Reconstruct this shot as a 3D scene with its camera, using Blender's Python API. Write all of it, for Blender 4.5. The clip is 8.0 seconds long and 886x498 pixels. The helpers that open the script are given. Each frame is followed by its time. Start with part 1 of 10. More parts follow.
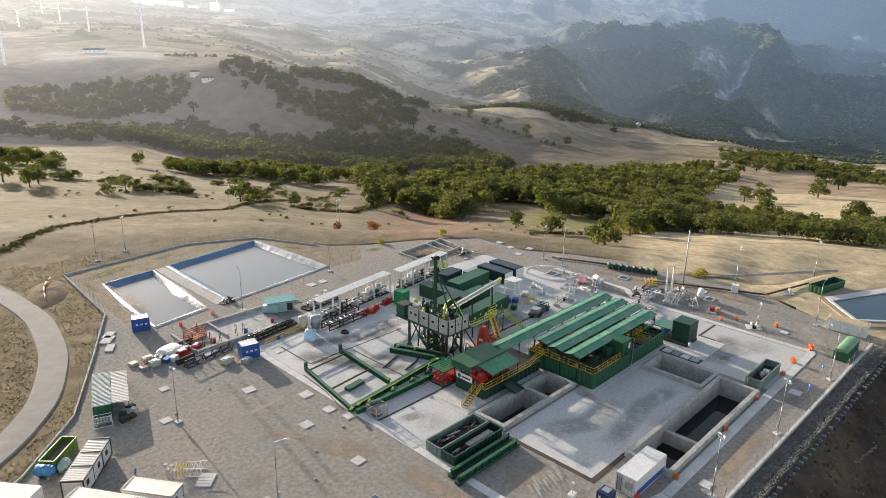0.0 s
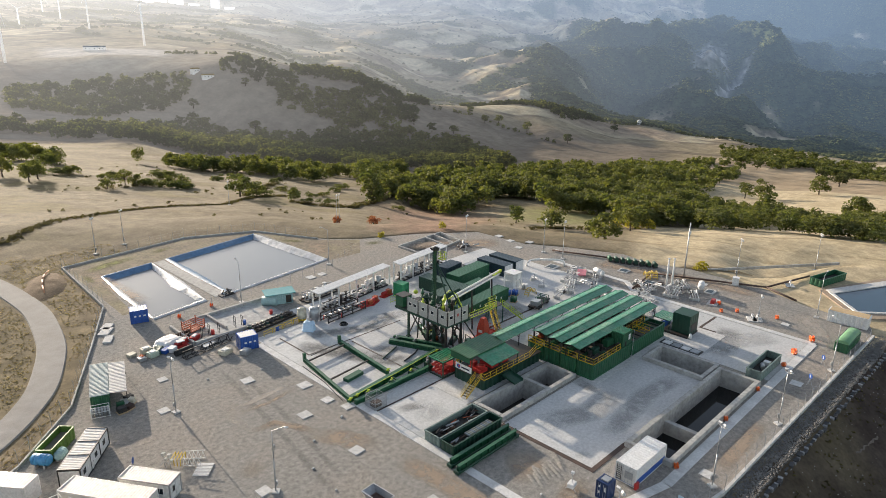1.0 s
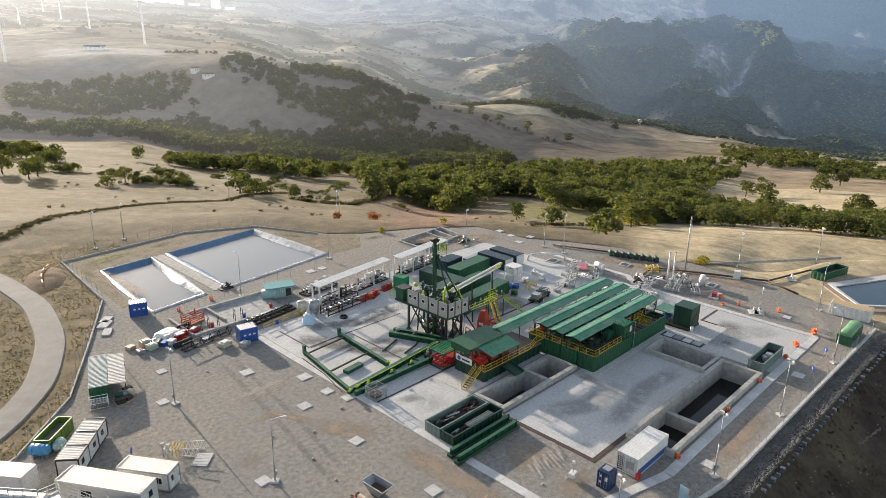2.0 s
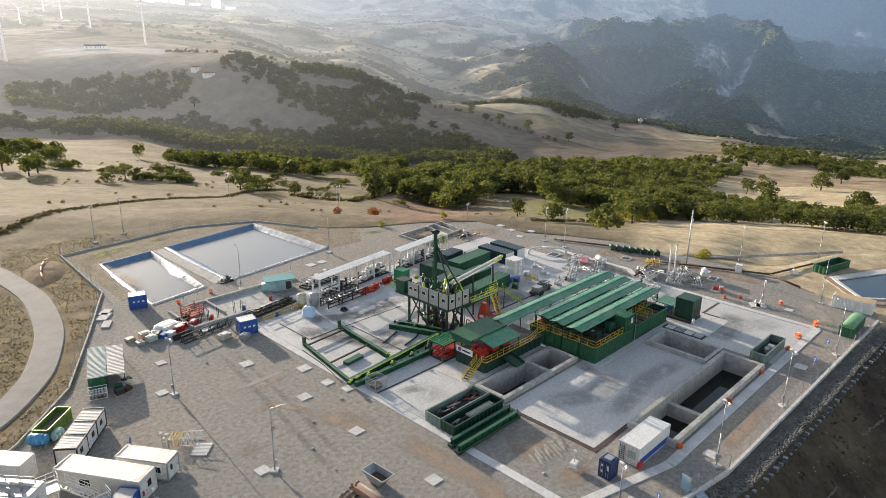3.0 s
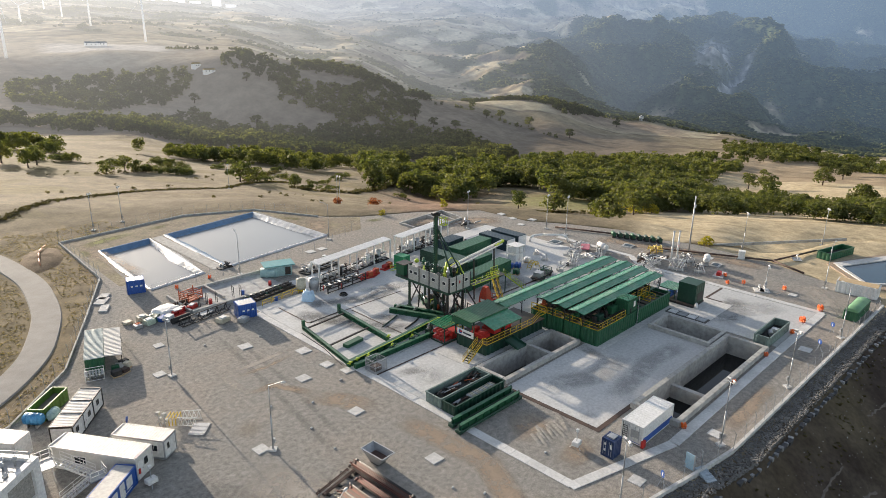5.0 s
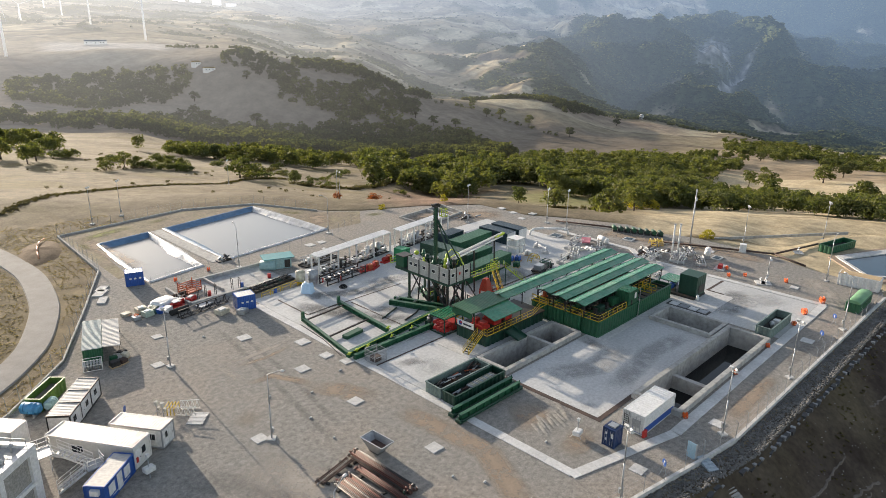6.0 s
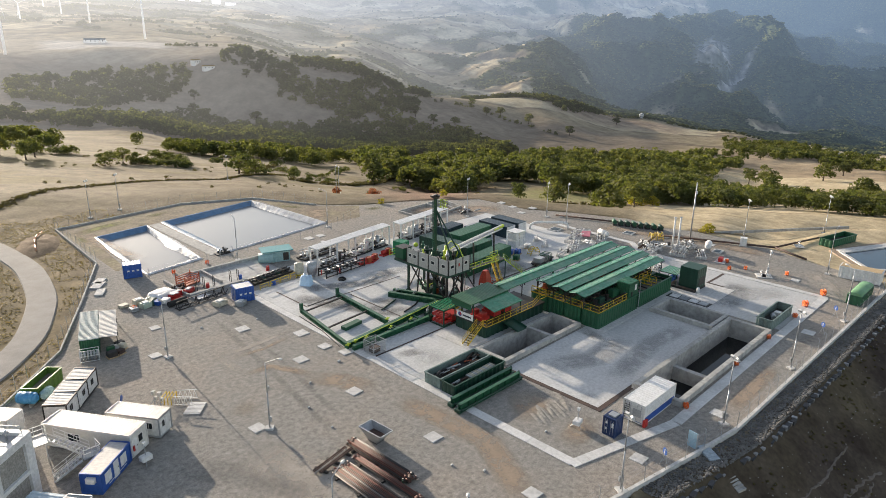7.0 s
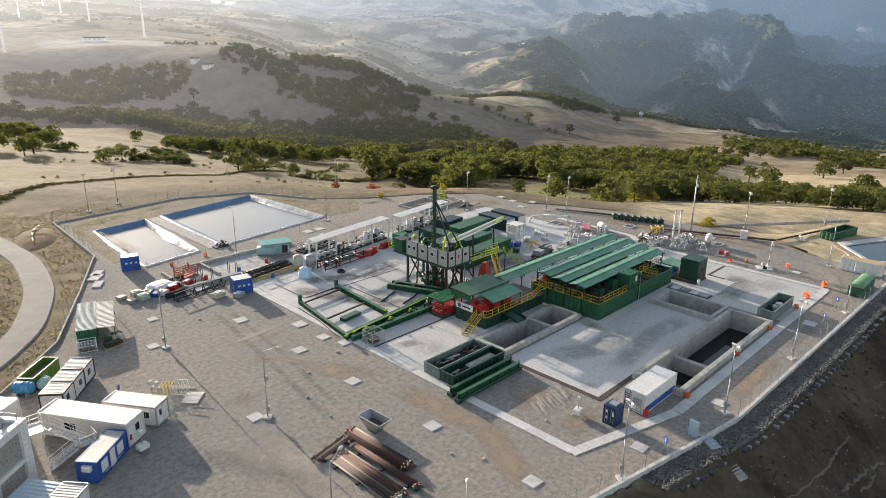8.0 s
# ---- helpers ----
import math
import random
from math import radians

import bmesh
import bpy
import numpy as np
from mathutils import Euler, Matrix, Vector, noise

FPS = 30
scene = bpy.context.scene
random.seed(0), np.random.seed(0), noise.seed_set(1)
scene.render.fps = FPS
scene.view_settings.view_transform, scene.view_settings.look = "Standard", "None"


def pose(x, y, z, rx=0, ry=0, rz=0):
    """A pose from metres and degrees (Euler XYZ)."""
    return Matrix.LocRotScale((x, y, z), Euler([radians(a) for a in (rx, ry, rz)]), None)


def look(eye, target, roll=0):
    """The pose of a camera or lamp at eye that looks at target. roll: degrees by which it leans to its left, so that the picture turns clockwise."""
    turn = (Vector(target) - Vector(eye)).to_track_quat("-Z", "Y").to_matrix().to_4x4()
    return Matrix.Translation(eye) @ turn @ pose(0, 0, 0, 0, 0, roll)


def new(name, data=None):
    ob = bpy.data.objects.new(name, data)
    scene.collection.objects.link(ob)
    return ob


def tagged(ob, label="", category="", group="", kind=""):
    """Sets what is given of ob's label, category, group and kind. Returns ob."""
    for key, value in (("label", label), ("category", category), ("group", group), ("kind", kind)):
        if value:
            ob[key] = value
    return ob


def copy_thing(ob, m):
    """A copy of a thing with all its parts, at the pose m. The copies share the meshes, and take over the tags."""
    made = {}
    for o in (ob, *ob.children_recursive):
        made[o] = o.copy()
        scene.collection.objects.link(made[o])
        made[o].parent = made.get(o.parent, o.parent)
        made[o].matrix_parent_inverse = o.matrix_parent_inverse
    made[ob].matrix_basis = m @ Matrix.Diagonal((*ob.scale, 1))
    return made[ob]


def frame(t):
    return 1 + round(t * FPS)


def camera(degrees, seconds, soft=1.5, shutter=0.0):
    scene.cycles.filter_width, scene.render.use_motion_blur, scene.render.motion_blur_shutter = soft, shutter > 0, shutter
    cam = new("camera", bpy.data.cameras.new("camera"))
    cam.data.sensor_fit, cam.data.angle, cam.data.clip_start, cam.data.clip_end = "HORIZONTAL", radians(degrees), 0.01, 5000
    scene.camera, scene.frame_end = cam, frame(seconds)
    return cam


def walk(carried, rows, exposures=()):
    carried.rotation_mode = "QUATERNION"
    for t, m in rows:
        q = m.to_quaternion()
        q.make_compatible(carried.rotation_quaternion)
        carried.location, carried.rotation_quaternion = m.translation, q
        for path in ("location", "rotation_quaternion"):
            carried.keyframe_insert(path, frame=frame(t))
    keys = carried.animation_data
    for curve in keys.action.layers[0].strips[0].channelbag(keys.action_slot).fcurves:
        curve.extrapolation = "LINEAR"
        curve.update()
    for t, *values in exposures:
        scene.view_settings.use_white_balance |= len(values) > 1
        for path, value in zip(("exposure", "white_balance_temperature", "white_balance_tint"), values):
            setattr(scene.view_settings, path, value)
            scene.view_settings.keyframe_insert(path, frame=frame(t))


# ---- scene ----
cam = camera(66.76, 8.0, soft=0.5)
PATH = [
    (0, (-55.471, -32.901, 55.417), (-21.208, 0.148, 40.125), 0.95),
    (0.5, (-55.328, -32.937, 54.726), (-21.091, 0.083, 39.317), 0.96),
    (1, (-55.225, -32.978, 54.006), (-21.015, 0.068, 38.591), 0.94),
    (1.5, (-55.169, -33.011, 53.256), (-20.975, 0.054, 37.846), 0.91),
    (3, (-55.105, -33.026, 50.960), (-20.956, 0.084, 35.547), 0.85),
    (3.5, (-55.053, -33.004, 50.216), (-20.927, 0.120, 34.781), 0.85),
    (4, (-54.995, -32.963, 49.482), (-20.882, 0.160, 34.018), 0.83),
    (4.5, (-54.938, -32.920, 48.747), (-20.833, 0.199, 33.256), 0.82),
    (6, (-54.749, -32.825, 46.534), (-20.677, 0.296, 30.976), 0.80),
    (6.5, (-54.684, -32.798, 45.799), (-20.602, 0.302, 30.216), 0.82),
    (7, (-54.609, -32.781, 45.069), (-20.525, 0.313, 29.477), 0.84),
    (7.5, (-54.528, -32.768, 44.345), (-20.446, 0.314, 28.726), 0.83),
    (8, (-54.442, -32.758, 43.626), (-20.363, 0.316, 27.980), 0.81),
]
walk(cam, [(t, look(eye, target, roll)) for t, eye, target, roll in PATH], [(0, 1.08, 6750, 12), (8, 1.08, 6750, 12)])

# ---- world, sun ----
SUN_AZ, SUN_EL = 84.0, 11.9
world = bpy.data.worlds.new("sky")
scene.world = world
world.use_nodes = True
wn = world.node_tree
sky = wn.nodes.new("ShaderNodeTexSky")
sky.sky_type = "NISHITA"
sky.sun_disc = False
sky.sun_elevation = radians(SUN_EL)
sky.sun_rotation = radians(90 - SUN_AZ)
sky.altitude = 600
sky.dust_density = 1.6
pale_sky = wn.nodes.new("ShaderNodeHueSaturation")
pale_sky.inputs["Saturation"].default_value = 0.7
wn.links.new(sky.outputs[0], pale_sky.inputs["Color"])
wn.links.new(pale_sky.outputs[0], wn.nodes["Background"].inputs[0])
wn.nodes["Background"].inputs[1].default_value = 0.130
sun = new("sun", bpy.data.lights.new("sun", "SUN"))
sun.data.energy, sun.data.angle, sun.data.color = 4.2, radians(0.6), (1.0, 0.89, 0.74)
sun_way = Vector((math.cos(radians(SUN_AZ)) * math.cos(radians(SUN_EL)), math.sin(radians(SUN_AZ)) * math.cos(radians(SUN_EL)), math.sin(radians(SUN_EL))))
sun.matrix_world = look((0, 0, 300), Vector((0, 0, 300)) - sun_way)


# ---- materials ----
def node(nt, kind, **values):
    n = nt.nodes.new(kind)
    for key, value in values.items():
        n.inputs[key].default_value = value
    return n


def mix_color(nt, fac, a, b, blend="MIX"):
    n = nt.nodes.new("ShaderNodeMix")
    n.data_type, n.blend_type = "RGBA", blend
    for sock, value in ((n.inputs[0], fac), (n.inputs[6], a), (n.inputs[7], b)):
        if isinstance(value, (int, float)):
            sock.default_value = value
        elif isinstance(value, tuple):
            sock.default_value = (*value, 1) if len(value) == 3 else value
        else:
            nt.links.new(value, sock)
    return n.outputs[2]


def ramp(nt, source, lo, hi):
    n = nt.nodes.new("ShaderNodeMapRange")
    n.inputs[1].default_value, n.inputs[2].default_value = lo, hi
    nt.links.new(source, n.inputs[0])
    return n.outputs[0]


def mat(name, color, rough_=0.75, metal=0.0, worn=None, wear=0.3, grain=6.0, patch=0.5, bump=0.15, world_space=False, vary=0.0, spec=0.5, attr="", mid=0.0, mid_size=0.35):
    """A surface with fine grain and large stains; worn: the colour of the stains."""
    m = bpy.data.materials.new(name)
    m.use_nodes = True
    nt = m.node_tree
    b = nt.nodes["Principled BSDF"]
    if world_space:
        place = nt.nodes.new("ShaderNodeNewGeometry").outputs["Position"]
    else:
        place = nt.nodes.new("ShaderNodeTexCoord").outputs["Object"]
    fine = node(nt, "ShaderNodeTexNoise", Scale=grain, Detail=4.0, Roughness=0.6)
    big = node(nt, "ShaderNodeTexNoise", Scale=patch, Detail=5.0, Roughness=0.62)
    nt.links.new(place, fine.inputs["Vector"])
    nt.links.new(place, big.inputs["Vector"])
    if attr:
        at = nt.nodes.new("ShaderNodeAttribute")
        at.attribute_name = attr
        base = at.outputs["Color"]
    else:
        base = (*color, 1)
    if worn is None:
        worn = tuple(c * 0.55 for c in color)
    stain = ramp(nt, big.outputs[0], 0.45, 0.72)
    w = nt.nodes.new("ShaderNodeMath")
    w.operation = "MULTIPLY"
    nt.links.new(stain, w.inputs[0])
    w.inputs[1].default_value = wear
    col = mix_color(nt, w.outputs[0], base, (*worn, 1))
    g = ramp(nt, fine.outputs[0], 0.25, 0.75)
    shade = nt.nodes.new("ShaderNodeMapRange")
    nt.links.new(g, shade.inputs[0])
    shade.inputs[3].default_value, shade.inputs[4].default_value = 1 - 0.7 * wear, 1 + 0.45 * wear
    col = mix_color(nt, 1.0, col, shade.outputs[0], "MULTIPLY")
    if mid:
        m2 = node(nt, "ShaderNodeTexNoise", Scale=mid_size, Detail=7.0, Roughness=0.72)
        nt.links.new(place, m2.inputs["Vector"])
        r2 = nt.nodes.new("ShaderNodeMapRange")
        nt.links.new(m2.outputs[0], r2.inputs[0])
        r2.inputs[1].default_value, r2.inputs[2].default_value, r2.inputs[3].default_value, r2.inputs[4].default_value = 0.3, 0.7, 1 - mid, 1 + mid
        col = mix_color(nt, 1.0, col, r2.outputs[0], "MULTIPLY")
    if vary:
        info = nt.nodes.new("ShaderNodeObjectInfo")
        r = nt.nodes.new("ShaderNodeMapRange")
        nt.links.new(info.outputs["Random"], r.inputs[0])
        r.inputs[3].default_value, r.inputs[4].default_value = 1 - vary, 1 + vary
        col = mix_color(nt, 1.0, col, r.outputs[0], "MULTIPLY")
    nt.links.new(col, b.inputs["Base Color"])
    b.inputs["Roughness"].default_value = rough_
    b.inputs["Metallic"].default_value = metal
    b.inputs["Specular IOR Level"].default_value = spec
    if bump:
        bp = node(nt, "ShaderNodeBump", Strength=bump, Distance=0.05)
        nt.links.new(fine.outputs[0], bp.inputs["Height"])
        nt.links.new(bp.outputs[0], b.inputs["Normal"])
    return m


GRAVEL = mat("gravel", (0.268, 0.253, 0.228), 0.95, worn=(0.37, 0.30, 0.24), wear=0.55, grain=7.0, patch=0.05, bump=1.0, world_space=True, spec=0.2, mid=0.4, mid_size=1.6)
CONC = mat("concrete", (0.40, 0.40, 0.39), 0.8, worn=(0.25, 0.25, 0.25), wear=0.55, grain=0.9, patch=0.11, bump=0.1, world_space=True, spec=0.3)
CONC_LIGHT = mat("pale_concrete", (0.55, 0.54, 0.52), 0.85, worn=(0.36, 0.35, 0.33), wear=0.4, grain=2.0, patch=0.2, bump=0.1, world_space=True, spec=0.25)
CONC_WALL = mat("cast_concrete", (0.42, 0.41, 0.385), 0.85, worn=(0.24, 0.23, 0.21), wear=0.6, grain=1.4, patch=0.35, bump=0.15, world_space=True, spec=0.25)
DIRT = mat("dirt", (0.22, 0.19, 0.16), 0.95, wear=0.4, grain=1.2, patch=0.1, bump=0.5, world_space=True, spec=0.15)
EARTH = mat("tan_earth", (0.34, 0.265, 0.20), 0.95, wear=0.4, grain=3.0, patch=0.4, bump=0.6, world_space=True, spec=0.15)
LAND = mat("dry_land", (0.4, 0.3, 0.2), 0.95, worn=(0.20, 0.165, 0.09), wear=0.42, grain=1.7, patch=0.03, bump=0.7, world_space=True, spec=0.1, attr="land_use", mid=0.36, mid_size=0.22)
ASPHALT = mat("worn_road", (0.30, 0.28, 0.255), 0.9, worn=(0.25, 0.23, 0.21), wear=0.28, grain=9.0, patch=0.12, bump=0.05, world_space=True, spec=0.2, mid=0.15)
GREEN = mat("green_paint", (0.011, 0.09, 0.04), 0.5, worn=(0.03, 0.085, 0.045), wear=0.4, grain=3, patch=0.5, vary=0.12)
GREEN_ROOF = mat("green_roof_sheet", (0.035, 0.215, 0.11), 0.24, worn=(0.22, 0.32, 0.18), wear=0.5, grain=2, patch=0.3, vary=0.08)
GREEN_DARK = mat("dark_green_paint", (0.008, 0.05, 0.03), 0.5, wear=0.4, grain=3, patch=0.5, vary=0.12)
NAVY = mat("navy_paint", (0.012, 0.035, 0.05), 0.45, wear=0.3, grain=3, patch=0.5)
WHITE = mat("white_paint", (0.70, 0.69, 0.67), 0.5, worn=(0.5, 0.47, 0.42), wear=0.35, grain=3, patch=0.6, vary=0.05)
GREY_PANEL = mat("grey_panel", (0.40, 0.40, 0.37), 0.55, worn=(0.28, 0.27, 0.25), wear=0.35, grain=3, patch=0.6, vary=0.05)
BLUE = mat("blue_paint", (0.02, 0.085, 0.33), 0.45, wear=0.3, grain=3, patch=0.6)
RED = mat("red_paint", (0.45, 0.025, 0.02), 0.5, wear=0.4, grain=4, patch=0.8)
ORANGE = mat("orange_plastic", (0.85, 0.16, 0.02), 0.5, wear=0.25, grain=4, patch=0.8)
RUST_ORANGE = mat("rust_red_paint", (0.42, 0.085, 0.03), 0.6, wear=0.4, grain=4, patch=0.8)
YELLOW = mat("yellow_paint", (0.55, 0.38, 0.02), 0.5, wear=0.3, grain=5, patch=1.0)
LIME = mat("lime_paint", (0.45, 0.55, 0.04), 0.5, wear=0.3, grain=5, patch=1.0)
STEEL = mat("galvanised_steel", (0.42, 0.43, 0.44), 0.5, 0.6, wear=0.3, grain=5, patch=1.0)
DARK = mat("dark_steel", (0.035, 0.035, 0.035), 0.55, 0.3, worn=(0.09, 0.06, 0.04), wear=0.5, grain=4, patch=0.9)
RUST = mat("rusty_pipe", (0.088, 0.052, 0.04), 0.8, 0.1, worn=(0.17, 0.11, 0.09), wear=0.6, grain=4, patch=0.6, vary=0.35)
RUBBER = mat("black_rubber", (0.015, 0.015, 0.015), 0.8, wear=0.3, grain=6, patch=1.0)
TEAL = mat("teal_sheet", (0.06, 0.27, 0.29), 0.5, wear=0.3, grain=3, patch=0.6)
TEAL_PALE = mat("pale_teal_wall", (0.30, 0.46, 0.46), 0.6, wear=0.3, grain=3, patch=0.6)
LINER = mat("pond_liner", (0.50, 0.51, 0.52), 0.45, worn=(0.25, 0.26, 0.28), wear=0.6, grain=0.9, patch=0.25, bump=0.9, world_space=True)
LINER_BLUE = mat("blue_pond_liner", (0.10, 0.20, 0.33), 0.45, worn=(0.2, 0.26, 0.33), wear=0.5, grain=0.9, patch=0.25, bump=0.6, world_space=True)
TAN = mat("tan_cover", (0.50, 0.36, 0.20), 0.8, wear=0.35, grain=3, patch=0.6)
STONE = mat("dark_stone", (0.10, 0.10, 0.10), 0.9, worn=(0.22, 0.22, 0.22), wear=0.6, grain=2.5, patch=0.6, bump=0.4, world_space=True, vary=0.4)
GLASS = mat("window_glass", (0.02, 0.025, 0.03), 0.08, wear=0.1, bump=0)
BARK = mat("bark", (0.09, 0.065, 0.045), 0.9, wear=0.4, grain=6, patch=1.2, bump=0.5)
INK = mat("dark_ink", (0.03, 0.03, 0.05), 0.6, wear=0.1, bump=0)
CREAM = mat("cream_paint", (0.50, 0.46, 0.36), 0.6, wear=0.35, grain=3, patch=0.6)


def water(name, color, rough_):
    m = bpy.data.materials.new(name)
    m.use_nodes = True
    nt = m.node_tree
    b = nt.nodes["Principled BSDF"]
    b.inputs["Base Color"].default_value = (*color, 1)
    b.inputs["Roughness"].default_value = rough_
    b.inputs["IOR"].default_value = 1.33
    place = nt.nodes.new("ShaderNodeNewGeometry").outputs["Position"]
    n = node(nt, "ShaderNodeTexNoise", Scale=0.9, Detail=3.0)
    nt.links.new(place, n.inputs["Vector"])
    bp = node(nt, "ShaderNodeBump", Strength=0.06, Distance=0.03)
    nt.links.new(n.outputs[0], bp.inputs["Height"])
    nt.links.new(bp.outputs[0], b.inputs["Normal"])
    return m


WATER_POND = water("pond_water", (0.20, 0.215, 0.225), 0.16)
WATER_DARK = water("pit_water", (0.012, 0.012, 0.012), 0.04)
WATER_BLUE = water("pool_water", (0.018, 0.05, 0.085), 0.06)


def leaf_mat(name, lo, hi):
    m = bpy.data.materials.new(name)
    m.use_nodes = True
    nt = m.node_tree
    b = nt.nodes["Principled BSDF"]
    geo = nt.nodes.new("ShaderNodeNewGeometry")
    n = node(nt, "ShaderNodeTexNoise", Scale=0.09, Detail=3.0)
    nt.links.new(geo.outputs["Position"], n.inputs["Vector"])
    one = mix_color(nt, ramp(nt, n.outputs[0], 0.35, 0.65), (*lo, 1), (*hi, 1))
    r = nt.nodes.new("ShaderNodeMapRange")
    nt.links.new(geo.outputs["Random Per Island"], r.inputs[0])
    r.inputs[3].default_value, r.inputs[4].default_value = 0.65, 1.35
    nt.links.new(mix_color(nt, 1.0, one, r.outputs[0], "MULTIPLY"), b.inputs["Base Color"])
    b.inputs["Roughness"].default_value = 0.7
    b.inputs["Specular IOR Level"].default_value = 0.2
    tr = nt.nodes.new("ShaderNodeBsdfTranslucent")
    nt.links.new(mix_color(nt, 1.0, one, (1.5, 1.6, 0.6, 1), "MULTIPLY"), tr.inputs["Color"])
    mx = nt.nodes.new("ShaderNodeMixShader")
    mx.inputs[0].default_value = 0.42
    nt.links.new(b.outputs[0], mx.inputs[1])
    nt.links.new(tr.outputs[0], mx.inputs[2])
    nt.links.new(mx.outputs[0], nt.nodes["Material Output"].inputs[0])
    return m


LEAF = leaf_mat("oak_leaves", (0.072, 0.084, 0.033), (0.142, 0.14, 0.052))
LEAF_YELLOW = leaf_mat("yellowing_leaves", (0.27, 0.23, 0.035), (0.36, 0.30, 0.05))
LEAF_RED = leaf_mat("reddish_leaves", (0.20, 0.06, 0.03), (0.26, 0.08, 0.04))


# ---- builders ----
def mesh_of(name, bm, material):
    me = bpy.data.meshes.new(name)
    bm.normal_update()
    bm.to_mesh(me)
    bm.free()
    for m in (material if isinstance(material, (list, tuple)) else [material]):
        me.materials.append(m)
    return me


def part(name, bm, material, parent=None, label=""):
    """Links a bmesh, or a ready mesh, as one mesh object under a thing or a part."""
    me = bm if isinstance(bm, bpy.types.Mesh) else mesh_of(name, bm, material)
    ob = new(name, me)
    ob.parent = parent
    if label:
        tagged(ob, label)
    return ob


def thing(name, x, y, z=0.0, turn=0.0, label="", category="", group=""):
    ob = new(name)
    ob.empty_display_size = 0.5
    ob.matrix_world = pose(x, y, z, 0, 0, turn)
    return tagged(ob, label, category, group)


def setting(name, bm, material, label="", category=""):
    return tagged(part(name, bm, material), label, category, "", "structure")


def box(bm, x0, y0, z0, x1, y1, z1, mi=0):
    v = [bm.verts.new(p) for p in ((x0, y0, z0), (x1, y0, z0), (x1, y1, z0), (x0, y1, z0), (x0, y0, z1), (x1, y0, z1), (x1, y1, z1), (x0, y1, z1))]
    for f in ((3, 2, 1, 0), (4, 5, 6, 7), (0, 1, 5, 4), (1, 2, 6, 5), (2, 3, 7, 6), (3, 0, 4, 7)):
        bm.faces.new([v[i] for i in f]).material_index = mi
    return v


def boxes(*rows):
    bm = bmesh.new()
    for r in rows:
        box(bm, *r)
    return bm


def beam(bm, p, q, w, h=None):
    """A rectangular bar from p to q."""
    p, q = Vector(p), Vector(q)
    h = w if h is None else h
    d = (q - p).normalized()
    side = d.cross(Vector((0, 0, 1)))
    side = Vector((1, 0, 0)) if side.length < 1e-4 else side.normalized()
    up = side.cross(d)
    vs = [bm.verts.new(e + side * a * w / 2 + up * b * h / 2) for e in (p, q) for a, b in ((-1, -1), (1, -1), (1, 1), (-1, 1))]
    for f in ((0, 1, 2, 3), (7, 6, 5, 4), (0, 4, 5, 1), (1, 5, 6, 2), (2, 6, 7, 3), (3, 7, 4, 0)):
        bm.faces.new([vs[i] for i in f])


def tube(bm, p, q, r, r2=None, seg=8, caps=True):
    p, q = Vector(p), Vector(q)
    r2 = r if r2 is None else r2
    d = (q - p).normalized()
    side = d.cross(Vector((0, 0, 1)))
    side = Vector((1, 0, 0)) if side.length < 1e-4 else side.normalized()
    up = side.cross(d)
    rings = [[bm.verts.new(e + (side * math.cos(a) + up * math.sin(a)) * rr) for a in (6.28319 * k / seg for k in range(seg))] for e, rr in ((p, r), (q, r2))]
    for k in range(seg):
        f = bm.faces.new((rings[0][k], rings[0][(k + 1) % seg], rings[1][(k + 1) % seg], rings[1][k]))
        f.smooth = seg > 6
    if caps:
        bm.faces.new(rings[0][::-1])
        bm.faces.new(rings[1])


def path_tube(bm, points, r, seg=6):
    for a, b in zip(points, points[1:]):
        tube(bm, a, b, r, seg=seg)


def ribbed(bm, p, along, up, out, pitch=0.3, depth=0.05):
    """A sheet with trapezoid ribs: from p, along one way, up the other, standing out."""
    p, along, up, out = Vector(p), Vector(along), Vector(up), Vector(out).normalized()
    n = max(1, round(along.length / pitch))
    cols = []
    for k in range(n):
        for f, o in ((0.0, 0), (0.3, 0), (0.5, 1), (0.8, 1)):
            cols.append(p + along * ((k + f) / n) + out * depth * o)
    cols.append(p + along)
    vs = [(bm.verts.new(c), bm.verts.new(c + up)) for c in cols]
    for a, b in zip(vs, vs[1:]):
        bm.faces.new((a[0], b[0], b[1], a[1]))


def sheet(bm, points, thick=0.0):
    """A flat polygon, with thickness downwards where given."""
    top = [bm.verts.new(p) for p in points]
    bm.faces.new(top)
    if thick:
        low = [bm.verts.new((p[0], p[1], p[2] - thick)) for p in points]
        bm.faces.new(low[::-1])
        for k in range(len(points)):
            j = (k + 1) % len(points)
            bm.faces.new((top[k], low[k], low[j], top[j]))


def holed(outer, holes, z):
    """A level sheet within the outer polygon, with openings."""
    bm = bmesh.new()
    for loop in (outer, *holes):
        vs = [bm.verts.new((*p, z)) for p in loop]
        for k in range(len(vs)):
            bm.edges.new((vs[k], vs[(k + 1) % len(vs)]))
    bmesh.ops.triangle_fill(bm, use_beauty=True, use_dissolve=False, edges=bm.edges[:])
    for f in bm.faces:
        f.normal_update()
        if f.normal.z < 0:
            f.normal_flip()
    return bm


def rect(x0, y0, x1, y1):
    return [(x0, y0), (x1, y0), (x1, y1), (x0, y1)]

# ---- the lie of the land ----
# s: bearing (sideways over ahead), d: metres ahead along the view axis from the hill's lookout
AX = (0.7225, 0.6914)
ORI = (-55.0, -32.2)
SN, TABLE = [], []
LOG_D = np.linspace(math.log(8), math.log(4900), 320)


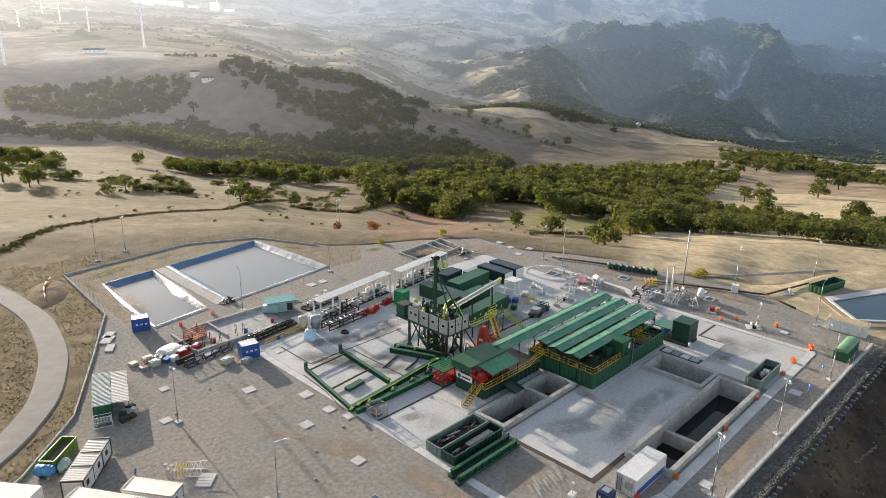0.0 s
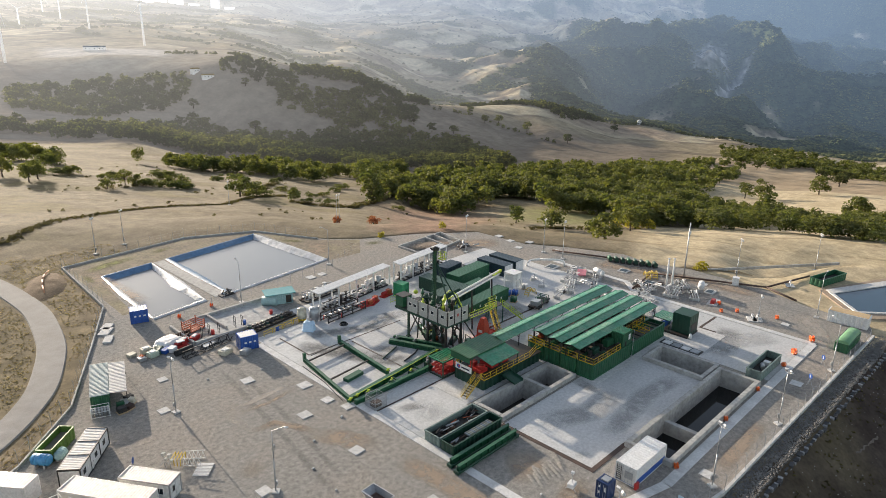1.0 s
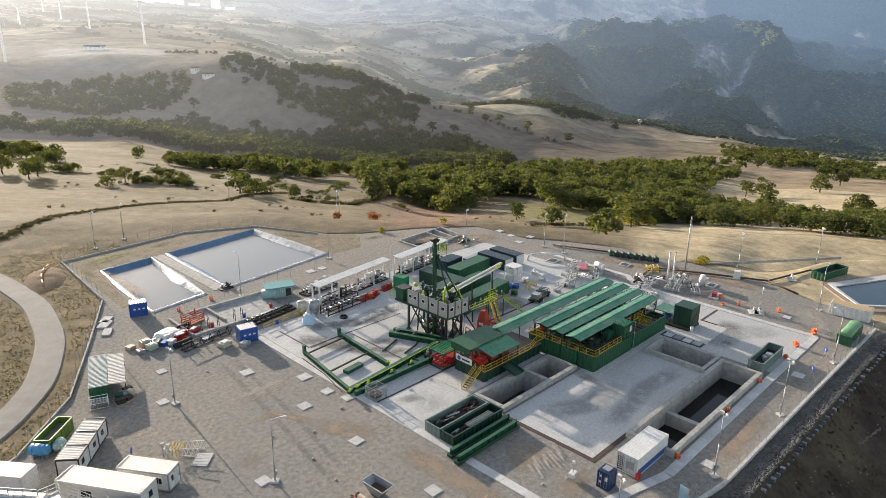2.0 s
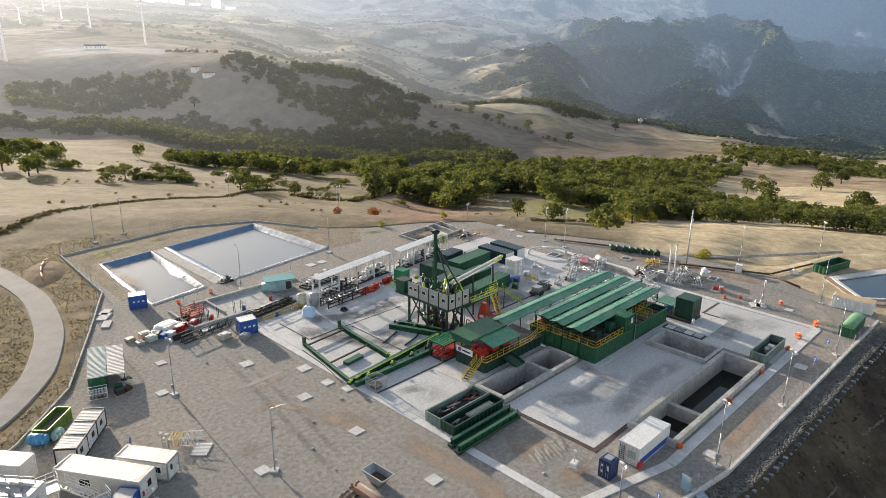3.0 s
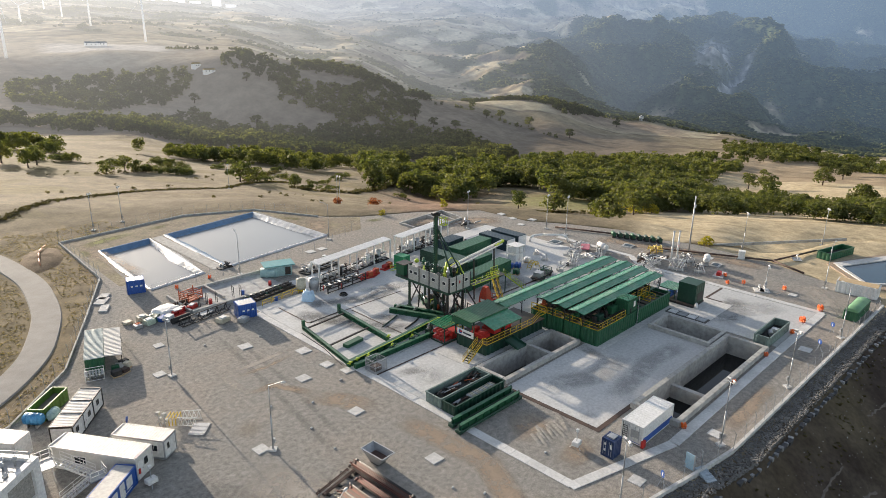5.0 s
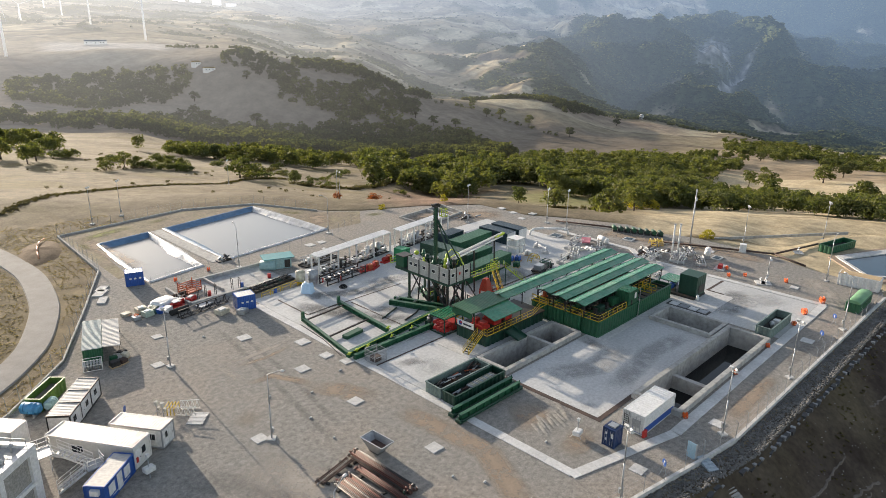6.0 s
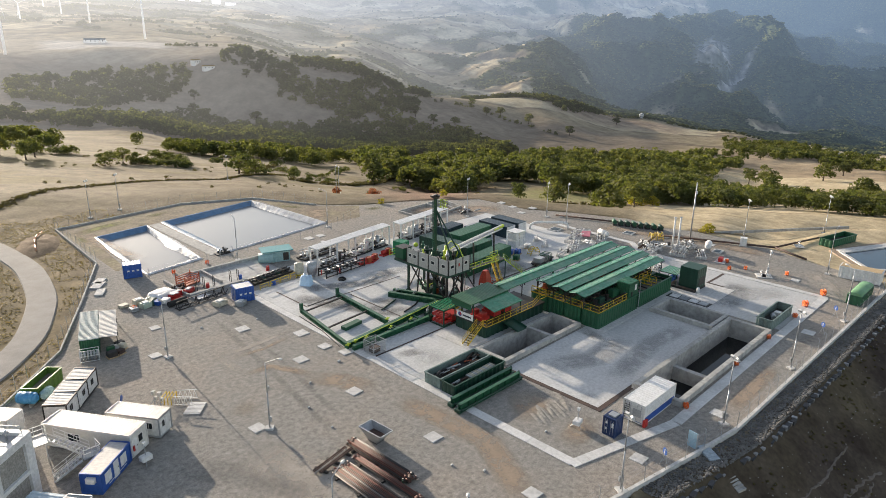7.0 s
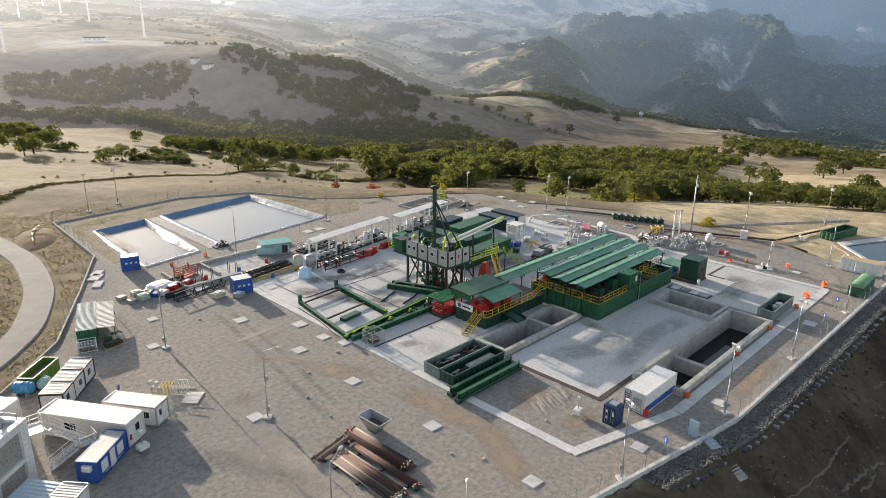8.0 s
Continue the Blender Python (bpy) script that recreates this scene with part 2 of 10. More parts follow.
def slope_along(bearing, ahead, height):
    """One bearing's profile: metres ahead and heights of the land there."""
    z = np.interp(np.exp(LOG_D), ahead, height)
    for _ in range(3):
        z[1:-1] = (z[:-2] + z[1:-1] * 2 + z[2:]) / 4
    SN.append(bearing)
    TABLE.append(z)


slope_along(-0.665, [60, 120, 180, 240, 330, 420, 620, 800, 1000, 1041, 1300, 1700, 2228, 3140, 4052],
            [-1, 0, 0, -7, -14, -26, -46, -43, -6, 0, 2, 37, 78, 139, 403])
slope_along(-0.497, [60, 120, 180, 240, 330, 420, 620, 850, 1000, 1080, 1400, 1700, 2348, 3305, 4349],
            [-1, 0, -1, -8, -17, -29, -47, -55, -24, 4, 21, 49, 74, 133, 437])
slope_along(-0.329, [60, 120, 180, 240, 330, 420, 640, 860, 900, 940, 984, 1020, 1200, 1500, 2000, 2800, 3600, 4700],
            [-1, -1, -1, -9, -21, -34, -66, -86, -75, -48, -13, 6, 8, 11, 29, 67, 121, 478])
slope_along(-0.163, [60, 120, 180, 240, 330, 420, 640, 820, 890, 960, 1030, 1090, 1150, 1500, 2200, 2800, 3400, 4000, 4700],
            [-1, -1, -2, -12, -28, -39, -73, -89, -83, -67, -42, -26, -10, -42, -37, -1, 53, 129, 487])
slope_along(-0.013, [60, 120, 180, 240, 330, 420, 640, 860, 950, 1052, 1150, 1230, 1500, 2000, 2400, 2900, 3400, 4000, 4700],
            [-1, -1, -3, -16, -35, -46, -73, -100, -99, -89, -76, -68, -111, -132, -130, -42, 47, 146, 496])
slope_along(0.128, [60, 120, 180, 240, 330, 420, 640, 900, 1100, 1227, 1330, 1430, 1700, 2300, 2700, 3000, 3300, 3900, 4700],
            [-1, -2, -4, -17, -33, -45, -73, -109, -119, -111, -96, -82, -143, -146, -104, -32, 15, 112, 503])
slope_along(0.268, [60, 120, 180, 240, 330, 420, 640, 900, 1100, 1300, 1450, 1655, 1900, 2300, 2600, 2900, 3100, 3400, 3800, 4300, 4700],
            [-1, -3, -5, -17, -36, -50, -75, -110, -129, -138, -138, -148, -200, -234, -176, -87, -36, 33, 98, 191, 511])
slope_along(0.400, [60, 120, 180, 240, 330, 420, 640, 900, 1158, 1350, 1500, 1750, 2276, 2552, 2782, 3012, 3380, 3748, 3886, 4208, 4530],
            [-2, -4, -7, -17, -38, -52, -78, -116, -140, -151, -161, -216, -226, -187, -109, -35, 40, 104, 82, 148, 502])
slope_along(0.515, [60, 120, 180, 240, 330, 420, 640, 875, 949, 1150, 1400, 1800, 2252, 2588, 2756, 3092, 3428, 3638, 3806, 4100, 4310],
            [-6, -9, -12, -18, -37, -52, -85, -117, -119, -138, -172, -255, -257, -218, -169, -86, -15, 20, -5, 106, 485])
slope_along(0.636, [60, 120, 180, 240, 330, 420, 640, 875, 1000, 1150, 1500, 2000, 2375, 2750, 3125, 3388, 3538, 3800, 4062],
            [-8, -12, -15, -19, -36, -50, -88, -124, -132, -153, -214, -285, -249, -163, -94, -48, -85, 36, 466])


def rough(x, y, size, octaves=3, seed=0.0):
    """Smooth random relief from sums of turned waves, about -1 to 1."""
    total, amp, norm = np.zeros_like(x), 1.0, 0.0
    rng = np.random.RandomState(int(seed) + 7)
    for _ in range(octaves):
        for _ in range(4):
            a, p = rng.uniform(0, 6.283, 2)
            k = rng.uniform(0.7, 1.4) * 6.283 / size
            total += amp * np.sin(k * (np.cos(a) * x + np.sin(a) * y) + p + 1.3 * np.sin(k * 0.6 * (np.sin(a) * x - np.cos(a) * y) + 2 * p))
        norm += amp * 2.2
        amp, size = amp * 0.5, size * 0.47
    return total / norm


SPURS = [(0.24, 3250, 0.115, 2450, 105, 190), (0.43, 3150, 0.55, 2450, 110, 165), (0.37, 3450, 0.29, 2900, 70, 170), (-0.02, 3300, 0.05, 2650, 26, 170),
         (-0.12, 3300, -0.02, 2500, 34, 220), (-0.28, 3000, -0.12, 2250, 30, 210), (0.53, 3350, 0.64, 2600, 60, 170), (0.0, 3900, 0.1, 3350, 44, 200)]


def land(x, y):
    """Height of the open land at x, y (arrays)."""
    x, y = np.asarray(x, float), np.asarray(y, float)
    ex, ey = x - ORI[0], y - ORI[1]
    ahead, side = ex * AX[0] + ey * AX[1], ex * AX[1] - ey * AX[0]
    r = np.hypot(ahead, side)
    a = np.clip(np.arctan2(side, ahead), -0.75, 0.75)
    s, d = np.tan(a), r * np.cos(a)
    v = np.clip((np.log(np.maximum(d, 8.1)) - LOG_D[0]) / (LOG_D[1] - LOG_D[0]), 0, 318.999)
    i = v.astype(int)
    f = v - i
    sc = np.clip(s, SN[0], SN[-1])
    z = np.zeros_like(d)
    for k in range(len(SN) - 1):
        inside = (sc >= SN[k]) & (sc <= SN[k + 1])
        w = np.clip((sc - SN[k]) / (SN[k + 1] - SN[k]), 0, 1)
        w = w * w * (3 - 2 * w)
        one, two = (TABLE[j][i] * (1 - f) + TABLE[j][i + 1] * f for j in (k, k + 1))
        z = np.where(inside, one * (1 - w) + two * w, z)
    grow = np.clip((d - 190) / 500, 0, 1)
    z = z + grow * rough(x, y, 420, 3, 1) * 4
    # gullied far hills; the right-hand mountain is the steepest
    far = np.clip((d - 1500) / 900, 0, 1)
    steep = np.clip((s + 0.02) / 0.2, 0, 1)
    gully = np.abs(rough(x, y, 460, 3, 3))
    z = z + far * (rough(x, y, 700, 3, 2) * (16 + 10 * steep) - np.minimum(gully, 0.5) * (10 + 40 * steep) + 9)
    z = z + far * rough(x, y, 150, 3, 14) * (1.5 + 5 * steep)
    # ribs of the mountain run down towards the valley
    rib = np.sin((side + 0.22 * ahead) / 105 + 2.2 * rough(x, y, 900, 2, 15))
    z = z + far * steep * np.clip((4200 - d) / 800, 0, 1) * ((46 - 22 * np.clip((d - 2900) / 500, 0, 1)) * rib + 8 * np.sin((side - 0.1 * ahead) / 41 + 3 * rough(x, y, 500, 2, 16)))
    # spurs that run down from the mountain: bearing and metres ahead at both ends, height, half width
    for s0, d0, s1, d1, h, wide in SPURS:
        x0, y0, x1, y1 = s0 * d0, d0, s1 * d1, d1
        t = np.clip(((side - x0) * (x1 - x0) + (ahead - y0) * (y1 - y0)) / ((x1 - x0) ** 2 + (y1 - y0) ** 2), 0, 1)
        off = np.hypot(side - x0 - t * (x1 - x0), ahead - y0 - t * (y1 - y0)) / wide
        z = z + h * (1 - 0.35 * t) * np.exp(-off ** 1.5)
    return z


# ---- ground ----
PAD = [(-90, 9), (-40, 0.5), (-3.9, -5.5), (13.3, -8.6), (19.9, -9.6), (85.8, -10.8), (91, -9), (93.2, 4.5), (96.8, 13.5), (97.2, 31), (94, 39), (95.6, 48),
       (90, 61), (84, 71), (83, 87), (69, 97.5), (55, 104), (48, 110), (37.4, 129.5), (20.3, 136.8), (-11, 133), (-12.7, 103), (-21.3, 85.2), (-30.4, 67.1), (-40.1, 56.4), (-90, 22)]


def pad_distance(x, y):
    """Metres outside the works' edge (inside: negative)."""
    best, odd = np.full(x.shape, 1e9), np.zeros(x.shape, bool)
    for (ax, ay), (bx, by) in zip(PAD, PAD[1:] + PAD[:1]):
        dx, dy = bx - ax, by - ay
        t = np.clip(((x - ax) * dx + (y - ay) * dy) / (dx * dx + dy * dy), 0, 1)
        best = np.minimum(best, np.hypot(x - ax - t * dx, y - ay - t * dy))
        if dy:
            odd ^= ((ay > y) != (by > y)) & (x < (bx - ax) * (y - ay) / dy + ax)
    return np.where(odd, -best, best)


ROAD = [(-31, 175), (-28, 150), (-24, 128), (-22.6, 110), (-25.5, 91), (-31.8, 75.5), (-39.5, 66), (-55, 54), (-75, 41), (-100, 28)]


def road_distance(x, y):
    best = np.full(x.shape, 1e9)
    for (ax, ay), (bx, by) in zip(ROAD, ROAD[1:]):
        dx, dy = bx - ax, by - ay
        t = np.clip(((x - ax) * dx + (y - ay) * dy) / (dx * dx + dy * dy), 0, 1)
        best = np.minimum(best, np.hypot(x - ax - t * dx, y - ay - t * dy))
    return best


def ground_height(x, y):
    z = land(x, y)
    e = pad_distance(x, y)
    w = np.clip(e / 45, 0, 1)
    w = w * w * (3 - 2 * w)
    z = np.where(e < 300, -0.12 * (1 - w) + z * w, z)
    # the bank below the works' sunless side falls away steeply
    bank = (y < -4 - 0.1 * x + 0.0) & (x < 95) & (x > -120) & (y > -220)
    fall = -0.2 - 0.62 * np.clip(e - 3.0, 0, 60)
    edge = np.clip((95 - x) / 12, 0, 1)
    z = np.where(bank & (e > 0), z * (1 - edge) + np.minimum(z, fall) * edge, z)
    n = rough(x, y, 14, 3, 5) * np.clip(e / 6, 0, 1) * np.clip(1.2 - e / 300, 0, 1)
    z = z + 0.14 * n
    # level ground round the pool
    k = np.clip((np.hypot((x - 114) / 26, (y + 8) / 21) - 0.85) / 0.5, 0, 1)
    z = np.where(e > 0, z * k - 0.05 * (1 - k), z)
    r = road_distance(x, y)
    k = np.clip((r - 2.5) / 4, 0, 1)
    z = np.where(e > 0, z * k + (-0.25) * (1 - k), z)
    return np.where(e < 0, np.maximum(-0.12 + e * 2.5, -9.0), z)


FIELD_BANKS = [[(-60, 128), (-15.7, 163.5), (3.5, 184.5), (24.5, 197.9), (44.7, 202.6), (67, 201), (86, 217), (121, 242)], [(102, 211), (112, 206), (121, 194), (144, 214), (199, 256)], [(98, 31), (112, 19.6), (131, 6)]]


def land_color(x, y, z):
    ex, ey = x - ORI[0], y - ORI[1]
    d, side = ex * AX[0] + ey * AX[1], ex * AX[1] - ey * AX[0]
    s = side / np.maximum(d, 1)
    straw, straw2 = np.array((0.225, 0.185, 0.122)), np.array((0.165, 0.133, 0.086))
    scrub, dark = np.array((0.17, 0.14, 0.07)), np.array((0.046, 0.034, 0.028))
    n = rough(x, y, 70, 3, 11)
    n2 = rough(x, y, 260, 2, 12)

    def blend(a, b, w):
        return a * (1 - w[:, None]) + b * w[:, None]
    c = blend(np.tile(straw, (len(x), 1)), np.tile(straw2, (len(x), 1)), np.clip(0.5 + n, 0, 1))
    c = blend(c, scrub, np.clip((n + n2 - 0.35) * 2.5, 0, 0.8))
    meadow = np.clip(1 - np.abs(s - 0.18) / 0.1, 0, 1) * np.clip(1 - np.abs(d - 315) / 45, 0, 1)
    c = blend(c, np.array((0.19, 0.185, 0.075)), np.clip(meadow * 3, 0, 0.9))
    gold = np.clip((s - 0.28) / 0.04, 0, 1) * np.clip((300 + 360 * (s > 0.385) - d) / 40, 0, 1)
    c = blend(c, np.array((0.50, 0.41, 0.27)), gold * 0.9)
    lane = np.abs(np.mod(d + 40 * n2 + 90 * s, 26) - 13) < 1.2
    c = blend(c, np.array((0.20, 0.15, 0.08)), np.where(lane & (d > 190) & (d < 430), 0.45, 0.0))
    e = pad_distance(x, y)
    near = np.clip(1.4 - e / 52, 0, 1)
    c = blend(c, np.array((0.150, 0.122, 0.082)), near * np.where(x > -5, 0.8, 0.35) * np.clip((0.27 - s) / 0.05, 0, 1))
    verge = np.clip(1 - e / 30, 0, 1) * (x < -5)
    c = blend(c, np.array((0.215, 0.165, 0.10)) * (1 + 0.35 * rough(x, y, 7, 2, 33))[:, None], verge * 0.8)
    plough = np.clip(1 - np.abs(s + 0.02) / 0.10, 0, 1) * np.clip(1 - np.abs(d - 268) / 115, 0, 1)
    c = blend(c, np.array((0.25, 0.158, 0.11)), np.clip(plough * 2.4 + 0.5 * n * (plough > 0), 0, 0.9))
    # sunless bank: dark brown earth, with its shade also put into the colour
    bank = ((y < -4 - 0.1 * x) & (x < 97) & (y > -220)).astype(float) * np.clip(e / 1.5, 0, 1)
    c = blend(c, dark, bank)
    for run in FIELD_BANKS:
        off = np.full(len(x), 1e9)
        for (ax, ay), (bx, by) in zip(run, run[1:]):
            t = np.clip(((x - ax) * (bx - ax) + (y - ay) * (by - ay)) / ((bx - ax) ** 2 + (by - ay) ** 2), 0, 1)
            off = np.minimum(off, np.hypot(x - ax - t * (bx - ax), y - ay - t * (by - ay)))
        c = blend(c, np.array((0.085, 0.066, 0.042)), np.clip(1.7 - off / 1.9, 0, 0.9))
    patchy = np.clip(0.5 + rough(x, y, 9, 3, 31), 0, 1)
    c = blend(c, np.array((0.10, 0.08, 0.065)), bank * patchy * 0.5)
    return np.clip(c, 0.01, 1)


def polar_sheet(name, material, radii, lo, hi, step, color=None):
    """A sheet of land round the lookout, finest straight ahead."""
    ang = np.radians(np.arange(lo, hi + step / 2, step))
    base = math.atan2(AX[1], AX[0])
    R, A = np.meshgrid(radii, ang, indexing="ij")
    X, Y = ORI[0] + R * np.cos(base + A), ORI[1] + R * np.sin(base + A)
    Z = ground_height(X.ravel(), Y.ravel()).reshape(X.shape)
    co = np.stack([X, Y, Z], -1).reshape(-1, 3)
    n, m = X.shape
    i = (np.arange(n - 1)[:, None] * m + np.arange(m - 1)[None, :]).ravel()
    faces = np.stack([i, i + m, i + m + 1, i + 1], 1)
    me = bpy.data.meshes.new(name)
    me.from_pydata(co.tolist(), [], faces.tolist())
    me.materials.append(material)
    me.polygons.foreach_set("use_smooth", np.ones(len(faces), bool))
    if color is not None:
        c = color(co[:, 0], co[:, 1], co[:, 2])
        at = me.color_attributes.new("land_use", "FLOAT_COLOR", "POINT")
        at.data.foreach_set("color", np.concatenate([c, np.ones((len(c), 1))], 1).ravel().astype(np.float32))
    me.update()
    return tagged(new(name, me), "", "", "", "structure")


near_r = np.concatenate([np.linspace(0.01, 60, 40), np.exp(np.linspace(math.log(62), math.log(640), 280))])
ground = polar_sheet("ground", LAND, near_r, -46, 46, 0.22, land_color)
tagged(ground, "dry straw-coloured hillside fields with scrub and bare earth", "ground")
ground_behind = polar_sheet("ground_behind", LAND, np.concatenate([[0.01, 10, 25], np.exp(np.linspace(math.log(50), math.log(1500), 40))]), 45.8, 314.2, 2.0, land_color)
tagged(ground_behind, "dry grassland on the slopes behind the works", "ground")


# the land across the valley: a far backdrop whose haze is painted on as emission
def hazy(name, attr="", lo=None, hi=None, grain=0.045, relief=8.0, contrast=(0.55, 1.4), leafy=0.0):
    """A dull surface of distant land that emits its own painted haze; this air-light grows with the distance from the
    lookout and towards the sun.
    """
    m = bpy.data.materials.new(name)
    m.use_nodes = True
    nt = m.node_tree
    b = nt.nodes["Principled BSDF"]
    geo = nt.nodes.new("ShaderNodeNewGeometry")
    place = geo.outputs["Position"]

    def calc(op, a, c=0.0, d=None):
        n = nt.nodes.new("ShaderNodeMath")
        n.operation = op
        for sock, value in zip(n.inputs, (a, c, d)):
            if isinstance(value, (int, float)):
                sock.default_value = value
            elif value is not None:
                nt.links.new(value, sock)
        return n.outputs[0]
    fine = node(nt, "ShaderNodeTexNoise", Scale=grain, Detail=7.0, Roughness=0.7)
    nt.links.new(place, fine.inputs["Vector"])
    if attr:
        at = nt.nodes.new("ShaderNodeAttribute")
        at.attribute_name = attr
        base = at.outputs["Color"]
    else:
        big = node(nt, "ShaderNodeTexNoise", Scale=0.006, Detail=3.0)
        nt.links.new(place, big.inputs["Vector"])
        base = mix_color(nt, ramp(nt, big.outputs[0], 0.4, 0.6), (*lo, 1), (*hi, 1))
        r = nt.nodes.new("ShaderNodeMapRange")
        nt.links.new(geo.outputs["Random Per Island"], r.inputs[0])
        r.inputs[3].default_value, r.inputs[4].default_value = 0.75, 1.25
        base = mix_color(nt, 1.0, base, r.outputs[0], "MULTIPLY")
    sh = nt.nodes.new("ShaderNodeMapRange")
    sh.inputs[1].default_value, sh.inputs[2].default_value, sh.inputs[3].default_value, sh.inputs[4].default_value = 0.34, 0.66, *contrast
    nt.links.new(fine.outputs[0], sh.inputs[0])
    col = mix_color(nt, 1.0, base, sh.outputs[0], "MULTIPLY")
    nt.links.new(col, b.inputs["Base Color"])
    b.inputs["Roughness"].default_value = 1.0
    b.inputs["Specular IOR Level"].default_value = 0.0
    if leafy:
        tr = nt.nodes.new("ShaderNodeBsdfTranslucent")
        nt.links.new(mix_color(nt, 1.0, col, (1.5, 1.6, 0.7, 1), "MULTIPLY"), tr.inputs["Color"])
        mx = nt.nodes.new("ShaderNodeMixShader")
        mx.inputs[0].default_value = leafy
        nt.links.new(b.outputs[0], mx.inputs[1])
        nt.links.new(tr.outputs[0], mx.inputs[2])
        nt.links.new(mx.outputs[0], nt.nodes["Material Output"].inputs[0])
    if relief:
        bp = node(nt, "ShaderNodeBump", Strength=0.6, Distance=relief)
        nt.links.new(fine.outputs[0], bp.inputs["Height"])
        nt.links.new(bp.outputs[0], b.inputs["Normal"])
    # painted haze: emission by distance from the lookout, warmer near the sun's bearing
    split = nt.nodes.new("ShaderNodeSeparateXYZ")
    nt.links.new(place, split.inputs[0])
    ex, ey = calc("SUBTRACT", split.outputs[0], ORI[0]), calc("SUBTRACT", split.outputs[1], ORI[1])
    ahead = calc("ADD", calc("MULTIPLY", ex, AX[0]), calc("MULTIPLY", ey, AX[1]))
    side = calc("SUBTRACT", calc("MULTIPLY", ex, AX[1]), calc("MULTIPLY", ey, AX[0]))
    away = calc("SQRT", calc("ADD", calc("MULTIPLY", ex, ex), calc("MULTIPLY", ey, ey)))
    beyond = calc("MAXIMUM", calc("SUBTRACT", away, HAZE_GLOW_FROM), 0.0)
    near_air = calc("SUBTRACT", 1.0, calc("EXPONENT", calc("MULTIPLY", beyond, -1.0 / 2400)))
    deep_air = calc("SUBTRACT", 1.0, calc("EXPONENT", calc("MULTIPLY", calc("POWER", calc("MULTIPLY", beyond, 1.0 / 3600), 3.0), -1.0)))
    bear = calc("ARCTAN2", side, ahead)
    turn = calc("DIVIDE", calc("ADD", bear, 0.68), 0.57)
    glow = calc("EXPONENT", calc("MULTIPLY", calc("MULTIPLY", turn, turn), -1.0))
    warm = mix_color(nt, calc("MULTIPLY", glow, near_air), (0, 0, 0, 1), (*HAZE_GLOW_WARM, 1))
    blue = mix_color(nt, calc("MULTIPLY", deep_air, calc("SUBTRACT", 1.0, calc("MULTIPLY", calc("MAXIMUM", bear, 0.0), 0.55))), (0, 0, 0, 1), (*HAZE_GLOW_BLUE, 1))
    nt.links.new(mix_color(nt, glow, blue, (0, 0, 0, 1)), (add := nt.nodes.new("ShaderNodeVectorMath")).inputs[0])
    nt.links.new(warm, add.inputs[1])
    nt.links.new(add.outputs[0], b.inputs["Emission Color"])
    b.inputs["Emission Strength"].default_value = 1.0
    return m


# start of the emitted haze, its colour away from the sun, and towards it
HAZE_GLOW_FROM, HAZE_GLOW_BLUE, HAZE_GLOW_WARM = 400.0, (0.135, 0.20, 0.305), (0.51, 0.50, 0.485)


def far_wooded(x, y):
    """How wooded the far land is, 0 to 1."""
    ex, ey = x - ORI[0], y - ORI[1]
    d, side = ex * AX[0] + ey * AX[1], ex * AX[1] - ey * AX[0]
    s = side / np.maximum(d, 1)
    right = np.clip((s - 0.06) / 0.12, 0, 1)
    top = np.clip((d - 3250) / 250, 0, 1) * np.clip((0.40 - s) / 0.08, 0, 1)
    w = 0.30 + 0.9 * rough(x, y, 420, 4, 21) + 0.35 * rough(x, y, 1100, 2, 22) + 0.75 * right * (1 - top) - 0.30 * (1 - right) - 0.35 * top
    return np.clip(w * 2.2, 0, 1) * np.clip((d - 1480) / 120, 0, 1)


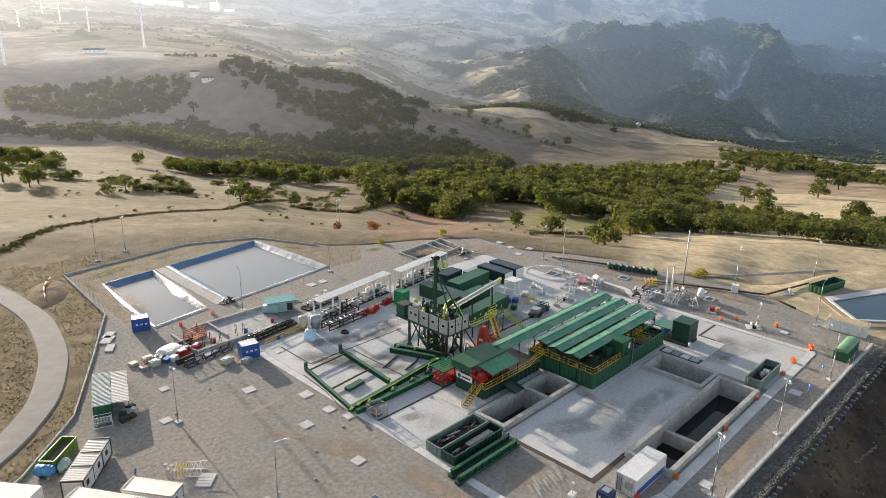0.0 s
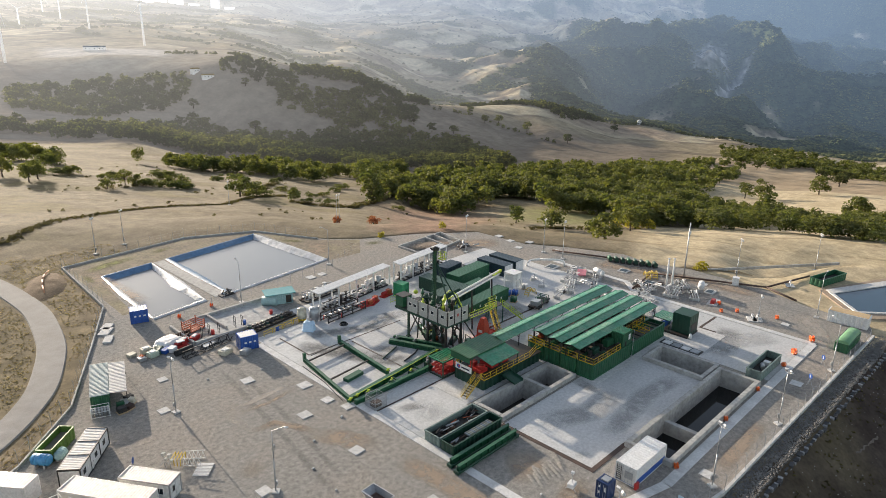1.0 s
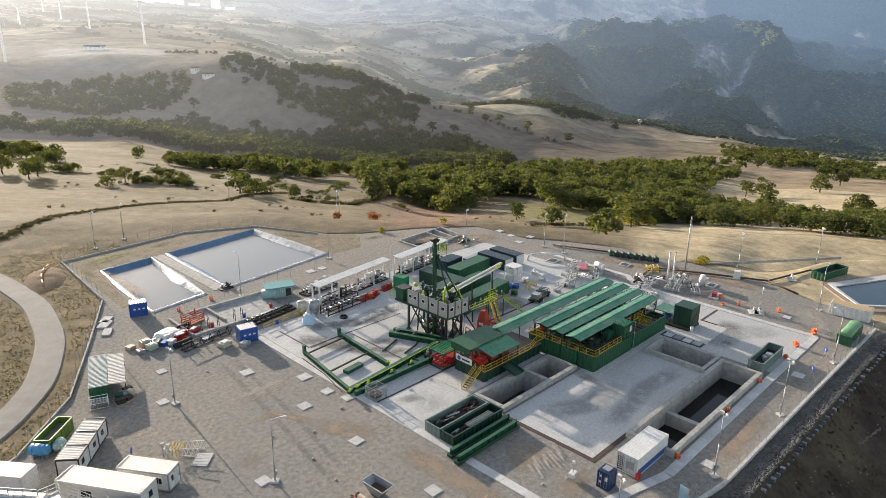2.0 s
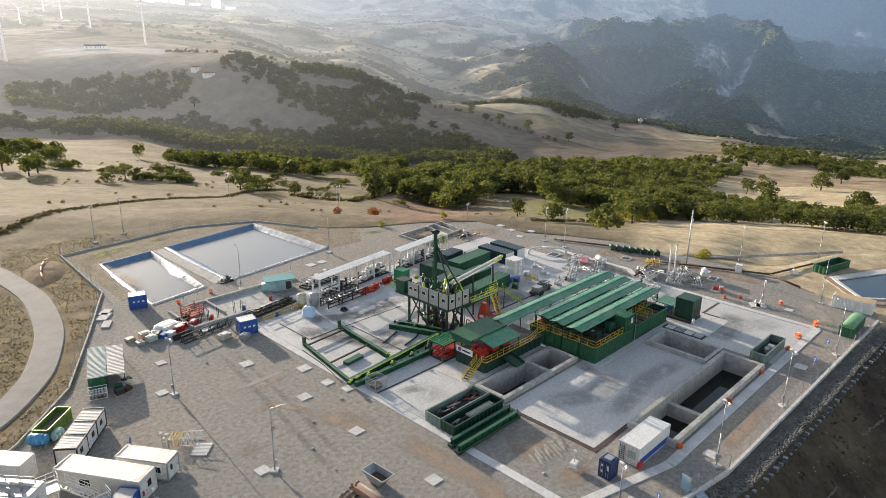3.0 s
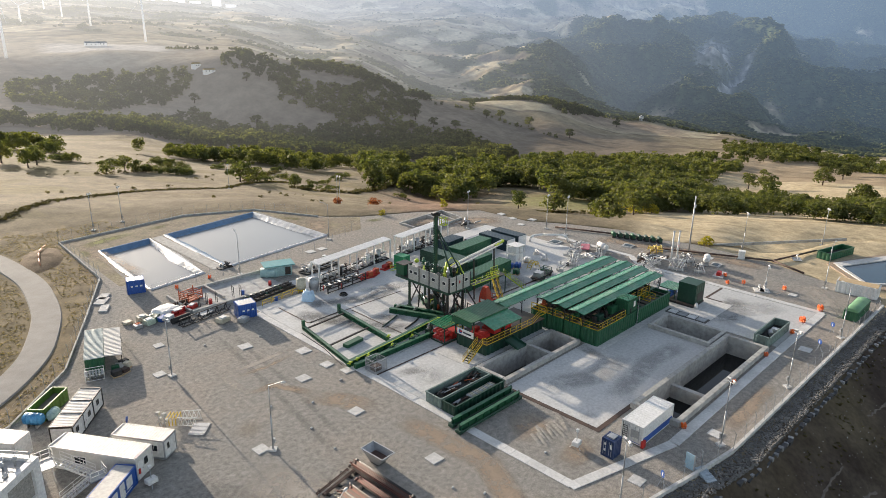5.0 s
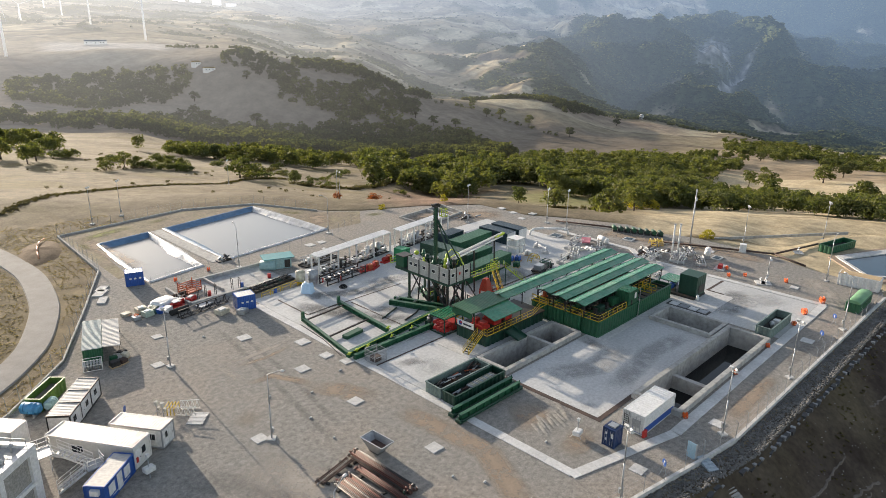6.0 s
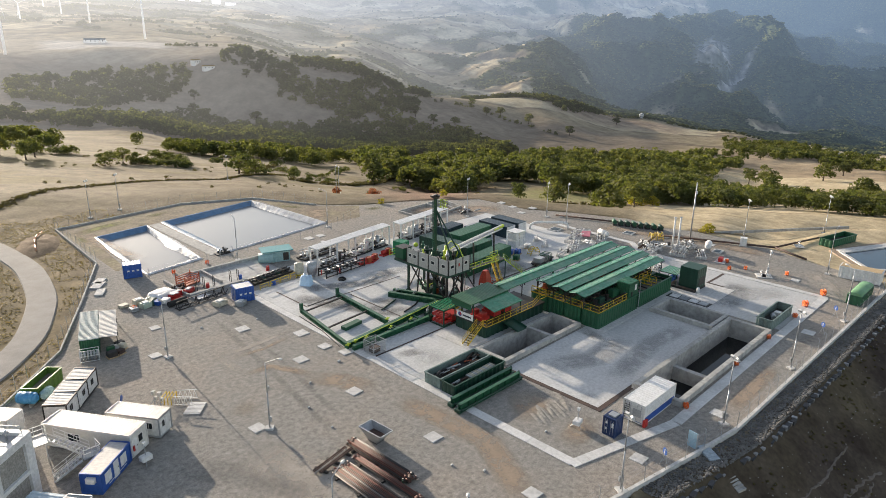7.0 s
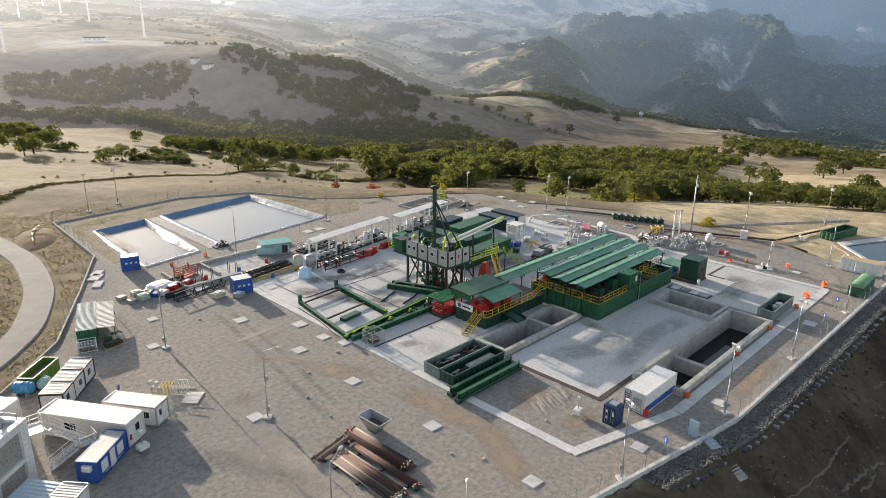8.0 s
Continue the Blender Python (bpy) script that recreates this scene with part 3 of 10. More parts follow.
def far_color(x, y, z):
    ex, ey = x - ORI[0], y - ORI[1]
    d, side = ex * AX[0] + ey * AX[1], ex * AX[1] - ey * AX[0]
    s = side / np.maximum(d, 1)
    n, n2, fine = rough(x, y, 300, 4, 24), rough(x, y, 900, 2, 22), rough(x, y, 70, 3, 23)
    wood = np.array((0.055, 0.066, 0.032))
    field, pale, brown, bare = np.array((0.27, 0.225, 0.15)), np.array((0.40, 0.345, 0.24)), np.array((0.155, 0.13, 0.098)), np.array((0.28, 0.275, 0.265))

    def blend(a, b, w):
        return a * (1 - w[:, None]) + b * w[:, None]
    # the far fields lie in strips along the slopes
    strip = rough(side * 0.45, d * 1.6, 330, 3, 41)
    c = blend(np.tile(field, (len(x), 1)), np.tile(brown, (len(x), 1)), np.clip(0.5 + 4 * strip, 0, 1))
    c = blend(c, pale, np.clip(5 * (strip + 0.5 * n - 0.14), 0, 1))
    # the near face of the hill across the valley is blended to one grey-brown colour
    hill = np.clip((1290 - d) / 120, 0, 1) * np.clip((0.36 - s) / 0.06, 0, 1)
    c = blend(c, np.array((0.150, 0.128, 0.104)) * (1 + 0.16 * n)[:, None], hill * 0.92)
    crest = np.clip((d - 1015) / 40, 0, 1) * np.clip((-0.22 - s) / 0.05, 0, 1) * np.clip((1500 - d) / 200, 0, 1)
    c = blend(c, np.array((0.30, 0.262, 0.205)), crest * 0.75)
    yard = np.clip((s + 0.60) / 0.03, 0, 1) * np.clip((-0.39 - s) / 0.03, 0, 1) * np.clip((d - 1120) / 30, 0, 1) * np.clip((1330 - d) / 40, 0, 1)
    c = blend(c, np.array((0.46, 0.43, 0.39)), yard * 0.8)
    knob = np.clip((s - 0.13) / 0.03, 0, 1) * np.clip((0.36 - s) / 0.03, 0, 1) * np.clip((d - 1280) / 60, 0, 1) * np.clip((1560 - d) / 60, 0, 1)
    c = blend(c, np.array((0.24, 0.185, 0.14)), knob * 0.7)
    gold = np.clip((s - 0.37) / 0.03, 0, 1) * np.clip((1010 - d) / 50, 0, 1)
    c = blend(c, np.array((0.33, 0.26, 0.18)), gold * 0.85)
    c = blend(c, wood * (1 + 0.4 * np.clip(fine, -0.6, 1))[:, None], far_wooded(x, y))
    scar = np.clip(1.25 - np.hypot((s - 0.372) / 0.028, (d - 2930) / 180), 0, 1)
    slip = np.clip(1.2 - np.hypot((s - 0.405 + (2720 - d) * 0.00012) / 0.010, (d - 2720) / 250), 0, 1)
    c = blend(c, bare * (1 + 0.4 * np.sin(side * 0.16 + 3 * fine))[:, None], np.clip(np.maximum(scar, slip) * (1.1 + fine), 0, 0.9))
    return np.clip(c, 0.01, 0.8)


far = polar_sheet("backdrop", hazy("haze_glow_hills", "land_use", relief=4.0, contrast=(0.72, 1.25)), np.exp(np.linspace(math.log(640), math.log(4900), 290)), -46, 46, 0.2, far_color)
tagged(far, "distant wooded hills and pale fields with haze painted on", "hills")
back_hills = polar_sheet("backdrop_behind", LAND, np.exp(np.linspace(math.log(1480), math.log(4900), 14)), 45.8, 314.2, 4.0, land_color)
tagged(back_hills, "distant hills behind the works", "hills")

# road
road_bm = bmesh.new()
fine_road = []
for (ax, ay), (bx, by) in zip(ROAD, ROAD[1:]):
    for k in range(10):
        fine_road.append((ax + (bx - ax) * k / 10, ay + (by - ay) * k / 10))
for _ in range(12):
    fine_road = [fine_road[0]] + [((a[0] + 2 * b[0] + c[0]) / 4, (a[1] + 2 * b[1] + c[1]) / 4) for a, b, c in zip(fine_road, fine_road[1:], fine_road[2:])] + [fine_road[-1]]
last = None
for (ax, ay), (bx, by) in zip(fine_road, fine_road[1:]):
    d = Vector((bx - ax, by - ay)).normalized()
    row = []
    for o, dz in ((-2.5, -0.3), (-2.2, 0.12), (0, 0.16), (2.2, 0.12), (2.5, -0.3)):
        row.append(road_bm.verts.new((ax - d.y * o, ay + d.x * o, -0.15 + dz)))
    if last:
        for k in range(4):
            road_bm.faces.new((last[k], last[k + 1], row[k + 1], row[k]))
    last = row
setting("road", road_bm, ASPHALT, "worn pale asphalt access road round the works", "road")

# the works' gravel yard with openings for pits and ponds
PIT_HOLES = [rect(13.6, 20.6, 33.0, 26.4), rect(20.5, -2.0, 52.2, 4.2), rect(46.6, 4.9, 53.2, 15.4)]
POND_A = [(-7.9, 90.6), (3.6, 92.6), (5.4, 122.4), (-6.4, 120.6)]
POND_B = [(9.4, 92.6), (37.4, 96.8), (35.6, 127.2), (9.8, 122.9)]
FAR_BOX = [(57.2, 82.0), (72.6, 84.4), (74.2, 93.2), (57.2, 91.8)]
yard = setting("yard_ground", holed(PAD, PIT_HOLES + [POND_A, POND_B, FAR_BOX], 0.0), GRAVEL, "grey compacted gravel yard of the works", "ground")

# ---- paved parts, pits, ponds ----
def pieces_along(name, parent, points, width, z0, z1, length, material, gap=0.03):
    """Slab pieces end to end along a line of points (the line is the strip's middle)."""
    cache = {}
    for (ax, ay), (bx, by) in zip(points, points[1:]):
        run = math.hypot(bx - ax, by - ay)
        n = max(1, round(run / length))
        key = round(run / n, 2)
        if key not in cache:
            h = run / n / 2 - gap / 2
            bm = bmesh.new()
            box(bm, -h, -width / 2, z0, h, width / 2, z1)
            bmesh.ops.bevel(bm, geom=[e for e in bm.edges if min(v.co.z for v in e.verts) > z1 - 0.001], offset=0.02, segments=1, affect="EDGES")
            cache[key] = mesh_of(name, bm, material)
        for k in range(n):
            f = (k + 0.5) / n
            ob = part(name, cache[key], None, parent)
            ob.matrix_local = pose(ax + (bx - ax) * f, ay + (by - ay) * f, random.uniform(-0.006, 0.006), 0, 0, math.degrees(math.atan2(by - ay, bx - ax)) + random.uniform(-0.15, 0.15))


CONC_SLAB = mat("slab_concrete", (0.50, 0.50, 0.49), 0.7, worn=(0.33, 0.325, 0.31), wear=0.34, grain=2.2, patch=0.10, bump=0.1, world_space=True, spec=0.3, vary=0.1)
pavement = tagged(new("pavement"), "cast concrete working slabs with damp stains", "pavement", "", "structure")
SLABS = [(12.4, 4.75, 29.5, 19.4), (29.53, 4.75, 46.3, 19.4), (1.35, 26.7, 13.2, 34.6), (1.35, 34.95, 13.2, 45), (1.35, 45.03, 13.2, 56.5), (1.35, 56.53, 13.2, 69),
         (13.23, 26.7, 33.2, 41), (13.23, 41.03, 33.2, 56.5), (13.23, 56.53, 33.2, 76), (33.23, 33, 53, 52), (33.23, 52.03, 53, 76), (53.03, 46, 73.2, 76),
         (53.5, -3.0, 73.2, 16), (53.03, 16.03, 73.2, 46), (33.23, 19.43, 53, 32.97), (33.6, 16.4, 46.3, 19.38), (1.35, 19.6, 12.2, 26.67)]
for x0, y0, x1, y1 in SLABS[:-2] + SLABS[-1:]:
    part("slab", boxes((x0, y0, -0.25, x1, y1, 0.04)), CONC_SLAB, pavement)
part("slab", boxes((53.6, 9.0, -0.2, 65.4, 15.9, 0.075)), CONC_LIGHT, pavement, "paler concrete apron")
part("slab", boxes((32.2, 16.0, -0.2, 58.6, 19.0, 0.075)), CONC_LIGHT, pavement, "paler concrete apron")
part("slab", boxes((12.6, 27.0, -0.2, 17.4, 33.6, 0.08)), CONC_LIGHT, pavement, "pale concrete landing slab")
BROWN_GRATE = mat("rusty_grating", (0.055, 0.034, 0.027), 0.75, worn=(0.13, 0.075, 0.05), wear=0.6, grain=3, patch=0.4, world_space=True)
# drain channels with steel gratings
for x0, y0, x1, y1 in ((11.7, 4.05, 46.2, 4.72), (11.7, 4.74, 12.38, 19.5), (1.4, 34.63, 20.5, 34.92), (4.5, 57.0, 4.8, 66), (4.5, 56.7, 26, 57.0), (65.6, 11.0, 66.1, 14.4), (66.12, 13.9, 73.0, 14.4), (13.3, 41.2, 13.6, 56), (34, 42.2, 52, 42.7)):
    ch = setting("drain_channel", boxes((x0, y0, 0.0, x1, y1, 0.052)), BROWN_GRATE, "narrow drain channel under a rusty steel grating", "drain")

CONC_KERB = mat("kerb_concrete", (0.60, 0.59, 0.57), 0.85, worn=(0.42, 0.41, 0.39), wear=0.3, grain=3.0, patch=0.3, bump=0.15, world_space=True, spec=0.25, vary=0.07)
kerb = tagged(new("kerb_strip"), "pale concrete channel strip laid round the working slabs", "kerb", "", "structure")
pieces_along("kerb_slab", kerb, [(0.62, 0.5), (0.62, 66.5)], 1.3, -0.1, 0.09, 1.2, CONC_KERB, 0.012)
pieces_along("kerb_slab", kerb, [(0.2, 0.5), (16.2, -3.75)], 1.3, -0.1, 0.09, 1.2, CONC_KERB, 0.012)
pieces_along("kerb_slab", kerb, [(16.3, -3.78), (73.8, -3.78)], 1.4, -0.1, 0.09, 1.2, CONC_KERB, 0.012)
pieces_along("kerb_slab", kerb, [(74.0, -4.2), (74.0, 33), (78, 37), (78, 57)], 1.3, -0.1, 0.09, 1.2, CONC_KERB, 0.012)


WET_MUD = mat("wet_mud", (0.035, 0.030, 0.026), 0.45, wear=0.5, grain=2, patch=0.5, bump=0.3, world_space=True)


def pit(name, x0, y0, x1, y1, wall, top, depth, dividers, water_z, label):
    ob = tagged(new(name), label, "pit", "", "structure")
    for bx in ((x0 - wall, y0 - wall, x1 + wall, y0), (x0 - wall, y1, x1 + wall, y1 + wall), (x0 - wall, y0, x0, y1), (x1, y0, x1 + wall, y1)):
        bm = boxes((bx[0], bx[1], -depth, bx[2], bx[3], top))
        bmesh.ops.bevel(bm, geom=[e for e in bm.edges if min(v.co.z for v in e.verts) > top - 0.001], offset=0.05, segments=2, affect="EDGES")
        part("pit_wall", bm, CONC_WALL, ob)
    for dx0, dx1, dtop in dividers:
        part("partition", boxes((dx0, y0, -depth, dx1, y1, dtop)), CONC_WALL, ob)
    part("pit_floor", boxes((x0, y0, -depth, x1, y1, -depth + 0.05)), CONC_WALL, ob)
    if water_z is not None:
        part("water", boxes((x0, y0, -depth + 0.06, x1, y1, water_z)), WATER_DARK, ob, "dark still water")
    return ob


pit("cellar_pit", 13.4, 20.6, 30.8, 25.0, 0.75, 0.7, 4.0, [(24.2, 24.9, 0.55)], None, "deep cast concrete pit with two cells")
pit("waste_pit", 20.6, -1.9, 50.2, 3.5, 0.75, 0.8, 4.0, [(30.2, 31.0, -0.3)], -2.3, "long concrete waste pit holding dark water")
pit("small_pit", 45.9, 5.2, 51.3, 14.6, 0.7, 0.75, 4.0, [], None, "rectangular concrete pit beside the slab")
part("pit_mud", boxes((13.4, 20.6, -3.9, 30.8, 25.0, -3.0)), WET_MUD, bpy.data.objects["cellar_pit"], "dark settled mud")


def pond(name, outline, label, liner, depth=1.6, wet=None, water_mat=None, level=-0.75, rim=0.12):
    ob = tagged(new(name), label, "pond", "", "structure")
    n = len(outline)
    cx, cy = sum(p[0] for p in outline) / n, sum(p[1] for p in outline) / n

    def ring(k, z, jitter=0.0):
        out = []
        for (ax, ay), (bx, by) in zip(outline, outline[1:] + outline[:1]):
            for j in range(48):
                f = j / 48
                x, y = ax + (bx - ax) * f, ay + (by - ay) * f
                d = math.hypot(cx - x, cy - y)
                w = k + random.uniform(-jitter, jitter)
                fold = (0.07 if j % 2 else -0.07) * (k > 0.1 and jitter > 0.07)
                out.append((x + (cx - x) / d * w, y + (cy - y) / d * w, z + fold + random.uniform(-jitter, jitter) * 0.3))
        return out
    for i in range(n):
        bm = bmesh.new()
        rings = [ring(-0.9, 0.02, 0.12), ring(-0.3, rim + 0.12, 0.1), ring(0.15, rim, 0.08), ring(1.05, -0.5, 0.15), ring(2.6, -1.3, 0.1), ring(3.4, -depth, 0.0)]
        vs = [[bm.verts.new(r[(i * 48 + j) % (48 * n)]) for j in range(49)] for r in rings]
        for a, b in zip(vs, vs[1:]):
            for j in range(48):
                bm.faces.new((a[j], a[j + 1], b[j + 1], b[j])).smooth = True
        part("liner", bm, liner[i], ob)
    bm = bmesh.new()
    sheet(bm, [(x + (cx - x) * 0.01, y + (cy - y) * 0.01, level) for x, y in outline])
    part("water", bm, water_mat or WATER_POND, ob, "still grey water reflecting the sky")
    bm = bmesh.new()
    sheet(bm, [(x + (cx - x) * 0.05, y + (cy - y) * 0.05, -depth) for x, y in outline])
    part("pond_floor", bm, LINER, ob)
    return ob


pond("pond_west", POND_A, "lined settling pond full of grey water", [LINER, LINER, LINER_BLUE, LINER])
pond("pond_east", POND_B, "large lined settling pond with a folded pale liner", [LINER, LINER, LINER_BLUE, LINER_BLUE])
# concrete walk between the ponds
setting("pond_walk", boxes((6.0, 92.5, -0.05, 8.5, 122.8, 0.06)), CONC_WALL, "concrete walk between the two ponds", "walkway")

# the far concrete box
far_box = tagged(new("far_basin"), "open concrete basin divided into cells", "basin", "", "structure")
fb = [Vector((*p, 0)) for p in FAR_BOX]
for a, b in ((fb[0], fb[1]), (fb[1], fb[2]), (fb[2], fb[3]), (fb[3], fb[0]), (fb[0].lerp(fb[1], 0.62), fb[3].lerp(fb[2], 0.62)), (fb[0].lerp(fb[1], 0.82), fb[3].lerp(fb[2], 0.82))):
    bm = bmesh.new()
    beam(bm, a - Vector((0, 0, 1.3)), b - Vector((0, 0, 1.3)), 0.4, 3.6)
    part("basin_wall", bm, CONC_WALL, far_box)
bm = bmesh.new()
sheet(bm, [(p.x, p.y, -2.6) for p in fb])
part("basin_floor", bm, CONC_WALL, far_box)

# blue pool beyond the corner
POOL = [(96.0, -5.5), (104.6, 2.0), (131, -11), (114, -27)]
pool_bank = bmesh.new()
sheet(pool_bank, [(93.0, -6.2, 0.25), (104.6, 4.2, 0.25), (135, -9, 0.25), (114, -31, 0.25)], 6.0)
setting("pool_bank", pool_bank, EARTH, "raised earth and concrete surround of the pool", "bank")
pool = tagged(new("pool"), "blue water pool with a pale concrete rim", "pool", "", "structure")
bm = bmesh.new()
sheet(bm, [(*p, 0.31) for p in POOL])
part("water", bm, WATER_BLUE, pool)
pieces_along("rim", pool, POOL[1:3], 2.2, 0.26, 0.55, 4.0, CONC_LIGHT)
pieces_along("rim", pool, POOL[2:] + POOL[:2], 0.7, 0.26, 0.5, 4.0, CONC_LIGHT)

# ---- perimeter: low wall and fence ----
low_wall = tagged(new("perimeter_wall"), "low pale concrete wall round the works", "wall", "", "structure")
RUN_SOUTH = [(-40, 0.5), (-3.9, -5.5), (13.3, -8.6), (19.9, -9.6), (85.8, -10.8)]
RUN_WEST = [(-90, 22), (-40.1, 56.4), (-30.4, 67.1), (-21.3, 85.2), (-12.7, 103), (-11, 133), (20.3, 136.8), (37.4, 129.5), (46, 112)]
RUN_EAST = [(100.5, 28.0), (112, 19.6), (130, 6.8)]
for run, m in ((RUN_SOUTH, CONC_LIGHT), (RUN_WEST, CONC_WALL), (RUN_EAST, CONC_WALL)):
    pieces_along("wall_segment", low_wall, run, 0.4 if run is RUN_SOUTH else 0.28, -0.6, 0.36 if run is not RUN_EAST else 0.06, 4.0, m, 0.04)

post_bm = bmesh.new()
tube(post_bm, (0, 0, 0), (0, 0, 2.1), 0.035, seg=5)
tube(post_bm, (0, 0, 2.1), (0.0, 0.28, 2.4), 0.03, seg=5)
post_mesh = mesh_of("post", post_bm, STEEL)
RUN_POND = [(-9.0, 86.9), (8.8, 88.4), (32.2, 89.3), (47, 96.5)]
for label, run in (("wire fence on slim galvanised posts before the ponds", RUN_POND), ("wire fence on slim galvanised posts along the yard edge", RUN_SOUTH), ("wire fence on slim galvanised posts by the ponds", RUN_WEST)):
    fence = thing("fence", 0, 0, 0, 0, label, "fence")
    for (ax, ay), (bx, by) in zip(run, run[1:]):
        n = max(1, round(math.hypot(bx - ax, by - ay) / 3.2))
        for k in range(n):
            f = k / n
            part("post", post_mesh, None, fence).matrix_local = pose(ax + (bx - ax) * f, ay + (by - ay) * f, 0.36, random.uniform(-2, 2), random.uniform(-2, 2), random.uniform(0, 20)) if run is not RUN_POND else pose(ax + (bx - ax) * f, ay + (by - ay) * f, 0.0, random.uniform(-3, 3), random.uniform(-3, 3), random.uniform(0, 20))
        for z in (0.7, 1.4, 2.05):
            w = bmesh.new()
            tube(w, (ax, ay, z + 0.3), (bx, by, z + 0.3), 0.008, seg=3)
            part("wire", w, STEEL, fence)

# rock bank below the south wall: loose stones and a footing of blocks
rng = np.random.RandomState(4)


def stone_mesh(seed):
    r = random.Random(seed)
    bm = bmesh.new()
    bmesh.ops.create_icosphere(bm, subdivisions=1, radius=0.5)
    for v in bm.verts:
        v.co *= r.uniform(0.7, 1.15)
        v.co.z *= 0.75
    return mesh_of("stone", bm, STONE)


stone_kinds = [stone_mesh(k) for k in range(6)]
tv = [np.array([v.co for v in m.vertices]) for m in stone_kinds]
tf = [np.array([list(p.vertices) for p in m.polygons]) for m in stone_kinds]


def scatter(name, material, places, kinds_v, kinds_f, label, category):
    """Many alike pieces as one mesh: places are rows of x, y, z, size, turn, kind."""
    vs, fs, base = [], [], 0
    for x, y, z, size, turn, kind in places:
        v = kinds_v[kind]
        c, s = math.cos(turn), math.sin(turn)
        sx, sy, sz = size if isinstance(size, tuple) else (size, size, size)
        vs.append(np.stack([x + (v[:, 0] * c - v[:, 1] * s) * sx, y + (v[:, 0] * s + v[:, 1] * c) * sy, z + v[:, 2] * sz], 1))
        fs.append(kinds_f[kind] + base)
        base += len(v)
    v, f = np.concatenate(vs), np.concatenate(fs)
    me = bpy.data.meshes.new(name)
    me.vertices.add(len(v))
    me.vertices.foreach_set("co", v.ravel())
    k = f.shape[1]
    me.loops.add(f.size)
    me.loops.foreach_set("vertex_index", f.ravel())
    me.polygons.add(len(f))
    me.polygons.foreach_set("loop_start", np.arange(len(f)) * k)
    me.update(calc_edges=True)
    me.materials.append(material)
    return tagged(new(name, me), label, category, "", "stuff")


places = []
for _ in range(9000):
    x = rng.uniform(2, 88)
    edge = np.interp(x, [-3.9, 13.3, 19.9, 85.8], [-5.5, -8.6, -9.6, -10.8])
    o = rng.uniform(0.3, 3.1)
    places.append((x, edge - o, -0.15 - 0.62 * max(o - 3.0, 0), rng.choice((0.16, 0.2, 0.26, 0.34)), rng.uniform(0, 6.3), rng.randint(6)))
STONE_PILE = mat("bank_stone", (0.12, 0.115, 0.108), 0.9, worn=(0.25, 0.24, 0.23), wear=0.7, grain=1.3, patch=0.5, bump=0.3, world_space=True)
scatter("stone_bank", STONE_PILE, places, tv, tf, "loose grey stones on the bank below the wall", "stones")
footing = tagged(new("footing_wall"), "row of dark blocks with pale buttresses at the foot of the bank", "wall", "", "structure")
BLOCK_DARK = mat("dark_block", (0.05, 0.05, 0.052), 0.9, wear=0.5, grain=3, patch=0.6, vary=0.3)
BLOCK_PALE = mat("grey_block", (0.26, 0.26, 0.26), 0.9, wear=0.5, grain=3, patch=0.6, vary=0.3)
block = mesh_of("footing_block", boxes((-0.55, -0.22, -1.2, 0.55, 0.3, 0.0)), BLOCK_DARK)
pale = mesh_of("buttress", boxes((-0.24, -0.3, -1.2, 0.24, 0.3, 0.05)), BLOCK_PALE)
for k in range(52):
    x = 4 + 1.6 * k
    if 10.5 < x < 14:
        continue
    y = float(np.interp(x, [-3.9, 13.3, 19.9, 85.8], [-5.5, -8.6, -9.6, -10.8])) - 3.6
    part("footing_block", block, None, footing).matrix_local = pose(x, y + random.uniform(-0.25, 0.25), -0.35 + random.uniform(-0.3, 0.1), 0, 0, random.uniform(-8, 8))
    part("buttress", pale, None, footing).matrix_local = pose(x + 0.8, y, -0.4 + random.uniform(-0.3, 0.1), 0, 0, random.uniform(-4, 4))

# ---- lamp posts ----
def lamp_post(x, y, height, turn, arm, group="lamp posts round the works"):
    ob = thing("lamp_post", x, y, 0, turn, "galvanised lamp post with floodlights standing on the gravel", "lamp post", group)
    part("base_block", boxes((-0.45, -0.45, 0, 0.45, 0.45, 0.22)), CONC_LIGHT, ob)
    bm = bmesh.new()
    tube(bm, (0, 0, 0.2), (0, 0, height * 0.55), 0.10, 0.08, 8)
    tube(bm, (0, 0, height * 0.55), (0, 0, height), 0.075, 0.05, 8)
    part("pole", bm, STEEL, ob)
    part("switch_box", boxes((0.08, -0.2, 1.0, 0.3, 0.2, 1.6)), STEEL, ob)
    if arm == "curved":
        bm = bmesh.new()
        pts = [(math.sin(a) * 1.5 - 0.0, 0, height + 0.55 * math.sin(a * 1.0) if a < 1.57 else height) for a in (0, 0.4, 0.8, 1.2, 1.55)]
        path_tube(bm, pts, 0.045, 6)
        part("arm", bm, STEEL, ob)
        bm = bmesh.new()
        bmesh.ops.create_uvsphere(bm, u_segments=10, v_segments=6, radius=0.22, matrix=Matrix.Translation((1.75, 0, height + 0.5)) @ Matrix.Diagonal((1.3, 0.8, 0.6, 1)))
        part("lamp_head", bm, WHITE, ob)
    else:
        part("crossbar", boxes((-0.6, -0.05, height - 0.05, 0.6, 0.05, height + 0.05)), STEEL, ob)
        for sx in (-0.45, 0.45):
            bm = boxes((-0.24, -0.12, -0.2, 0.24, 0.12, 0.2))
            h = part("floodlight", bm, WHITE, ob)
            h.matrix_local = pose(sx, -0.15, height + 0.2, -35, 0, sx * 40)
    return ob


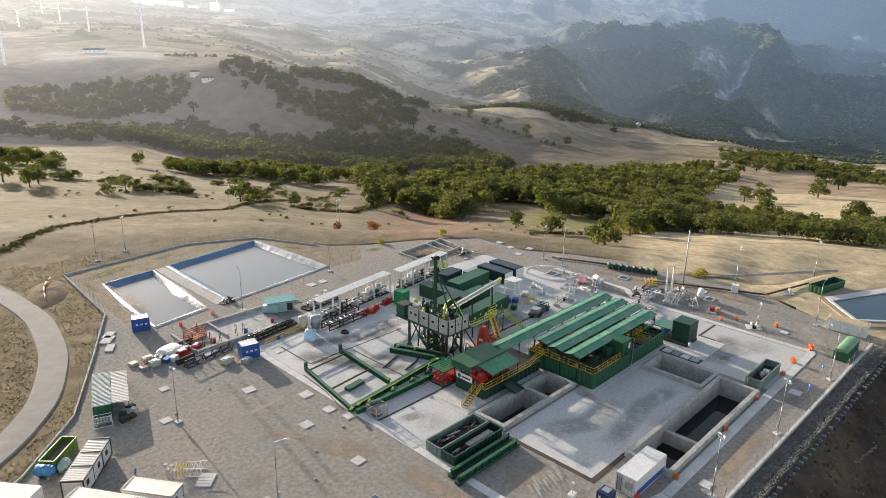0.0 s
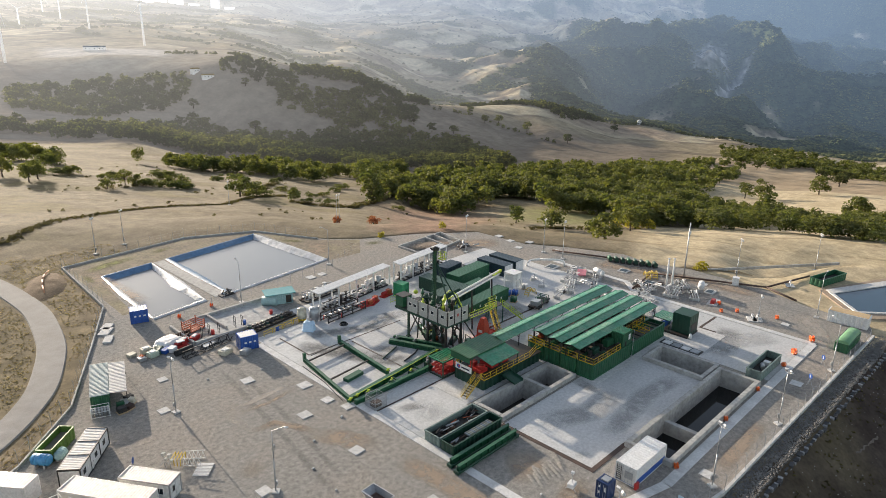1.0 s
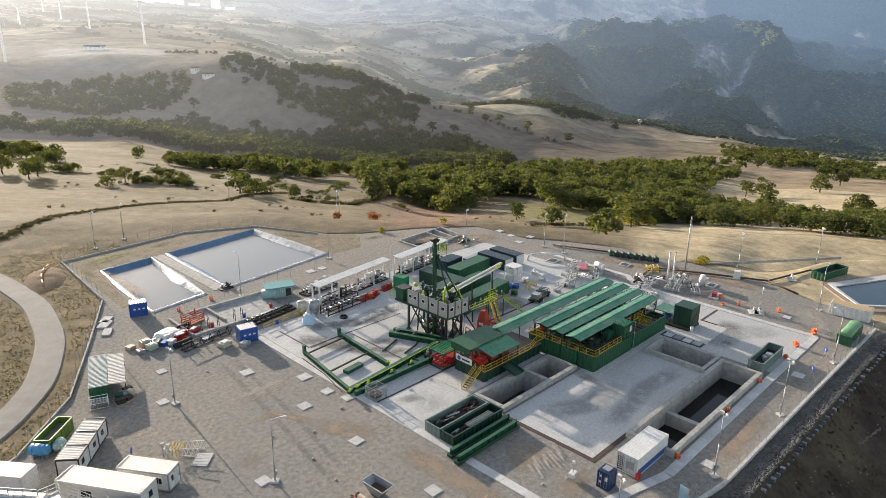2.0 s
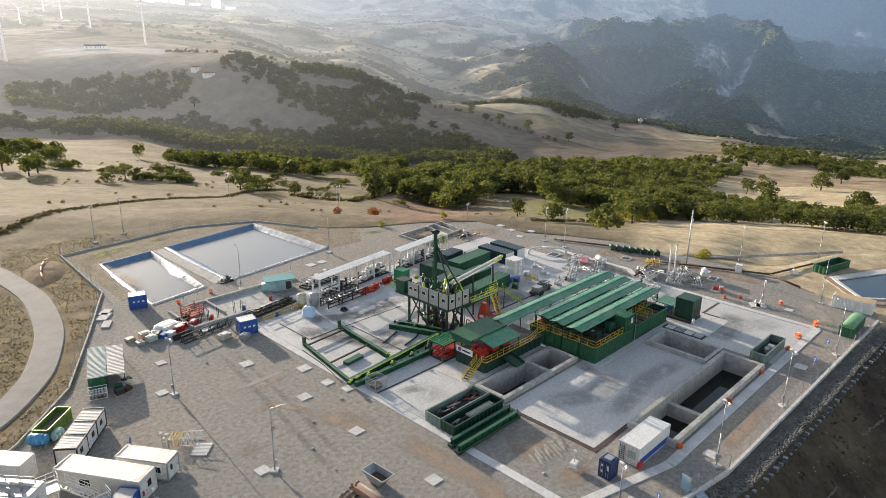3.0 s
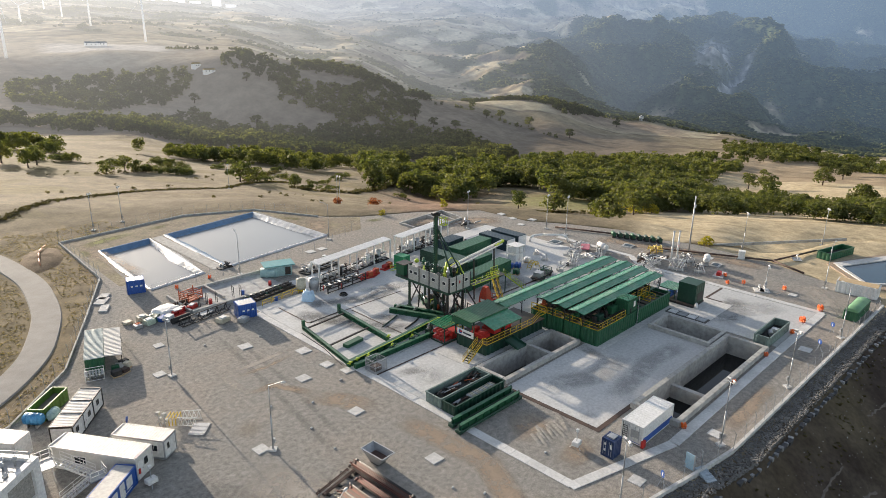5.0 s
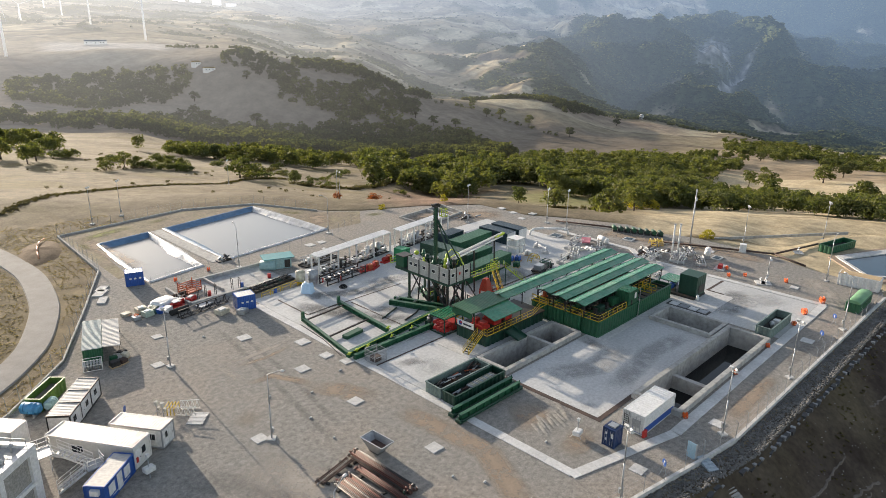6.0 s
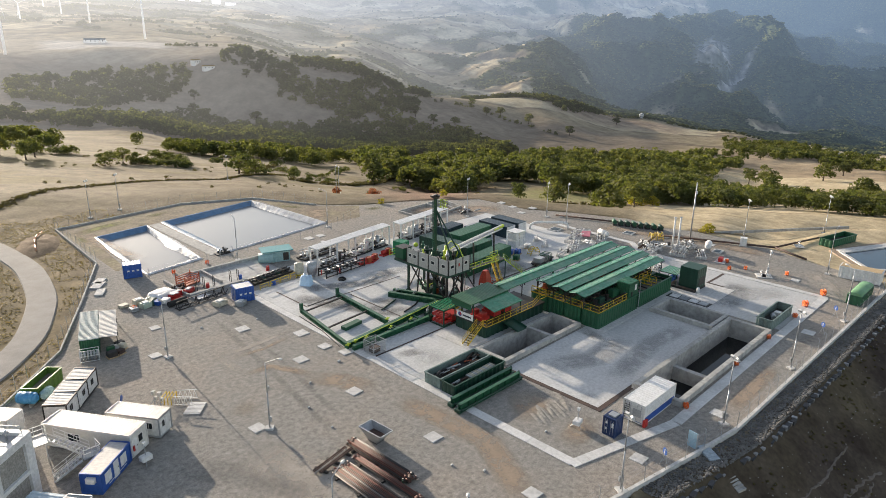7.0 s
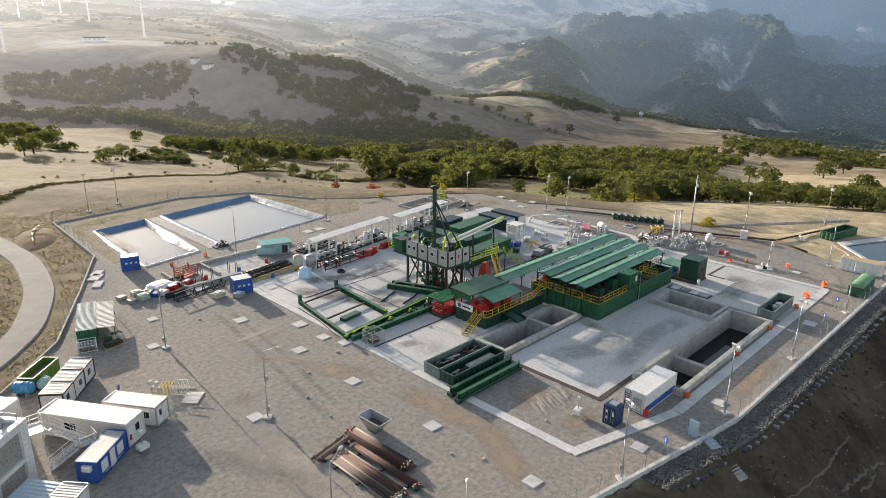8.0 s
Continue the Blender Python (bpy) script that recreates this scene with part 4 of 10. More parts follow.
for x, y, h, turn, arm in ((20.1, -8.0, 8.7, 60, "twin"), (41.1, -8.8, 8.5, 60, "twin"), (64.9, -9.3, 8.9, 60, "curved"), (87.9, -0.2, 9.0, 0, "curved"), (0.2, -5.6, 8.6, 60, "twin"),
                           (-19.4, 29.4, 8.6, -45, "curved"), (-20.0, 55.1, 8.6, 100, "twin"), (8.5, 86.2, 8.6, 80, "curved"), (35.9, 93.3, 8.6, 120, "curved"),
                           (67.0, 77.0, 9.5, 20, "twin"), (80.9, 56.7, 9.5, 20, "twin"), (81.7, 63.2, 8.6, 20, "twin"), (78.5, 7.9, 4.6, 20, "twin"), (-21.6, -3.8, 8.6, 40, "curved"), (-26.4, 7.4, 8.6, 20, "curved")):
    lamp_post(x, y, h, turn, arm)


def utility_pole(x, y, z, h, label):
    ob = thing("utility_pole", x, y, z, 30, label, "utility pole")
    bm = bmesh.new()
    tube(bm, (0, 0, -1), (0, 0, h), 0.19, 0.12, 8)
    part("pole", bm, STEEL, ob)
    part("cross_arm", boxes((-0.9, -0.06, h - 0.5, 0.9, 0.06, h - 0.38)), STEEL, ob)
    for sx in (-0.8, 0, 0.8):
        bm = bmesh.new()
        tube(bm, (sx, 0, h - 0.38), (sx, 0, h - 0.1), 0.06, seg=6)
        part("insulator", bm, WHITE, ob)
    part("transformer", boxes((-0.25, -0.35, h - 2.6, 0.25, -0.1, h - 2.0)), WHITE, ob)


utility_pole(91.2, 29.6, 0, 13.0, "tall grey utility pole with a short cross arm")

# ---- concrete base plates in the gravel ----
plate_bm = boxes((-0.82, -0.82, -0.1, 0.82, 0.82, 0.1))
bmesh.ops.bevel(plate_bm, geom=plate_bm.edges[:], offset=0.04, segments=1, affect="EDGES")
plate_mesh = mesh_of("base_plate", plate_bm, CONC_LIGHT)
for x, y, s in ((-17.2, 66.0, 0.9), (-21.1, 56.8, 0.95), (-7.6, 56.3, 1.15), (-1.9, 48.7, 1.2), (-6.9, 41.4, 1.1), (-7.0, 29.2, 1.05), (-20.4, 30.5, 1.0), (-2.0, 42.5, 1.0), (-0.9, 38.9, 1.0), (-6.9, 14.7, 1.05), (-6.7, 0.5, 1.0),
                (55.9, -6.6, 1.1), (83.2, 75.4, 1.1), (80.1, 70.1, 1.1), (86.1, 71.0, 1.1), (85.3, 61.4, 1.1), (84.4, 80.3, 1.1), (27.4, 88.7, 1.2), (30.5, 88.7, 1.1), (22, -6.5, 1.0), (6.5, -4.2, 1.0), (82, 18, 1.1), (86, 21, 1.1), (88, 34, 1.1), (79.5, 3, 0.9), (89.5, 24, 1.0)):
    ob = new("base_plate", plate_mesh)
    ob.matrix_world = pose(x, y, 0.0, 0, 0, random.uniform(-6, 6)) @ Matrix.Diagonal((s, s, 1, 1))
    tagged(ob, "square pale concrete base plate set in the gravel", "concrete plate", "base plates in the yard")


# ---- dust, tyre tracks and damp stains lying on the surfaces ----
def smear_mat(name, color, strength, rough_=0.9):
    m = mat(name, color, rough_, wear=0.4, grain=4, patch=0.3, bump=0.2, world_space=True, spec=0.2)
    nt = m.node_tree
    b = nt.nodes["Principled BSDF"]
    at = nt.nodes.new("ShaderNodeAttribute")
    at.attribute_name = "cover"
    n = node(nt, "ShaderNodeTexNoise", Scale=0.45, Detail=6.0, Roughness=0.65)
    nt.links.new(nt.nodes.new("ShaderNodeNewGeometry").outputs["Position"], n.inputs["Vector"])
    k = nt.nodes.new("ShaderNodeMath")
    k.operation = "MULTIPLY"
    nt.links.new(ramp(nt, n.outputs[0], 0.28, 0.52), k.inputs[0])
    nt.links.new(at.outputs["Fac"], k.inputs[1])
    k2 = nt.nodes.new("ShaderNodeMath")
    k2.operation = "MULTIPLY"
    nt.links.new(k.outputs[0], k2.inputs[0])
    k2.inputs[1].default_value = strength
    nt.links.new(k2.outputs[0], b.inputs["Alpha"])
    return m


def smear(points, width, material, z, label, category="dust"):
    """A soft-edged patch along a line."""
    bm = bmesh.new()
    lay = bm.verts.layers.float_color.new("cover")
    fine = []
    for a, b in zip(points, points[1:]):
        n = max(2, int(math.hypot(b[0] - a[0], b[1] - a[1]) / 1.2))
        fine += [(a[0] + (b[0] - a[0]) * k / n, a[1] + (b[1] - a[1]) * k / n) for k in range(n)]
    fine.append(points[-1])
    last = None
    for k, p in enumerate(fine):
        q0, q1 = fine[max(0, k - 1)], fine[min(len(fine) - 1, k + 1)]
        d = Vector((q1[0] - q0[0], q1[1] - q0[1])).normalized()
        end = min(1.0, 0.35 * min(k, len(fine) - 1 - k))
        row = []
        for o, c in ((-1, 0), (-0.55, 0.8), (0, 1), (0.55, 0.8), (1, 0)):
            v = bm.verts.new((p[0] - d.y * o * width / 2, p[1] + d.x * o * width / 2, z))
            c *= end
            v[lay] = (c, c, c, 1)
            row.append(v)
        if last:
            for j in range(4):
                bm.faces.new((last[j], row[j], row[j + 1], last[j + 1]))
        last = row
    return setting("dust_patch", bm, material, label, category)


DUST = smear_mat("tan_dust", (0.42, 0.325, 0.24), 0.72)
DUST_PALE = smear_mat("pale_dust", (0.50, 0.45, 0.39), 0.66)
TRACK = smear_mat("dark_track", (0.19, 0.18, 0.17), 0.26)
DAMP = smear_mat("damp_stain", (0.17, 0.165, 0.155), 0.62, 0.4)
DAMP_FAINT = smear_mat("drying_stain", (0.27, 0.265, 0.255), 0.4, 0.5)
DAMP_PALE = smear_mat("dry_lime_stain", (0.50, 0.50, 0.49), 0.6)
for pts, w, m, lab in (([(-15.4, 50.3), (-10.8, 50.0), (-2.1, 50.6)], 1.5, DUST_PALE, "pale trace of an old trench in the gravel"), ([(-14.8, 50.8), (-14.9, 46.5), (-14.5, 42.2)], 1.6, DUST_PALE, "pale trace of an old trench in the gravel"), ([(-15.0, 42.6), (-11.2, 42.8), (-9.0, 38.6), (-8.4, 35.6)], 1.8, DUST, "tan trace of an old trench in the gravel"), ([(-14.0, 48.6), (-9.0, 48.0), (-3.4, 49.0)], 1.0, DUST, "tan trace of an old trench in the gravel"),
                       ([(-9.4, 37.0), (-6.4, 32.6), (-4.8, 27.4)], 4.4, DUST, "tan dirt spread over the gravel"), ([(-6.0, 32.8), (-3.6, 30.0)], 3.0, DUST_PALE, "pale dirt spread over the gravel"), ([(-20, 37), (-18.5, 33.5)], 4.0, DUST, "tan dirt spread over the gravel"), ([(-24, 27), (-20, 18), (-23, 8)], 7.0, DUST_PALE, "pale dust spread over the gravel"),
                       ([(-20.5, 23.5), (-22.5, 20.5)], 3.0, DUST_PALE, "pale dust spread over the gravel"), ([(-9.0, 62), (-12, 40), (-14.5, 24)], 1.2, TRACK, "dark tyre track on the gravel"), ([(-6.8, 62), (-9.5, 40), (-12.0, 26)], 1.0, TRACK, "dark tyre track on the gravel"), ([(-30, 30), (-15, 5)], 4.5, TRACK, "darker damp gravel"),
                       ([(-4, 24), (-3, 10), (-8, 0)], 4.0, DUST, "tan dirt spread over the gravel"), ([(24, -7.2), (40, -7.0)], 2.6, DUST, "tan dirt spread by the wall"), ([(44, -7), (58, -7.3)], 2.4, TRACK, "dark oil-stained gravel by the wall"), ([(70, -6.4), (80, -3), (88, 3)], 4.5, DUST_PALE, "pale dust on the far gravel"),
                       ([(84, 50), (90, 30), (92, 12)], 6.0, DUST, "tan dirt on the far gravel"), ([(60, 92), (80, 76)], 8.0, DUST, "tan dirt on the far gravel"), ([(-6, 100), (-8, 128)], 4.5, DUST, "tan dirt by the ponds"), ([(38, 100), (45, 110)], 7.0, DUST, "tan dirt by the ponds"), ([(4, 8), (9.5, 14)], 6.0, DUST, "tan dug earth beside the slab"), ([(2.5, 3), (10, 4)], 4.0, DUST, "tan dug earth beside the slab")):
    smear(pts, w, m, 0.012 + 0.002 * random.random(), lab)
for pts, w, m in (([(29.5, 14.0), (31.0, 20.0)], 2.6, DAMP), ([(13.5, 6.2), (14.5, 8.2)], 2.6, DAMP), ([(16, 16), (24, 12), (33, 13)], 5.0, DAMP_FAINT), ([(20, 7), (34, 9), (44, 8)], 4.0, DAMP_FAINT), ([(4, 30), (10, 28)], 5.0, DAMP_PALE), ([(5, 62), (12, 48), (16, 42)], 5.0, DAMP), ([(8, 64), (20, 58), (28, 60)], 4.0, DAMP), ([(20, 62), (32, 58)], 4.0, DAMP_PALE),
                  ([(55, 12), (66, 6), (72, 2)], 6.0, DAMP_PALE), ([(56, 6), (70, 10)], 5.0, DAMP), ([(36, 46), (50, 44)], 5.0, DAMP), ([(3, 33), (9, 31)], 2.5, DAMP), ([(14, 52), (18, 46)], 3.0, DAMP)):
    smear(pts, w, m, 0.056 + 0.004 * random.random(), "irregular damp or dry stain on the concrete slab", "stain")
WEEDS = smear_mat("yellow_green_weeds", (0.21, 0.215, 0.06), 0.8)
for pts, w in (([(-8.6, 126.5), (-2, 128.5), (4, 129.5)], 4.0), ([(-9.5, 118), (-8.8, 125)], 2.0), ([(8, 130), (15, 131.5)], 3.0), ([(52, 100), (58, 98)], 3.0), ([(38, 118), (42, 112)], 2.4)):
    smear(pts, w, WEEDS, 0.03 + 0.002 * random.random(), "patch of yellow-green weeds on dry earth", "weeds")
# bare earth on the far sides of the ponds and by the pool
bm = bmesh.new()
sheet(bm, [(-11.6, 96, 0.012), (-10.6, 132, 0.012), (20, 135.6, 0.012), (36.9, 128.6, 0.012), (46, 111, 0.012), (54, 104, 0.012), (47, 95, 0.012), (38, 95.6, 0.012), (37.4, 127, 0.012), (9.4, 123.6, 0.012), (5.2, 122.6, 0.012), (-7.4, 122, 0.012), (-9.6, 96, 0.012)][::-1])
setting("bare_earth", bm, mat("dry_earth", (0.235, 0.195, 0.145), 0.95, worn=(0.30, 0.27, 0.15), wear=0.6, grain=1.6, patch=0.12, bump=0.5, world_space=True, spec=0.15, mid=0.3), "dry earth with thin grass round the ponds", "ground")
for x, y, t, sx, sy in ((-16.9, 90.6, 50, 1.6, 0.9), (-15.9, 92.6, 48, 1.4, 0.8), (-17.8, 86.9, 60, 1.5, 0.7)):
    o = thing("concrete_slab", x, y, 0.0, t, "loose pale concrete slab lying beside the wall", "concrete slab", "loose slabs by the wall")
    part("slab_body", boxes((-sx, -sy, 0, sx, sy, 0.22)), CONC_LIGHT, o)

# ---- dug earth beside the road ----
mound = thing("earth_mound", -17.0, 124.0, -0.3, 72, "heap of dry brown earth between the road and the wall", "earth mound")
bm = bmesh.new()
grid = []
for i in range(25):
    row = []
    for j in range(15):
        u, v = i / 12 - 1, j / 7 - 1
        r = math.hypot(u, v)
        h = max(0.0, 1 - r * r) * 0.95 + 0.3 * noise.noise((u * 4, v * 4, 3.0)) * max(0.0, 1.2 - r)
        row.append(bm.verts.new((u * 9.5, v * 4.4, h)))
    grid.append(row)
for i in range(24):
    for j in range(14):
        bm.faces.new((grid[i][j], grid[i + 1][j], grid[i + 1][j + 1], grid[i][j + 1])).smooth = True
part("soil_body", bm, mat("dug_earth", (0.20, 0.145, 0.095), 0.95, worn=(0.15, 0.11, 0.07), wear=0.6, grain=2.4, patch=0.5, bump=0.8, world_space=True, spec=0.1), mound)
drain = thing("drain_pipe", 0, 0, 0, 0, "faded orange corrugated drain pipe lying over the earth heap", "pipe")
bm = bmesh.new()
path_tube(bm, [(-18.9, 118.6, 0.25), (-18.2, 122.0, 0.7), (-17.2, 125.5, 0.9), (-15.6, 129.5, 0.7), (-13.9, 132.6, 0.3)], 0.16, 8)
part("hose", bm, mat("faded_orange_plastic", (0.52, 0.25, 0.14), 0.6, wear=0.4), drain)

# ---- mud tanks under ridged roofs ----
def railing(parent, points, h=1.1, material=None, step=1.5, name="handrail"):
    """A two-bar handrail along points, with its posts."""
    bm = bmesh.new()
    for a, b in zip(points, points[1:]):
        a, b = Vector(a), Vector(b)
        for z, w in ((h, 0.07), (h * 0.55, 0.05), (0.08, 0.12)):
            beam(bm, a + Vector((0, 0, z)), b + Vector((0, 0, z)), 0.05, w)
        n = max(1, round((b - a).length / step))
        for k in range(n + 1):
            p = a.lerp(b, k / n)
            beam(bm, p, p + Vector((0, 0, h)), 0.06)
    return part(name, bm, material or YELLOW, parent)


def stairs(parent, top, foot, width, material, rail=True, steps=None):
    """A straight flight of open treads with two stringers."""
    top, foot = Vector(top), Vector(foot)
    run = foot - top
    side = Vector((-run.y, run.x, 0)).normalized() * width / 2
    for s in (-1, 1):
        bm = bmesh.new()
        beam(bm, top + side * s, foot + side * s, 0.06, 0.22)
        part("stringer", bm, material, parent)
        if rail:
            bm = bmesh.new()
            for z in (0.95, 0.5):
                beam(bm, top + side * s + Vector((0, 0, z)), foot + side * s + Vector((0, 0, z)), 0.05)
            n = max(2, round(run.length / 1.5))
            for k in range(n + 1):
                p = top.lerp(foot, k / n) + side * s
                beam(bm, p, p + Vector((0, 0, 0.95)), 0.05)
            part("handrail", bm, material, parent)
    n = steps or max(3, round(abs(run.z) / 0.2))
    d = Vector((run.x, run.y, 0)).normalized() * 0.13
    for k in range(1, n):
        p = top.lerp(foot, k / n)
        bm = bmesh.new()
        sheet(bm, [tuple(p + side - d), tuple(p - side - d), tuple(p - side + d), tuple(p + side + d)], 0.04)
        part("tread", bm, DARK if material is not WHITE else STEEL, parent)


def ribbed_box(bm, x0, y0, z0, x1, y1, z1, pitch=0.6, depth=0.09, top=False):
    up = (0, 0, z1 - z0)
    ribbed(bm, (x0, y0, z0), (x1 - x0, 0, 0), up, (0, -1, 0), pitch, depth)
    ribbed(bm, (x1, y0, z0), (0, y1 - y0, 0), up, (1, 0, 0), pitch, depth)
    ribbed(bm, (x1, y1, z0), (x0 - x1, 0, 0), up, (0, 1, 0), pitch, depth)
    ribbed(bm, (x0, y1, z0), (0, y0 - y1, 0), up, (-1, 0, 0), pitch, depth)
    if top:
        ribbed(bm, (x0, y0, z1), (x1 - x0, 0, 0), (0, y1 - y0, 0), (0, 0, 1), pitch, depth * 0.6)
    else:
        sheet(bm, [(x0, y0, z1), (x1, y0, z1), (x1, y1, z1), (x0, y1, z1)])


def mud_tank(x0, y0, x1, y1, open_top):
    ob = thing("mud_tank", x0, y0, 0.075, 0, "open green steel mud tank with cross beams" if open_top else "green ribbed steel mud tank with a grated walkway on top", "tank", "mud tanks side by side")
    L, W, H = x1 - x0, y1 - y0, 2.65
    bm = bmesh.new()
    for a, b, o in (((0, 0), (L, 0), (0, -1)), ((L, 0), (L, W), (1, 0)), ((L, W), (0, W), (0, 1)), ((0, W), (0, 0), (-1, 0))):
        ribbed(bm, (*a, 0.2), (b[0] - a[0], b[1] - a[1], 0), (0, 0, H - 0.35), (*o, 0), 0.75, 0.1)
    part("shell", bm, GREEN, ob)
    bm = bmesh.new()
    for a, b in (((0, 0), (L, 0)), ((L, 0), (L, W)), ((L, W), (0, W)), ((0, W), (0, 0))):
        beam(bm, (*a, H - 0.08), (*b, H - 0.08), 0.28, 0.16)
        beam(bm, (*a, 0.12), (*b, 0.12), 0.3, 0.24)
    part("rim", bm, GREEN, ob)
    part("mud", boxes((0.1, 0.1, 0.3, L - 0.1, W - 0.1, 1.5 if open_top else 2.3)), DIRT, ob, "brown drilling mud")
    for k in range(1, 7):
        bm = bmesh.new()
        beam(bm, (L * k / 7, 0.05, H - 0.15), (L * k / 7, W - 0.05, H - 0.15), 0.16, 0.2)
        part("cross_beam", bm, GREEN if k % 2 else DARK, ob)
    if not open_top:
        part("walkway", boxes((0.2, W * 0.35, H - 0.02, L - 0.2, W * 0.6, H + 0.04)), DARK, ob, "dark steel grating")
        rr = random.Random(int(x0 * 7 + y0 * 3))
        for k in range(5):
            cx, r = L * (0.1 + 0.19 * k), rr.uniform(0.1, 0.2)
            bm = bmesh.new()
            path_tube(bm, [(cx, 0.2, H - 0.3), (cx, 0.2, H + rr.uniform(0.5, 1.3)), (cx, W * 0.32, H + 0.6), (cx + 0.7, W * 0.32, H - 0.1)], r, 6)
            part("pipe", bm, rr.choice((DARK, GREEN_DARK, RUST)), ob)
        for k in range(2):
            cx = L * (0.34 + 0.33 * k)
            bm = boxes((cx - 0.8, W * 0.62, H, cx + 0.8, W * 0.95, H + rr.uniform(0.8, 1.5)))
            bmesh.ops.bevel(bm, geom=bm.edges[:], offset=0.06, segments=1, affect="EDGES")
            part("pump_box", bm, rr.choice((DARK, GREEN_DARK, GREEN)), ob)
        for k in range(3):
            cx = L * (0.2 + 0.28 * k)
            m = part("agitator", boxes((cx - 0.45, W * 0.6, H, cx + 0.45, W * 0.85, H + 0.35), (cx - 0.22, W * 0.63, H + 0.35, cx + 0.22, W * 0.8, H + 1.05)), random.choice((RUST_ORANGE, GREEN, DARK)), ob)
    return ob


ROWS_Y = [(17.4, 20.5), (20.75, 23.85), (24.1, 27.2), (27.45, 30.6)]
for k, (y0, y1) in enumerate(ROWS_Y):
    a = mud_tank(32.5, y0, 44.6, y1, False)
    b = mud_tank(45.3, y0, 57.0, y1, k == 0)
    railing(a, [(-0.0, 0, 2.65), (-0.0, y1 - y0, 2.65)])
    if k == 0:
        railing(a, [(0, 0, 2.65), (8.4, 0, 2.65)])
        railing(b, [(2.2, 3.0, 2.65), (9.5, 3.0, 2.65)])
        railing(b, [(4.5, 0.2, 2.65), (4.5, 2.9, 2.65)])
        railing(b, [(6.2, 0.2, 2.65), (6.2, 2.9, 2.65)])
        bm = bmesh.new()
        tube(bm, (-0.4, -0.2, 0), (-0.4, -0.2, 5.2), 0.05, seg=6)
        part("lamp_pole", bm, STEEL, b)


def ridged_roof(x0, y0, x1, y1, eave, ridge, split=None, label=""):
    ob = thing("tank_roof", 0, 0, 0, 0, label or "long green sheet-metal ridged roof on slim posts over the mud tanks", "roof", "roofs over the mud tanks")
    ym = (y0 + y1) / 2
    cuts = [x0] + ([split] if split else []) + [x1]
    for a, b in zip(cuts, cuts[1:]):
        for ya, yb, name in ((y0, ym, "roof_sheet"), (y1, ym, "roof_sheet")):
            bm = bmesh.new()
            s = 1 if ya < yb else -1
            p0, p1 = Vector((a + 0.05, ya, eave)), Vector((b - 0.05, ya, eave))
            up = Vector((0, yb - ya, ridge - eave))
            ribbed(bm, p0, p1 - p0, up, (0, 0, 1), 0.45, 0.012)
            ribbed(bm, p0 - Vector((0, 0, 0.06)), p1 - p0, up, (0, 0, 1), 0.45, 0.012)
            beam(bm, p0, p1, 0.08, 0.12)
            part(name, bm, GREEN_ROOF, ob)
        bm = bmesh.new()
        beam(bm, (a + 0.05, ym, ridge + 0.04), (b - 0.05, ym, ridge + 0.04), 0.3, 0.06)
        part("ridge_cap", bm, GREEN_ROOF, ob)
    n = round((x1 - x0) / 4.5)
    for k in range(n + 1):
        x = x0 + 0.4 + (x1 - x0 - 0.8) * k / n
        bm = bmesh.new()
        for y in (y0 + 0.25, y1 - 0.25):
            beam(bm, (x, y, 2.7), (x, y, eave), 0.12)
        beam(bm, (x, y0, eave - 0.06), (x, y1, eave - 0.06), 0.1, 0.14)
        beam(bm, (x, y0 + 0.2, eave - 0.9), (x, ym, ridge - 0.1), 0.07)
        beam(bm, (x, y1 - 0.2, eave - 0.9), (x, ym, ridge - 0.1), 0.07)
        part("truss", bm, DARK, ob)
    return ob


ridged_roof(31.9, 19.9, 58.6, 22.9, 4.9, 5.22, 45)
ridged_roof(31.9, 23.4, 59.6, 26.3, 4.95, 5.27, 45)
ridged_roof(32.2, 26.75, 60.0, 29.65, 5.0, 5.32, 45)
ridged_roof(25.0, 30.3, 60.0, 33.5, 5.05, 5.4, None, "longest green sheet-metal ridged roof beside the shaker house")

hut = thing("tank_hut", 42.0, 17.6, 2.7, 0, "small green ribbed steel hut standing on the mud tank", "hut")
bm = bmesh.new()
ribbed_box(bm, 0, 0, 0, 3.0, 2.4, 2.3, 0.35, 0.05, True)
part("shell", bm, GREEN, hut)
part("notice", boxes((1.7, -0.1, 0.9, 2.3, -0.06, 1.9)), WHITE, hut, "white notice board")
bm = bmesh.new()
for k in range(9):
    beam(bm, (0.15 + 0.33 * k, 0, 2.38), (0.15 + 0.33 * k, 2.4, 2.38), 0.12, 0.1)
part("roof_ribs", bm, GREEN_ROOF, hut)

genset = thing("silencer_house", 60.3, 12.6, 0.076, 0, "dark green steel plant enclosure with a slatted side canopy", "plant enclosure")
bm = bmesh.new()
ribbed_box(bm, -0.7, 1.1, 0.4, 2.9, 4.5, 4.15, 0.9, 0.03, False)
part("body", bm, GREEN_DARK, genset)
part("vent", boxes((0.0, 1.02, 0.9, 2.4, 1.06, 2.4)), DARK, genset, "dark open louvre")
part("skid", boxes((-1.5, 1.0, 0.0, 3.1, 8.0, 0.38)), DARK, genset)
for k in range(9):
    bm = bmesh.new()
    beam(bm, (-1.6, 4.8 + 0.4 * k, 2.5), (2.5, 4.8 + 0.4 * k, 2.5), 0.3, 0.07)
    part("canopy_slat", bm, GREEN_ROOF, genset)
for x in (-1.5, 2.4):
    bm = bmesh.new()
    for y in (4.7, 8.0):
        beam(bm, (x, y, 0.3), (x, y, 2.5), 0.1)
    beam(bm, (x, 4.7, 2.42), (x, 8.0, 2.42), 0.1)
    part("canopy_frame", bm, GREEN_DARK, genset)
bm = bmesh.new()
